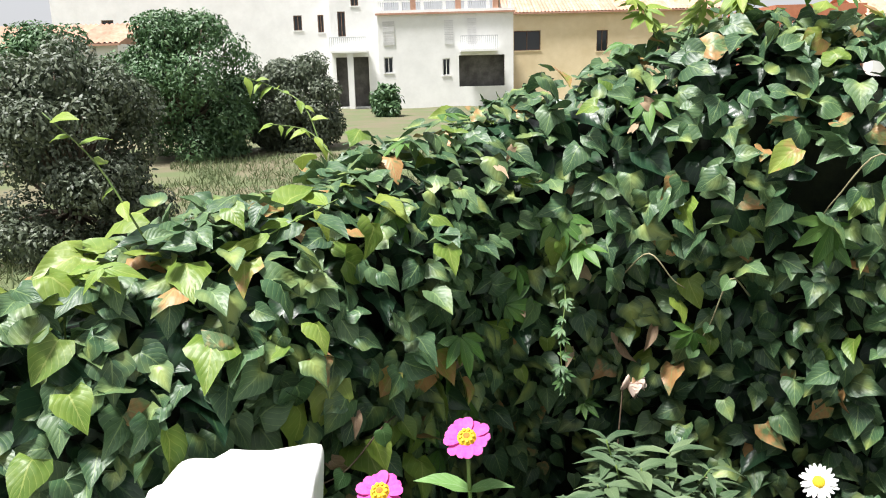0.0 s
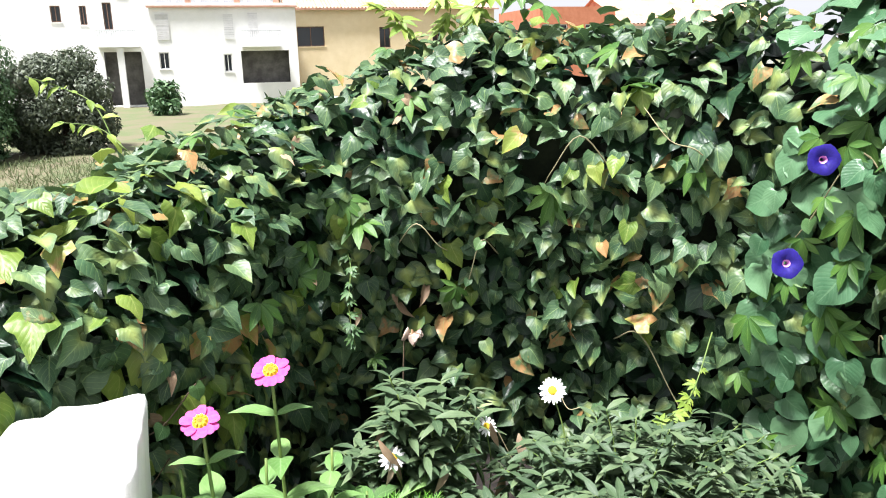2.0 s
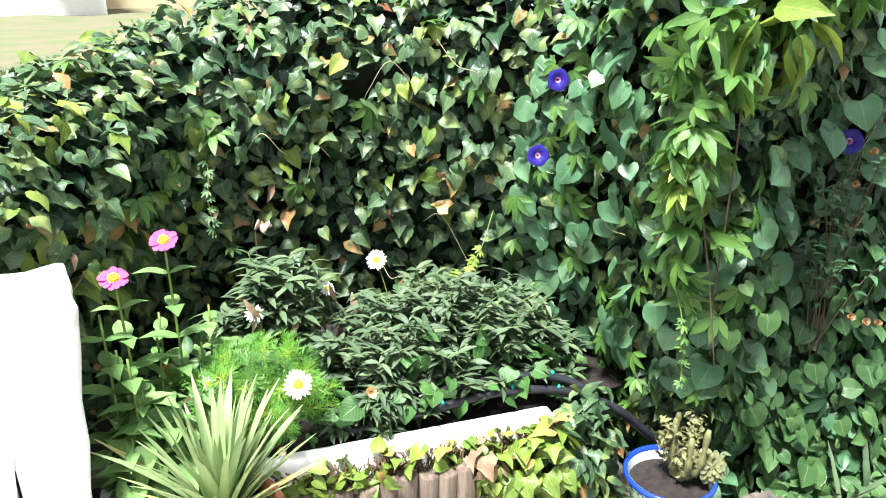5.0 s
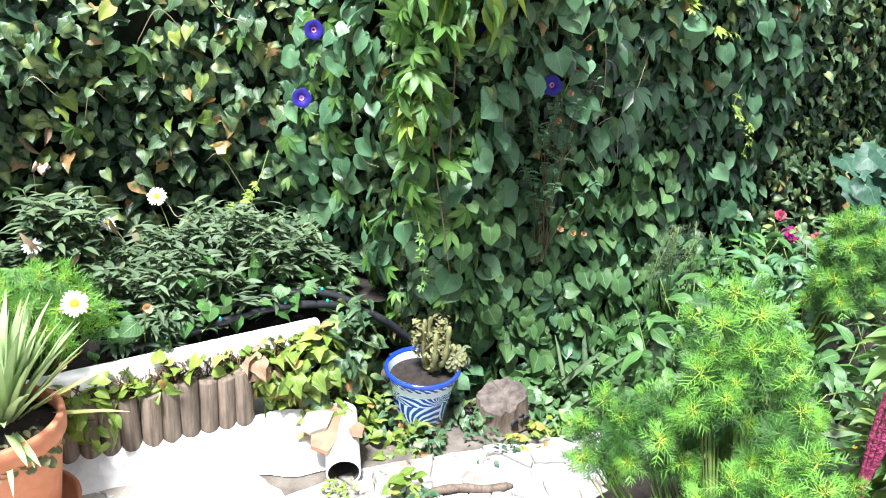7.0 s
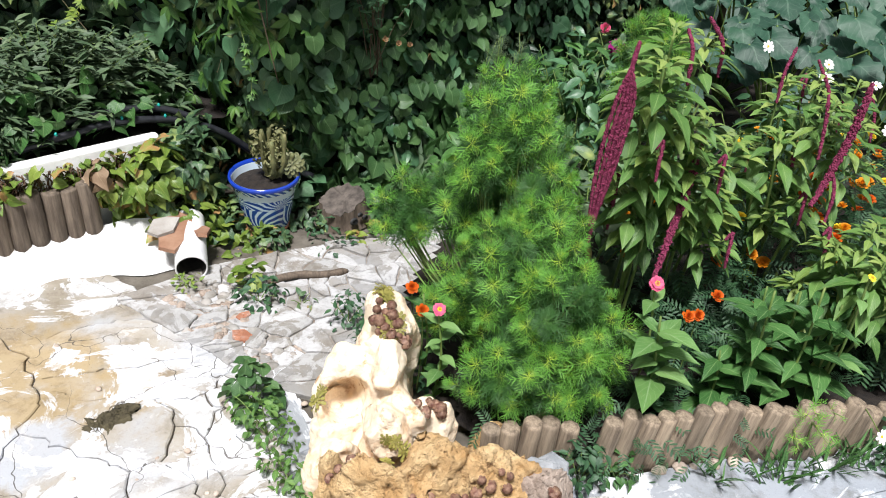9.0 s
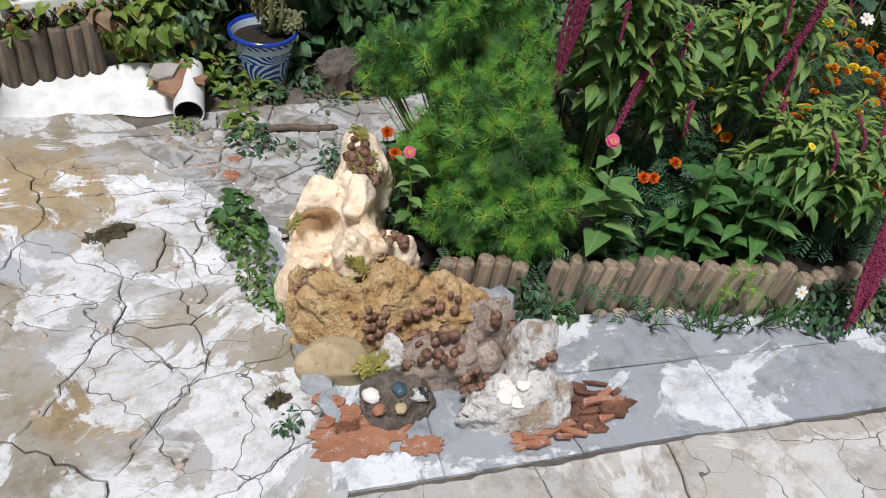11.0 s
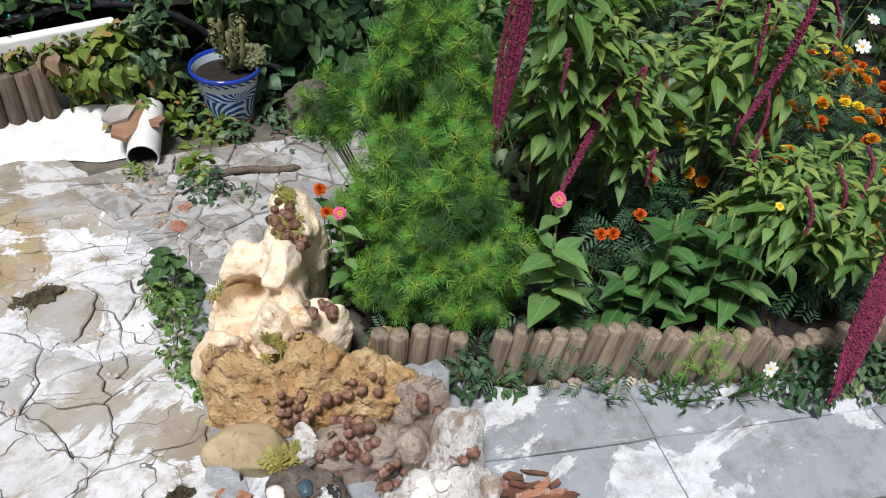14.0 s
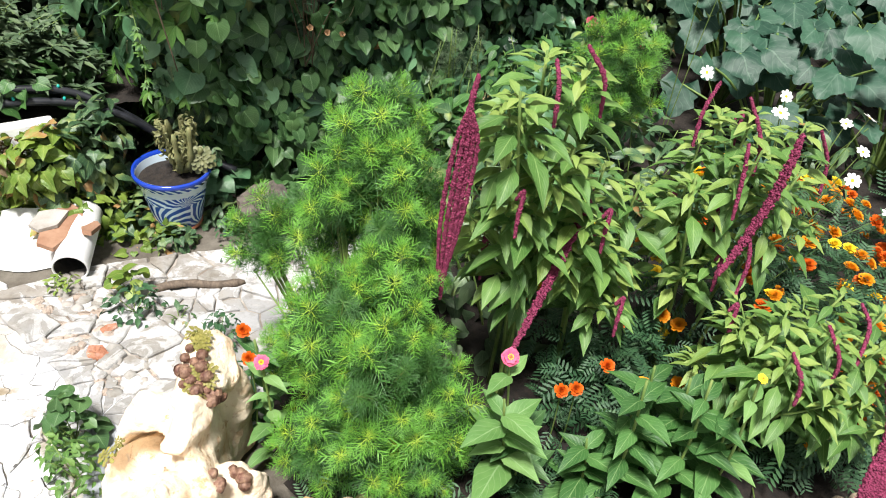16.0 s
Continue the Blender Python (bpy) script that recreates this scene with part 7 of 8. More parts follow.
AM_LEAF = [blade([(0, .02, 0), (.10, .05, 0), (.26, .17, 0), (.48, .22, 0), (.70, .16, 0), (.88, .06, 0), (1, .003, 0)], 0.32, -0.35, wave=0.13),
           blade([(0, .02, 0), (.10, .05, 0), (.26, .16, 0), (.48, .20, 0), (.70, .15, 0), (.88, .06, 0), (1, .003, 0)], 0.18, -0.60, wave=0.2)]
AM = "love-lies-bleeding with green leaves and hanging crimson tassels"
amaranth((1.52, -.98, .06), [(1.36, -1.0, 1.06), (1.48, -.96, 1.10), (1.55, -1.02, 1.08), (1.42, -.93, 1.0), (1.5, -1.06, .92), (1.58, -.98, .85), (1.44, -1.02, .8)],
         [([(1.275, -.966, 1.10), (1.264, -.966, 1.046), (1.264 + .65 * k, -.966 - .75 * k, .97), (1.258 + .65 * k * 1.15, -.962 - .75 * k * 1.15, .86), (1.254 + .65 * k, -.958 - .75 * k, .5 * (.86 + low)), (1.252 + .35 * k, -.956 - .4 * k, low)], r)
          for k, low, r in ((-.019, .65, .0034), (-.007, .62, .0036), (.003, .572, .0044), (.012, .64, .0036), (.021, .68, .0032))] + [
          ([(1.46, -1.0, 1.10), (1.44, -1.03, 1.06), (1.435, -1.04, .98)], .0034), ([(1.53, -1.02, 1.12), (1.55, -1.06, 1.06), (1.55, -1.07, .98)], .0034)], AM, .105, 34)
amaranth((1.68, -1.06, .06), [(1.56, -1.07, .80), (1.66, -1.05, .82), (1.72, -1.12, .78), (1.60, -1.13, .68)],
         [([(1.60, -1.065, .80), (1.587, -1.068, .736), (1.50, -1.09, .65), (1.43, -1.105, .59), (1.363, -1.119, .532), (1.31, -1.13, .49)], .0095)], AM, .098, 30)
amaranth((1.95, -1.25, .04), [(1.88, -1.30, .90), (1.98, -1.22, .94), (2.05, -1.12, .88), (2.12, -1.30, .90), (1.92, -1.14, .86), (2.02, -1.36, .82), (1.82, -1.2, .80), (2.16, -1.2, .84)],
         [([(1.84, -1.28, .92), (1.82, -1.30, .86), (1.80, -1.32, .76)], .0036), ([(1.98, -1.2, .96), (1.97, -1.26, .88), (1.95, -1.28, .80)], .0034), ([(1.90, -1.36, .96), (1.886, -1.365, .912), (1.86, -1.366, .82), (1.82, -1.362, .745), (1.769, -1.358, .679), (1.74, -1.355, .655)], .010),
          ([(1.90, -1.15, 1.0), (1.86, -1.15, .94), (1.84, -1.16, .86)], .0034), ([(2.2, -1.32, .86), (2.22, -1.36, .78), (2.2, -1.38, .70)], .0034), ([(1.82, -1.36, .74), (1.80, -1.39, .68), (1.77, -1.40, .60)], .0034)], AM, .098, 30)
amaranth((1.78, -1.52, .05), [(1.66, -1.58, .62), (1.74, -1.52, .66), (1.80, -1.62, .64), (1.90, -1.58, .66), (1.70, -1.46, .60), (1.88, -1.70, .60), (1.98, -1.66, .62)],
         [([(1.66, -1.58, .63), (1.655, -1.62, .58), (1.65, -1.63, .52)], .0032), ([(1.78, -1.60, .65), (1.76, -1.65, .60), (1.75, -1.66, .54)], .003), ([(1.90, -1.62, .66), (1.86, -1.66, .64), (1.80, -1.68, .58)], .003), ([(1.98, -1.70, .64), (1.97, -1.74, .56), (1.95, -1.76, .50)], .0034)], AM, .095, 28)
amaranth((1.86, -1.66, .05), [(1.86, -1.74, .56), (1.80, -1.72, .5)],
         [([(1.85, -1.74, .56), (1.77, -1.795, .51), (1.69 + .6 * k, -1.835 - .7 * k, .42), (1.625 + .6 * k, -1.86 - .7 * k, .31), (1.57 + .35 * k, -1.88 - .4 * k, low)], r)
          for k, low, r in ((-.026, .24, .0075), (-.012, .20, .0085), (.0, .16, .0085), (.012, .19, .008), (.024, .25, .007))], AM, .09, 10)
amaranth((3.1, -1.55, .0), [(3.0, -1.5, .9), (3.1, -1.55, .95)], [([(3.0, -1.5, .92), (2.98, -1.52, .8), (2.93, -1.54, .66)], .018)], AM, .10, 12)

# ---- zinnias in the flower bed ----
zinnia_plant((1.29, -1.16, .07), (1.281, -1.153, .525), M_CORAL, "coral pink zinnia above a rosette of broad pale leaves", .020, (-.5, -.5, .75), 3, .10, 18, True, 2, M_CORAL)
zinnia_plant((1.24, -1.20, .07), (1.205, -1.212, .50), M_CORAL, "leafy zinnia plant with broad pale leaves", bloom=False, leaf=.14, pairs=6, lo=.5)
zinnia_plant((1.28, -1.22, .07), (1.26, -1.22, .36), M_CORAL, "leafy zinnia plant with broad pale leaves", bloom=False, leaf=.14, pairs=5, lm=M_BIND)
for i, (x, y, h) in enumerate(((1.42, -1.38, .56), (1.52, -1.47, .56), (1.46, -1.36, .44), (1.60, -1.42, .50), (1.56, -1.34, .48), (1.60, -1.52, .50), (1.40, -1.32, .36))):
    zinnia_plant((x, y, .07), (x + R.uniform(-.03, .03), y - .02, h), M_CORAL, "leafy zinnia plant in the flower bed", bloom=False, leaf=.125, pairs=7, lm=M_ZINNIA, lo=.3)
zinnia_plant((1.60, -1.55, .06), (1.545, -1.57, .625), M_LEMON, "zinnia with a small yellow-green opening bud", .011, (-.2, -.4, .9), 3, .08, 12, True, 1)
zinnia_plant((.94, -.73, .05), (.925, -.74, .41), M_CORAL, "salmon zinnia bud on a stem with bright green leaves", .018, (-.4, -.5, .8), 6, .085, 12, True, 2)
zinnia_plant((.97, -.66, .05), (.96, -.66, .40), M_CORAL, "leafy zinnia plant in the flower bed", bloom=False, leaf=.08, pairs=6, lm=M_ZINNIA)


# ---- marigolds ----
def pompom(mat, seed):
    """A ruffled marigold head, radius 1."""
    kind = blade([(0, .08, 0), (.5, .22, 0), (.85, .28, 0), (1, .20, 0)], .1, .1, (-1, 0, 1), .25)
    q = np.random.default_rng(seed)
    n = 44
    P, N, T, S = [], [], [], []
    for i in range(n):
        a, t = i * 2.399, i / n
        e = radians(85 - 80 * t + q.uniform(-8, 8))
        T.append((math.cos(a) * math.cos(e), math.sin(a) * math.cos(e), math.sin(e)))
        N.append((-math.cos(a) * math.sin(e), -math.sin(a) * math.sin(e), math.cos(e)))
        P.append((0, 0, -.05))
        S.append(.62 + .4 * t)
    m, p = frames(np.array(P), np.array(N), np.array(T), np.array(S))
    return scatter("marigold_head", [kind], m, p, mat)


POMS = [pompom(M_ORANGE, 1), pompom(M_AMBER, 2), pompom(M_AMBER, 3), pompom(M_LEMON, 4)]


def pinnate(n=6):
    V, F, U, k = [], [], [], 0
    base = blade([(0, .02, 0), (.4, .13, 0), (.8, .10, 0), (1, .004, 0)], .1, -.1, (-1, 1))
    for i in range(n):
        for s in (-1, 1):
            a, sc = radians(58) * s, .34 * (1 - .4 * abs(i / n - .4))
            c, d = math.cos(a) * sc, math.sin(a) * sc
            v = base[0]
            V.append(np.c_[v[:, 0] * c + v[:, 1] * d, -v[:, 0] * d + v[:, 1] * c + .12 + .8 * i / n, v[:, 2] * sc - .15 * (i / n) ** 2])
            F.append(base[1] + k)
            U.append(base[2])
            k += len(v)
    return np.vstack(V), np.vstack(F), np.vstack(U)


PINNATE = [pinnate(6), pinnate(5)]


def marigold(at, r, h, heads, seed, leaves=230):
    ob = thing("marigold", at, "bushy marigold with orange and yellow blooms", "flower", "marigolds")
    cloud_leaves(ob, "foliage", PINNATE, M_MARIGOLD_LEAF, (at[0], at[1], at[2] + h * .45), (r, r, h * .55), int(leaves * 1.4), .078, .7, .6, .35, -.1, seed)
    q = random.Random(seed)
    for i in range(heads):
        a, k = q.uniform(0, 6.283), math.sqrt(q.random())
        p = (at[0] + r * k * math.cos(a), at[1] + r * k * math.sin(a), at[2] + h * (.98 - .45 * k * k) + .03)
        part("flower_head", POMS[q.choice((0, 0, 1, 1, 2, 2, 3))], ob, "", ob.matrix_world.inverted() @ facing(p, (q.uniform(-.5, .2), q.uniform(-.6, .2), 1), q.uniform(0, 360)) @ Matrix.Scale(q.uniform(.016, .026), 4))
    return ob


for i, (x, y, r, h, n) in enumerate(((2.15, -1.5, .24, .52, 13), (2.45, -1.35, .26, .56, 15), (2.35, -1.75, .26, .46, 12), (2.75, -1.55, .3, .52, 14), (2.7, -1.95, .3, .42, 10), (3.2, -1.8, .35, .5, 12), (3.1, -2.2, .35, .42, 8), (2.6, -1.1, .25, .5, 8), (1.95, -1.62, .18, .34, 4), (2.2, -1.80, .2, .26, 8), (1.85, -1.05, .25, .45, 9), (1.7, -1.25, .2, .30, 3), (3.7, -2.3, .4, .5, 9))):
    marigold((x, y, ground_z(x, y) + .06), r, h, int(n * 2.1), 700 + i)
for i, (p, m) in enumerate((((1.425, -1.217, .37), 0), ((1.47, -1.23, .355), 0), ((.955, -.62, .40), 0), ((.93, -.68, .37), 0))):
    d = thing("marigold", (p[0], p[1], .07), "single orange marigold on a thin stem", "flower", "marigolds")
    stem(d, [(p[0], p[1], .07), (p[0] + .01, p[1], p[2] * .6), p], .002, .0018)
    part("flower_head", POMS[m], d, at=d.matrix_world.inverted() @ facing(p, (-.5, -.5, .7)) @ Matrix.Scale(.019, 4))
low = thing("low_marigold_foliage", (1.5, -1.2, .07), "dark ferny marigold foliage under the taller flowers", "plant")
for i, (x, y, n) in enumerate(((1.45, -1.2, 90), (1.75, -1.35, 110), (1.95, -1.58, 80), (2.0, -1.5, 90), (1.2, -1.2, 40), (2.4, -1.85, 80), (1.08, -1.08, 45), (1.24, -1.30, 45), (1.40, -1.40, 50), (.99, -.95, 35), (1.10, -1.18, 35))):
    cloud_leaves(low, "patch", PINNATE, M_MARIGOLD_LEAF, (x, y, .14), (.18, .14, .11), int(n * 1.3), .062, .8, .5, .3, -.1, 800 + i)


# ---- white cosmos ----
def cosmos(tips, base, label="white cosmos flowers on thin branching stems", r=.023):
    ob = thing("white_cosmos", base, label, "flower", "white cosmos")
    for p, n in tips:
        stem(ob, [base, ((p[0] + base[0]) / 2, (p[1] + base[1]) / 2, base[2] + .6 * (p[2] - base[2])), p], .0022, .0014)
        flower(ob, p, n, r * R.uniform(.8, 1.1), 8, M_WHITE_PETAL, M_YELLOW, PETAL, .24, 1, 12)
    return ob


cosmos([((2.345, -1.164, .85), (-.5, -.5, .6)), ((2.30, -1.18, .82), (-.3, -.2, .9)), ((2.50, -1.30, .78), (-.4, -.2, .9)), ((2.46, -1.38, .74), (-.3, -.4, .9)), ((2.40, -1.40, .68), (-.6, -.4, .6)), ((2.55, -1.34, .80), (.3, -.3, .9)), ((2.12, -1.02, .92), (-.5, -.6, .5)), ((2.55, -1.5, .56), (-.3, -.4, .9))], (2.4, -1.25, .1))
for i, (x, y, n, mt) in enumerate(((2.2, -.6, 90, M_ZINNIA), (2.6, -.7, 110, M_IVY), (2.9, -.9, 110, M_MARIGOLD_LEAF), (3.1, -.2, 110, M_HEART), (2.1, -.25, 80, M_IVY), (1.9, -.5, 80, M_IVY), (1.75, -.75, 80, M_SAGE), (2.3, -.05, 90, M_ZINNIA), (2.7, -.15, 90, M_HEART), (3.4, .0, 100, M_IVY), (2.95, .1, 90, M_ZINNIA), (1.95, -.15, 70, M_ZINNIA), (3.5, -1.0, 90, M_IVY))):
    weed_mass = thing("bed_greenery", (x, y, .0), "mixed green foliage filling the back of the flower bed", "plant", "back of the bed")
    cloud_leaves(weed_mass, "leaves", BROAD, mt, (x, y, .2), (.28, .24, .30), int(n * 1.9), .085, .6, .6, .4, .3, 900 + i)
    for k in range(6):
        a = k * 1.05 + i
        stem(weed_mass, [(x, y, ground_z(x, y)), (x + .08 * math.cos(a), y + .08 * math.sin(a), .2), (x + .19 * math.cos(a), y + .17 * math.sin(a), .40)], .004, .002)
cosmos([((2.95, -.55, .98), (-.6, -.4, .6)), ((3.05, -.6, 1.0), (-.2, -.5, .8))], (3.0, -.55, .1))
cosmos([((1.40, -1.743, .315), (-.4, -.7, .5))], (1.78, -1.62, .12), "single white cosmos leaning out over the log edging", .024)
feathery("cosmos_foliage", (1.45, -1.62, .10), [((1.28, -1.60, .26), (-1, -.3, .4)), ((1.33, -1.66, .27), (-.8, -.5, .3)), ((1.40, -1.62, .29), (-.7, -.5, .6)), ((1.36, -1.58, .30), (-.8, 0, .6)), ((1.46, -1.66, .27), (-.5, -.7, .4))], "thin feathery cosmos sprigs leaning over the log edging", M_WHORL, .045, 8, "plant", .12)
feathery("feathery_bush", (2.5, -.35, .0), plume_shoots((2.65, -.45, .50), .14, .13, .30, 26, 91) + plume_shoots((2.85, -.40, .45), .14, .13, .24, 18, 92), "green feathery bush in front of the hedge", M_WHORL_DEEP, .07, 14, "shrub", .12, .065)
feathery("rosemary_sprigs", (2.55, .2, 0), [((2.5 + R.uniform(-.12, .12), .2 + R.uniform(-.08, .08), R.uniform(.45, .66)), (R.uniform(-.2, .2), R.uniform(-.2, .2), 1)) for _ in range(12)], "upright grey-green feathery sprigs before the hedge", M_SAGE, .05, 26, "plant", .22)

# dahlias near the hedge
dahlia = leafy_stem_plant("dahlia", (3.5, .22, -.1), dome_tips((3.45, .2, -.1), .28, .15, .42, 20, 77, .4), M_ZINNIA, "dahlia with broad leaves and magenta blooms", "flower", .09, 14, BROAD, .004)
for p, r, mt in (((3.518, .12, .294), .05, M_MAGENTA), ((3.40, .15, .42), .03, M_CORAL), ((3.85, .1, .20), .04, M_CORAL)):
    h = part("flower_head", pompom(mt, 9), dahlia, "", dahlia.matrix_world.inverted() @ facing(p, (-.7, -.6, .4)) @ Matrix.Scale(r, 4))

# ---- squash plants ----
SQUASH = [blade([(0, .05, 0), (.02, .40, -.28), (.18, .62, -.06), (.34, .46, .02), (.55, .52, .06), (.72, .30, .02), (.9, .22, 0), (1, .02, 0)], .10, -.15, wave=.14),
          blade([(0, .05, 0), (.02, .42, -.26), (.20, .58, -.02), (.36, .48, .04), (.56, .48, .08), (.74, .28, .02), (.9, .2, 0), (1, .02, 0)], -.05, -.25, wave=.2)]
for k, (cx, cy, n) in enumerate(((3.65, -.75, 36), (4.0, -.35, 36), (3.9, -1.2, 28), (4.8, -.9, 30), (4.6, .0, 24), (5.4, -.3, 22), (4.7, -1.7, 26))):
    sq = thing("squash_plant", (cx, cy, .0), "squash plant with large lobed blue-green leaves", "plant", "squash plants")
    for i in range(n):
        a, d = R.uniform(0, 6.28), R.uniform(.05, .45)
        p = (cx + d * math.cos(a), cy + d * math.sin(a), R.uniform(.25, .72))
        stem(sq, [(cx, cy, 0), ((cx + p[0]) / 2, (cy + p[1]) / 2, p[2] * .7), p], .007, .005, M_STEM, "stalk")
        leaf_ob(sq, SQUASH, M_SQUASH, p, (-.45 + R.uniform(-.35, .35), -.35 + R.uniform(-.35, .35), 1), (R.uniform(-1, .3), R.uniform(-1, .3), -.3), R.uniform(.10, .17))
v, f = tube([(4.05, -.25, -.1), (4.06, -.22, .8), (4.04, -.2, 1.6)], .02, 8)
single("wooden_post", mesh_of("wooden_post", v, f, M_TWIG), Matrix(), "thin grey wooden post among the squash leaves", "post")


# dense greenery that closes the far end of the garden
for i, (x, y, rx, ry, rz, n) in enumerate(((6.1, .15, .6, .5, 1.15, 900), (6.7, -.75, .6, .7, 1.25, 900), (7.0, -1.9, .6, .8, 1.15, 900), (7.0, -3.1, .6, .8, 1.05, 800))):
    far_bush = thing("garden_bush", (x, y, -.3), "tall dark green leafy bush at the far end of the garden", "bush", "bushes at the far end")
    cloud_leaves(far_bush, "foliage", HEART, M_SQUASH, (x, y, .45), (rx, ry, rz), n, .17, .4, .8, .72, .4, 1200 + i)
    # inner leaves in the darker ivy colour, as painted shade
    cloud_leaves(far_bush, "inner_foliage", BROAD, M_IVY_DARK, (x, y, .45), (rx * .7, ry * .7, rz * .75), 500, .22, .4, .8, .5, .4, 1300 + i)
    stem(far_bush, [(x, y, -.4), (x, y, .3), (x + .1, y, .9)], .03, .015, M_TWIG, "trunk")


# ---- stones and houseleeks on the rockery ----
def on_rock(name, x, y, s, mat, seed, label, category="pebble", flatn=.6):
    p, n = rest(x, y)
    me = rock_mesh(name, s, s * .8, s * flatn, mat, seed, .15, .03, 3)
    single(name, me, Matrix.Translation(p - Vector((0, 0, s * .12))) @ pose(0, 0, 0, 0, 0, seed * 40), label, category, "bits on the rocks")


on_rock("blue_pebble", .450, -1.200, .023, M_BLUE_PEBBLE, 51, "smooth dark blue pebble on the stones")
on_rock("white_stone", .405, -1.155, .026, M_WHITE_BIT, 52, "white and rusty bit of stone")
on_rock("speckled_stone", .485, -1.235, .027, M_SPECKLE, 53, "black and white speckled round stone")
on_rock("brown_pebble", .395, -1.195, .019, M_BRICK, 54, "round reddish brown pebble")
on_rock("brown_pebble", .43, -1.228, .019, M_OLIVE, 55, "round olive-brown pebble on the stones")
for k, (x, y, s) in enumerate(((.605, -1.385, .026), (.635, -1.375, .030), (.625, -1.41, .026), (.655, -1.40, .022))):
    on_rock("shell_piece", x, y, s, M_WHITE_BIT, 60 + k, "white bleached shell piece on the rock", "shell", .3)


def semp_clump(at, n, spread, r, colour="red", seed=0, label="clump of red-brown houseleek rosettes between the rocks"):
    """Rosettes that grow out of the rock round a place on its face."""
    q = random.Random(seed)
    c = Vector(at)
    hits = [t.find_nearest(c) for t in ROCK_TREES]
    up = min((h for h in hits if h[0] is not None), key=lambda h: h[3])[1]
    u = up.orthogonal().normalized()
    w = up.cross(u)
    spots = []
    for i in range(n):
        a, k = i * 2.399, spread * .9 * math.sqrt((i + .5) / n)
        probe = c + u * k * math.cos(a) + w * k * math.sin(a) + up * .03
        p, nn, _, _ = min((h for h in (t.find_nearest(probe) for t in ROCK_TREES) if h[0] is not None), key=lambda h: h[3])
        rr = r * q.uniform(.6, 1.15)
        spots.append((p + nn * rr * .45, nn + Vector((-.25, -.35, .4)), rr))
    rosettes("houseleek" if colour != "yellow" else "stonecrop", spots, colour, label)


semp_clump((.815, -.655, .40), 10, .050, .020, seed=1)
semp_clump((.785, -.715, .345), 9, .045, .020, seed=2)
semp_clump((.745, -.865, .27), 9, .042, .020, seed=3)
semp_clump((.500, -.800, .24), 7, .050, .016, seed=10)
semp_clump((.574, -1.01, .215), 13, .058, .019, seed=4)
semp_clump((.640, -1.08, .185), 8, .050, .018, seed=5)
semp_clump((.590, -1.185, .250), 15, .064, .018, seed=6)
semp_clump((.665, -1.150, .26), 6, .045, .018, seed=7)
semp_clump((.605, -1.315, .18), 7, .040, .019, seed=8)
semp_clump((.515, -1.180, .16), 5, .040, .018, seed=9)
semp_clump((.772, -1.22, .245), 3, .030, .021, seed=11)
semp_clump((.720, -1.39, .28), 2, .022, .020, seed=12)
semp_clump((.845, -.640, .46), 7, .035, .014, "yellow", 13, "clump of yellow-green stonecrop on top of the rock")
semp_clump((.620, -.870, .26), 5, .030, .015, "yellow", 14, "clump of yellow-green stonecrop on the rock")
semp_clump((.460, -1.085, .18), 8, .030, .018, "yellow", 15, "clump of yellow-green stonecrop on the rock")
semp_clump((.805, -.675, .38), 6, .035, .017, "yellow", 16, "clump of yellow-green stonecrop on the rock")
semp_clump((.600, -.640, .24), 4, .025, .014, "yellow", 17, "clump of yellow-green stonecrop on the rock")

for k, (x, y, z, sx, sy, rx, ry, rz) in enumerate(((.36, -1.02, .02, .05, .035, 55, 10, -50), (.385, -1.00, .02, .045, .03, 40, -10, -20), (.35, -1.07, .01, .04, .03, 30, 20, 10), (.815, -1.135, .12, .06, .04, 60, 0, -40), (.87, -1.145, .02, .06, .05, 50, 15, -60), (.33, -1.10, .01, .02, .045, 10, 0, -10), (.875, -1.16, .09, .045, .06, 62, -20, -70))):
    shard("slate_piece", (x, y, G(x, y) + z), sx, sy, .010, M_SLATE, 70 + k, "broken piece of blue-grey slate leaning on the rocks", "slate", "slate pieces", rx, ry, rz)
q = random.Random(5)
for k in range(46):
    t = q.random()
    x, y = .60 + .27 * t + q.uniform(-.03, .03), -1.50 - .05 * t + q.uniform(-.035, .12)
    shard("brick_piece", (x, y, G(x, y) + .006 + q.uniform(0, .016)), q.uniform(.014, .045), q.uniform(.006, .014), q.uniform(.006, .016), M_BRICK if k % 5 < 3 else M_BRICK_DARK, 90 + k, "flat broken piece of red brick", "brick", "broken bricks", q.uniform(-8, 8), q.uniform(-8, 8), -33 + q.uniform(-25, 25), 4 if k % 4 else 5)
for k, (x, y, sx, sy) in enumerate(((.36, -1.085, .03, .02), (.30, -1.12, .025, .018), (.78, -.07, .04, .03), (.86, .02, .03, .02), (.335, -1.055, .022, .016))):
    shard("brick_piece", (x, y, G(x, y) + .004), sx, sy, .012, M_BRICK, 130 + k, "flat broken piece of red brick", "brick", "broken bricks", 0, 0, q.uniform(-70, 0))


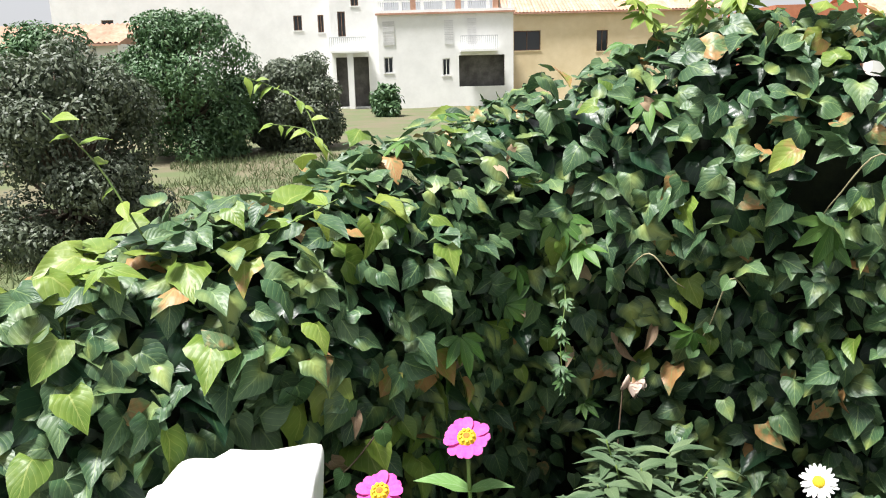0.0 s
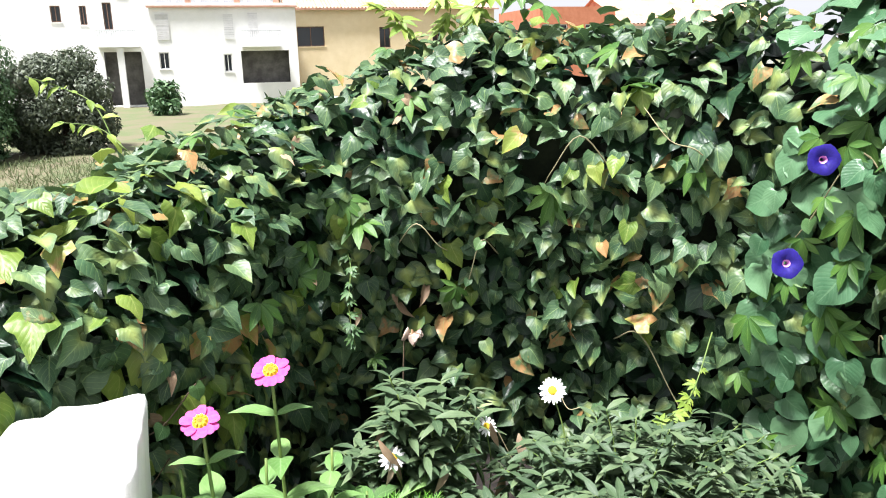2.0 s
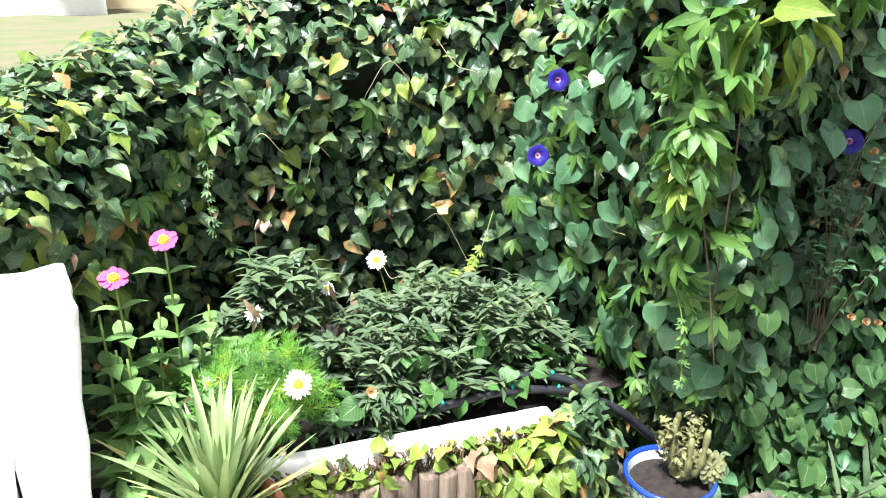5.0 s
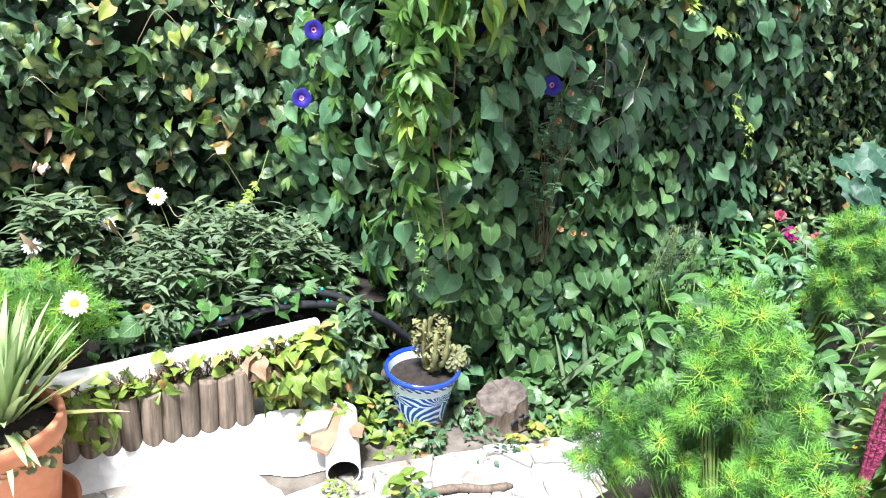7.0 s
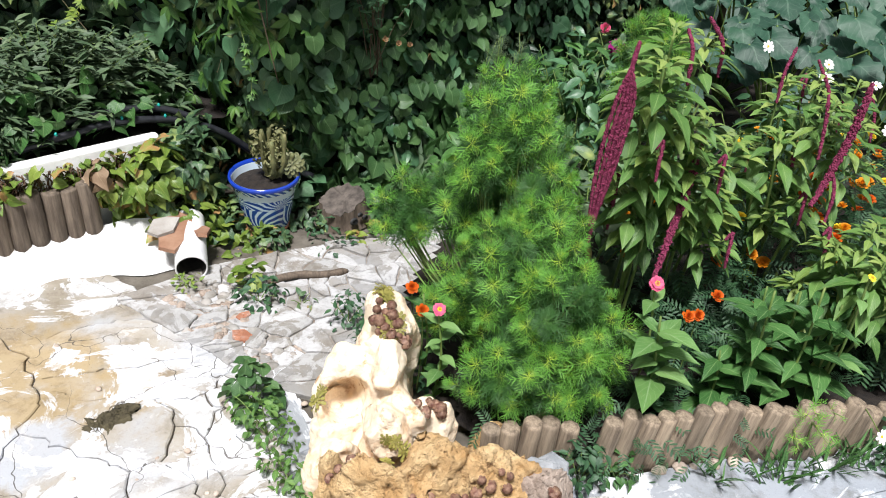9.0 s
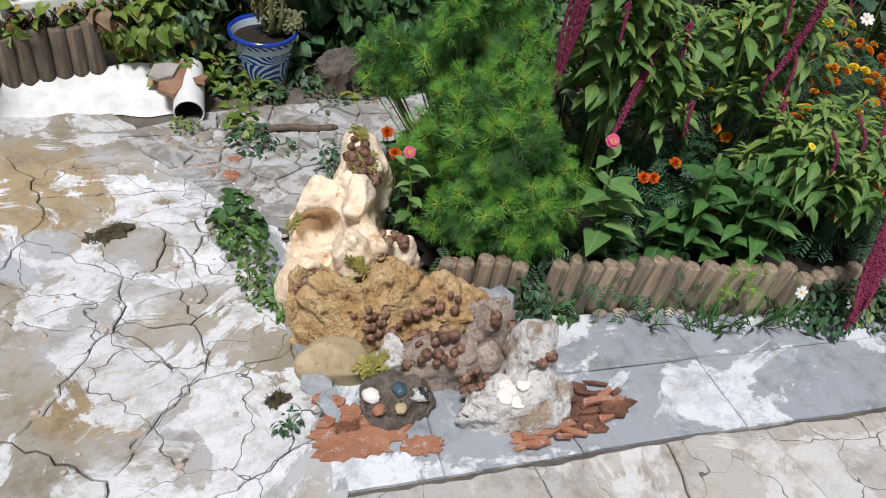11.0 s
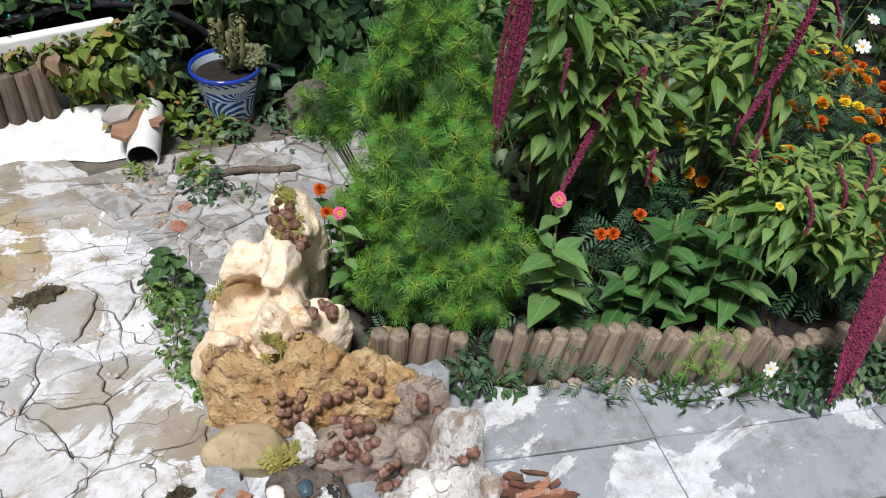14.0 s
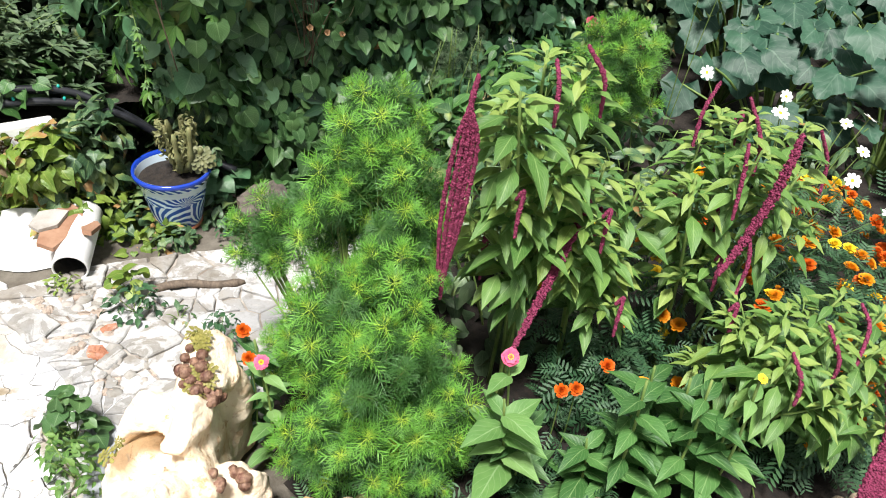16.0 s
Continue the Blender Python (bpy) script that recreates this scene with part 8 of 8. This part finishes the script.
# ---- weeds and moss on the paving ----
def weed(at, r, h, n, mat, kinds, size, label, seed, category="weed"):
    ob = thing("weed", (at[0], at[1], G(*at)), label, category, "weeds")
    cloud_leaves(ob, "leaves", kinds, mat, (at[0], at[1], G(*at) + h * .3), (r[0], r[1], h * .8), n, size, .8, .5, .2, .1, seed)
    for i in range(5):
        a = i * 1.3 + seed
        stem(ob, [(at[0], at[1], G(*at)), (at[0] + r[0] * .5 * math.cos(a), at[1] + r[1] * .5 * math.sin(a), G(*at) + h * .5), (at[0] + r[0] * .8 * math.cos(a), at[1] + r[1] * .8 * math.sin(a), G(*at) + h * .6)], .002, .001)
    return ob


weed((.96, .07), (.09, .10), .10, 130, M_MARIGOLD_LEAF, BROAD, .032, "dark green weed growing out of the paving", 1)
weed((.99, .15), (.06, .06), .11, 20, M_IVY_YOUNG, HEART, .045, "light green weed growing out of the paving", 2)
weed((.55, -.48), (.055, .15), .13, 190, M_AMARANTH, BROAD, .027, "small-leaved green weed along the foot of the rockery", 3)
weed((.60, -.36), (.06, .07), .15, 60, M_BIND, HEART, .040, "heart-leaved green weed beside the rockery", 4)
weed((.47, -.68), (.045, .13), .10, 170, M_AMARANTH, BROAD, .025, "small-leaved green weed along the foot of the rockery", 5)
weed((.235, -1.07), (.03, .025), .05, 36, M_MARIGOLD_LEAF, BROAD, .022, "small weed in a crack of the paving", 6)
weed((.965, -1.20), (.06, .06), .16, 130, M_MARIGOLD_LEAF, BROAD, .028, "dark green weed before the log edging", 7)
weed((1.05, -1.26), (.05, .05), .08, 60, M_ZINNIA, BROAD, .028, "green weed before the log edging", 8)
weed((1.0, -.45), (.05, .10), .12, 110, M_MARIGOLD_LEAF, BROAD, .028, "dark green weed between the paving and the flower bed", 11)
weed((1.08, -.25), (.07, .08), .12, 110, M_MARIGOLD_LEAF, BROAD, .028, "dark green weed between the paving and the flower bed", 12)
weed((.94, -.60), (.04, .10), .12, 90, M_MARIGOLD_LEAF, BROAD, .028, "dark green weed between the rocks and the flower bed", 13)
weed((.84, .30), (.05, .05), .06, 50, M_IVY_YOUNG, BROAD, .022, "yellow-green weed under the drain pipe", 9)
weed((1.05, -.05), (.05, .04), .05, 24, M_IVY, BROAD, .03, "green weed between the paving stones", 10)
for i, (x, y) in enumerate(((1.33, -1.56), (1.44, -1.66), (1.56, -1.73), (1.24, -1.46), (1.68, -1.80), (1.36, -1.60), (1.50, -1.70))):
    g = thing("grass_tuft", (x, y, G(x, y)), "tuft of green grass along the log edging", "grass", "grass tufts")
    for k in range(20):
        a = R.uniform(0, 6.28)
        leaf_ob(g, LONG, M_ZINNIA, (x + R.uniform(-.05, .05), y + R.uniform(-.03, .03), G(x, y)), (math.cos(a), math.sin(a), .6), (math.cos(a), math.sin(a), R.uniform(.2, 1.2)), R.uniform(.06, .13), "grass_blade")
for i, (x, y) in enumerate(((1.66, -1.81), (1.78, -1.88), (1.90, -1.95), (2.02, -2.03), (2.14, -2.11), (1.86, -2.0), (1.98, -2.08))):
    weed((x, y), (.13, .09), .11, 240, M_IVY if i % 2 else M_MARIGOLD_LEAF, BROAD, .033, "low green groundcover in front of the log edging", 60 + i, "groundcover")
for i, (x, y, n) in enumerate(((2.3, -2.22, 200), (2.55, -2.4, 200), (2.85, -2.6, 200), (3.2, -2.85, 200))):
    weed((x, y), (.18, .12), .08, n, M_IVY, BROAD, .03, "low green groundcover in front of the log edging", 40 + i, "groundcover")

M_MOSS = plain_mat("dry_moss", (0.06, 0.05, 0.03), (0.13, 0.11, 0.06), 60, .95, relief=1.0, relief_scale=120, vary=.2)


def moss(x, y, sx, sy, rz, seed):
    ob = thing("moss_patch", (x, y, G(x, y)), "flat patch of dry brown-green moss on the paving", "moss", "moss patches")
    for k in range(9):
        u, w = R.gauss(0, .42) * sx, R.gauss(0, .4) * sy
        c, d = math.cos(radians(rz)), math.sin(radians(rz))
        part("cushion", rock_mesh("cushion", sx * R.uniform(.2, .42), sy * R.uniform(.3, .6), .007, M_MOSS, seed * 10 + k, .5, .4, 3, .1), ob, at=pose(u * c - w * d, u * d + w * c, 0, 0, 0, R.uniform(0, 180)))
    P = np.array([(x + sx * .8 * R.uniform(-1, 1) * .8, y + sy * R.uniform(-1, 1) * .8, G(x, y) + .006) for _ in range(420)])
    stuff(ob, "threads", [blade([(0, .05, 0), (.5, .04, 0), (1, .002, 0)], 0, -.2, (-1, 1))], M_MOSS, P, rng.normal(0, 1, (420, 3)), rng.normal(0, 1, (420, 3)) + [0, 0, .5], rng.uniform(.008, .02, 420))


moss(.305, -.13, .085, .03, -15, 1)
moss(.265, -.985, .035, .02, -30, 2)
for i in range(70):
    x, y = R.uniform(-.4, 1.0), R.uniform(-1.3, .4)
    s = R.uniform(.004, .012)
    single("pebble", PEBBLES[i % 3], pose(x, y, G(x, y), 0, 0, i * 37) @ Matrix.Scale(s, 4), "tiny stone lying on the paving", "pebble", "grit on the paving")
M_SLAB_BIT = plain_mat("grey_stone_chip", (0.22, 0.20, 0.17), (0.40, 0.39, 0.37), 20, .9, relief=.6, vary=.2)
RUBBLE = [rock_mesh("rubble_stone", 1, .8, .5, (M_STONE_PALE, M_GREY_STONE, M_SLAB_BIT)[i % 3], 60 + i, .3, .08, 2) for i in range(6)]
for i in range(150):
    x, y = .80 + R.uniform(-.12, .12), .08 + R.uniform(-.34, .22)
    s = R.uniform(.006, .026)
    single("rubble_stone", RUBBLE[i % 6], pose(x, y, G(x, y) - .002, 0, 0, i * 37) @ Matrix.Scale(s, 4), "small pale stone in the gutter below the drain", "stone", "rubble in the gutter")
v, f = tube(smooth_line([(1.05, .13, .02), (1.14, .10, .025), (1.24, .03, .015), (1.32, .0, .01)], 5), [.016] * 15 + [.010], 8)
single("driftwood", mesh_of("driftwood", [Vector(p) + Vector((0, 0, G(p[0], p[1]))) + noise.noise_vector(Vector(p) * 30) * .005 for p in v], f, M_STUMP_SIDE), Matrix(), "weathered piece of branch lying on the paving", "wood")
v, f = tube([(.93, -1.0, .115), (1.05, -1.02, .13), (1.2, -1.06, .125)], [.008, .012, .008], 7)
single("dry_stick", mesh_of("dry_stick", v, f, M_DRY), Matrix(), "dry split stick lying behind the log edging", "stick")

# ---- paving ----
def concrete(name, base, tan, pale, grey, whites, wscale=4.0, vary=(.74, 1.08), cracks=True, stains=()):
    """Old concrete: ochre and grey stains, hard-edged lime patches, grit, hairline cracks; stains: (place, reach, colour)."""
    m, nt, b = material(name)
    pos = node(nt, "ShaderNodeNewGeometry").outputs["Position"]
    col = ramp(nt, noise_tex(nt, 2.3, 7, .62, pos, .8), [(.36, base), (.48, tan), (.62, grey)])
    rag = noise_tex(nt, 6.0, 8, .68, pos, .5)
    for at, reach, tint in stains:
        far_ = node(nt, "ShaderNodeVectorMath", ins={0: pos, 1: (*at, 0)})
        far_.operation = 'DISTANCE'
        inn = math_node(nt, 'SUBTRACT', 1.0, math_node(nt, 'DIVIDE', far_.outputs["Value"], reach))
        mask = ramp(nt, math_node(nt, 'ADD', math_node(nt, 'MULTIPLY', inn, .7), rag), [(.55, (0, 0, 0)), (.72, (1, 1, 1))])
        col = mix_col(nt, math_node(nt, 'MULTIPLY', mask, .8), col, tint)
    lime = ramp(nt, noise_tex(nt, wscale, 10, .66, pos, .9), [(whites, (0, 0, 0)), (whites + .022, (1, 1, 1))])
    worn = ramp(nt, noise_tex(nt, wscale * 5, 7, .75, pos), [(.36, (.35, .35, .35)), (.50, (1, 1, 1))])
    col = mix_col(nt, math_node(nt, 'MULTIPLY', lime, worn), col, pale)
    chips = ramp(nt, noise_tex(nt, wscale * 3.7, 8, .72, pos, .6), [(.60, (0, 0, 0)), (.63, (1, 1, 1))])
    col = mix_col(nt, math_node(nt, 'MULTIPLY', chips, .6), col, mix_col(nt, .5, tan, pale))
    wash = ramp(nt, noise_tex(nt, 5.0, 7, .7, pos, .6), [(.48, (0, 0, 0)), (.70, (1, 1, 1))])
    col = mix_col(nt, math_node(nt, 'MULTIPLY', wash, .45), col, grey)
    grime = ramp(nt, noise_tex(nt, 9.0, 8, .75, pos), [(.34, (.58, .54, .48)), (.50, (1, 1, 1))])
    col = mix_col(nt, .8, col, grime, 'MULTIPLY')
    grit = ramp(nt, noise_tex(nt, 130, 4, .7, pos), [(.26, (.66, .63, .60)), (.42, (1, 1, 1))])
    col = mix_col(nt, .8, col, grit, 'MULTIPLY')
    height = math_node(nt, 'ADD', noise_tex(nt, 60, 6, .75, pos), math_node(nt, 'MULTIPLY', lime, .4))
    if cracks:
        warp = node(nt, "ShaderNodeTexNoise", ins={"Vector": pos, "Scale": 5.0, "Detail": 3, "Roughness": .55})
        push = node(nt, "ShaderNodeVectorMath", ins={0: warp.outputs[1], 3: .22})
        push.operation = 'SCALE'
        shifted = node(nt, "ShaderNodeVectorMath", ins={0: pos, 1: push.outputs[0]})
        vor = node(nt, "ShaderNodeTexVoronoi", ins={"Vector": shifted.outputs[0], "Scale": 4.2})
        vor.feature = 'DISTANCE_TO_EDGE'
        some = ramp(nt, noise_tex(nt, 2.6, 3, .5, pos), [(.42, (0, 0, 0)), (.58, (1, 1, 1))])
        hair = math_node(nt, 'LESS_THAN', vor.outputs[0], math_node(nt, 'MULTIPLY', some, .006))
        col = mix_col(nt, math_node(nt, 'MULTIPLY', hair, .85), col, (.07, .06, .05))
        height = math_node(nt, 'SUBTRACT', height, math_node(nt, 'MULTIPLY', hair, 2.0))
    lo, hi = vary
    col = mix_col(nt, 1.0, col, ramp(nt, node(nt, "ShaderNodeObjectInfo").outputs["Random"], [(0, (lo, lo * .99, lo * .97)), (1, (hi, hi, hi * 1.01))]), 'MULTIPLY')
    nt.links.new(col, b.inputs["Base Color"])
    b.inputs["Roughness"].default_value = .8
    bump(nt, b, height, .5, .006)
    return m


LIME = (0.76, 0.775, 0.80)
OCHRE = (0.36, 0.27, 0.14)
BLUISH = (0.44, 0.475, 0.53)
M_SLAB = concrete("cracked_concrete", (0.28, 0.245, 0.185), (0.375, 0.34, 0.285), (0.70, 0.715, 0.74), (0.42, 0.428, 0.44), .498, 3.4, (.84, 1.08),
                  stains=(((-.12, -.97), .20, LIME), ((.0, -.78), .14, LIME), ((.10, -1.05), .12, LIME), ((.16, -.74), .10, LIME), ((.22, -.50), .10, LIME), ((.02, -.55), .13, LIME), ((.15, .22), .40, OCHRE), ((.42, -.02), .16, OCHRE), ((-.05, -.75), .2, OCHRE), ((.08, -.08), .16, BLUISH), ((-.35, .1), .25, BLUISH), ((-.45, -.6), .3, BLUISH)))
M_SLAB_WARM = concrete("warm_concrete", (0.36, 0.335, 0.295), (0.45, 0.425, 0.385), (0.58, 0.575, 0.56), (0.40, 0.40, 0.405), .53, 3.0, (.92, 1.06))
M_STRIP = concrete("grey_painted_concrete", (0.265, 0.29, 0.32), (0.30, 0.325, 0.36), (0.64, 0.665, 0.70), (0.29, 0.31, 0.335), .52, 2.2, (.96, 1.05), False)
M_CRAZY = concrete("white_crazy_stone", (0.21, 0.185, 0.155), (0.29, 0.27, 0.24), (0.48, 0.48, 0.48), (0.31, 0.31, 0.31), .50, 6.0, (.8, 1.1), False)


M_MORTAR = plain_mat("pale_mortar", (0.15, 0.12, 0.095), (0.38, 0.35, 0.31), 14, .95, relief=.8, relief_scale=50, vary=0)


def clip(poly, px, py, nx, ny):
    """The part of a polygon on the inner side of a line."""
    out = []
    for (x0, y0), (x1, y1) in zip(poly, poly[1:] + poly[:1]):
        a, b_ = (x0 - px) * nx + (y0 - py) * ny, (x1 - px) * nx + (y1 - py) * ny
        if a <= 0:
            out.append((x0, y0))
        if a * b_ < 0:
            t = a / (a - b_)
            out.append((x0 + (x1 - x0) * t, y0 + (y1 - y0) * t))
    return out


def cells(outline, seeds):
    res = []
    for i, (sx, sy) in enumerate(seeds):
        poly = list(outline)
        for j, (tx, ty) in enumerate(seeds):
            if i != j and poly:
                poly = clip(poly, (sx + tx) / 2, (sy + ty) / 2, tx - sx, ty - sy)
        if len(poly) > 2:
            res.append(poly)
    return res


def slab_mesh(name, poly, mat, joint, thick, lift, wob, step=.022):
    """One piece of paving: an uneven outline, a worn edge and a little thickness."""
    cx = sum(p[0] for p in poly) / len(poly)
    cy = sum(p[1] for p in poly) / len(poly)
    ring = []
    for (x0, y0), (x1, y1) in zip(poly, poly[1:] + poly[:1]):
        n = max(1, int(math.hypot(x1 - x0, y1 - y0) / step))
        for i in range(n):
            x, y = x0 + (x1 - x0) * i / n, y0 + (y1 - y0) * i / n
            w = noise.noise_vector(Vector((x * 7, y * 7, 0))) * wob * .55 + noise.noise_vector(Vector((x * 22, y * 22, 4))) * wob * .32 + noise.noise_vector(Vector((x * 70, y * 70, 9))) * wob * .12
            ring.append((x + w.x, y + w.y))
    rings = []
    for inset, dz in ((joint, -thick), (joint, -.004), (joint + .004, 0.0)):
        r = []
        for x, y in ring:
            d = math.hypot(x - cx, y - cy) + 1e-6
            k = max(0, 1 - inset / d)
            X, Y = cx + (x - cx) * k, cy + (y - cy) * k
            r.append((X - cx, Y - cy, ground_z(X, Y) - ground_z(cx, cy) + dz + lift))
        rings.append(r)
    n = len(ring)
    vs = [p for r in rings for p in r]
    fs = [(k * n + i, k * n + (i + 1) % n, (k + 1) * n + (i + 1) % n, (k + 1) * n + i) for k in range(2) for i in range(n)]
    fs.append(tuple(2 * n + i for i in range(n)))
    return mesh_of(name, vs, fs, mat, False), pose(cx, cy, ground_z(cx, cy))


def pave(parent, outline, seeds, mat, name, joint, lift, wob, keep=None, vary=.003, thick=.03):
    for poly in cells(outline, seeds):
        cx = sum(p[0] for p in poly) / len(poly)
        cy = sum(p[1] for p in poly) / len(poly)
        if keep and not keep(cx, cy):
            continue
        me, at = slab_mesh(name, poly, mat, joint * R.uniform(.3, 1.9), thick, lift + R.uniform(-vary, vary), wob)
        part(name, me, parent, at=at)


pavement = bpy.data.objects["pavement"]
qs = random.Random(21)
seeds = [(qs.uniform(-.5, .85), qs.uniform(-1.5, .55)) for _ in range(22)] + [(.16 + qs.gauss(0, .10) + .35 * t, -.66 + qs.gauss(0, .05) + .30 * t) for t in [qs.random() for _ in range(14)]] + [(.55, -.55), (.6, -.3), (.66, -.42), (.52, -.38), (.45, -.3), (.58, -.12), (.68, .05), (.40, -.55)]
seeds += [(qs.uniform(-2.4, -.5), qs.uniform(-3.4, .8)) for _ in range(16)]
pave(pavement, [(-2.5, -3.6), (-.8, -3.6), (-.25, -1.38), (.18, -1.32), (.36, -1.04), (.72, -.42), (.78, .0), (.72, .30), (.66, .75), (-.1, .92), (-2.5, .92)], seeds, M_SLAB, "slab", .0021, .0, .075)
# the band of painted concrete that turns the corner at the rockery
pave(pavement, [(.19, -1.27), (.75, -1.625), (1.5, -2.12), (3.6, -3.5), (3.9, -3.1), (1.75, -1.74), (1.05, -1.27), (.9, -1.06), (.62, -.58), (.80, -.25), (.72, -.2), (.50, -.62), (.33, -1.08)],
     [(.34, -1.25), (.56, -1.40), (.56, -.8), (.66, -.42), (.78, -1.1)] + [(.97 - .11 * j + .834 * k, -1.355 - .167 * j - .552 * k) for k in (.05, .62, 1.3, 2.0, 2.8) for j in (0, 1)], M_STRIP, "strip_slab", .0015, .003, .006)
# warm slabs in front of it
pave(pavement, [(-.25, -1.36), (.13, -1.315), (.185, -1.28), (.75, -1.635), (1.5, -2.13), (3.6, -3.51), (3.3, -3.6), (-.8, -3.6)],
     [(.0, -1.7), (.35, -1.6), (.62, -1.75), (.85, -1.95), (1.15, -2.1), (1.45, -2.4), (.4, -2.2), (1.9, -2.6), (.9, -2.7), (2.6, -3.2), (-.2, -2.6), (.3, -3.2), (1.6, -3.3)], M_SLAB_WARM, "warm_slab", .0020, .0, .02)
# crazy paving of pale stones beside the drain
MORTAR = [(.70, -.30), (.64, .38), (1.0, .34), (1.5, .18), (1.95, -.02), (1.55, -.32), (1.2, -.45), (.98, -.62), (.80, -.62)]
gx, gy = np.arange(.6, 2.0, .03), np.arange(-.6, .4, .03)
vs_, fs_ = [(x, y, ground_z(x, y) + .001 + .004 * noise.noise(Vector((x * 18, y * 18, 0)))) for y in gy for x in gx], []
for j in range(len(gy) - 1):
    for i in range(len(gx) - 1):
        if inside(gx[i] + .015, gy[j] + .015, MORTAR):
            k = j * len(gx) + i
            fs_.append((k, k + 1, k + len(gx) + 1, k + len(gx)))
single("mortar_bed", mesh_of("mortar_bed", vs_, fs_, M_MORTAR), Matrix(), "pale mortar between the paving stones", "mortar", kind="structure")
cs = [(qs.uniform(.70, 1.9), qs.uniform(-.64, .34)) for _ in range(145)]
pave(pavement, [(.68, -.30), (.62, .40), (1.0, .36), (1.5, .20), (2.0, -.02), (1.58, -.32), (1.22, -.46), (.98, -.62), (.78, -.62)], cs, M_CRAZY, "stone", .0035, .010, .025, None, .006)


# patches where the grey paint has flaked off the red tile
def flaked(x, y, sx, sy, rz, seed, mat):
    q = random.Random(seed)
    n = 46
    ring = []
    for i in range(n):
        a = 6.283 * i / n
        r = 1 + .45 * noise.noise(Vector((math.cos(a) * 2.2, math.sin(a) * 2.2, seed))) + .3 * noise.noise(Vector((math.cos(a) * 7, math.sin(a) * 7, seed)))
        u, w = sx * r * math.cos(a), sy * r * math.sin(a)
        c, d = math.cos(radians(rz)), math.sin(radians(rz))
        X, Y = x + u * c - w * d, y + u * d + w * c
        ring.append((X, Y, ground_z(X, Y)))
    vs = [(px, py, pz + .004) for px, py, pz in ring] + [(x + (px - x) * .97, y + (py - y) * .97, ground_z(x + (px - x) * .97, y + (py - y) * .97) + .0085) for px, py, pz in ring]
    fs = [(i, (i + 1) % n, n + (i + 1) % n, n + i) for i in range(n)] + [tuple(n + i for i in range(n))]
    part("flaked_patch", mesh_of("flaked_patch", vs, fs, mat, False), pavement, "worn terracotta where the grey paint has flaked off")


M_FLAKED = stone_mat("flaked_terracotta", (0.30, 0.125, 0.065), (0.42, 0.20, 0.115), (0.45, 0.42, 0.40), 16, .5, 34, .35, .65, .9, .2)
flaked(.325, -1.20, .11, .055, -33, 3, M_FLAKED)
flaked(.345, -1.14, .05, .035, 20, 8, M_FLAKED)
flaked(.42, -1.315, .05, .028, -33, 4, M_FLAKED)
flaked(.62, -1.475, .05, .03, -33, 5, M_FLAKED)
flaked(.76, -1.50, .15, .065, -33, 6, M_BRICK_DARK)
for i in range(14):
    t = R.random()
    x, y = 1.06 + .30 * t + R.uniform(-.01, .01), -1.275 - .235 * t + R.uniform(-.01, .01)
    single("mortar_lump", PEBBLES[i % 3], pose(x, y, G(x, y) + .004, 0, 0, i * 50) @ Matrix.Scale(R.uniform(.012, .022), 4), "white lump of mortar at the foot of the logs", "mortar", "mortar lumps")
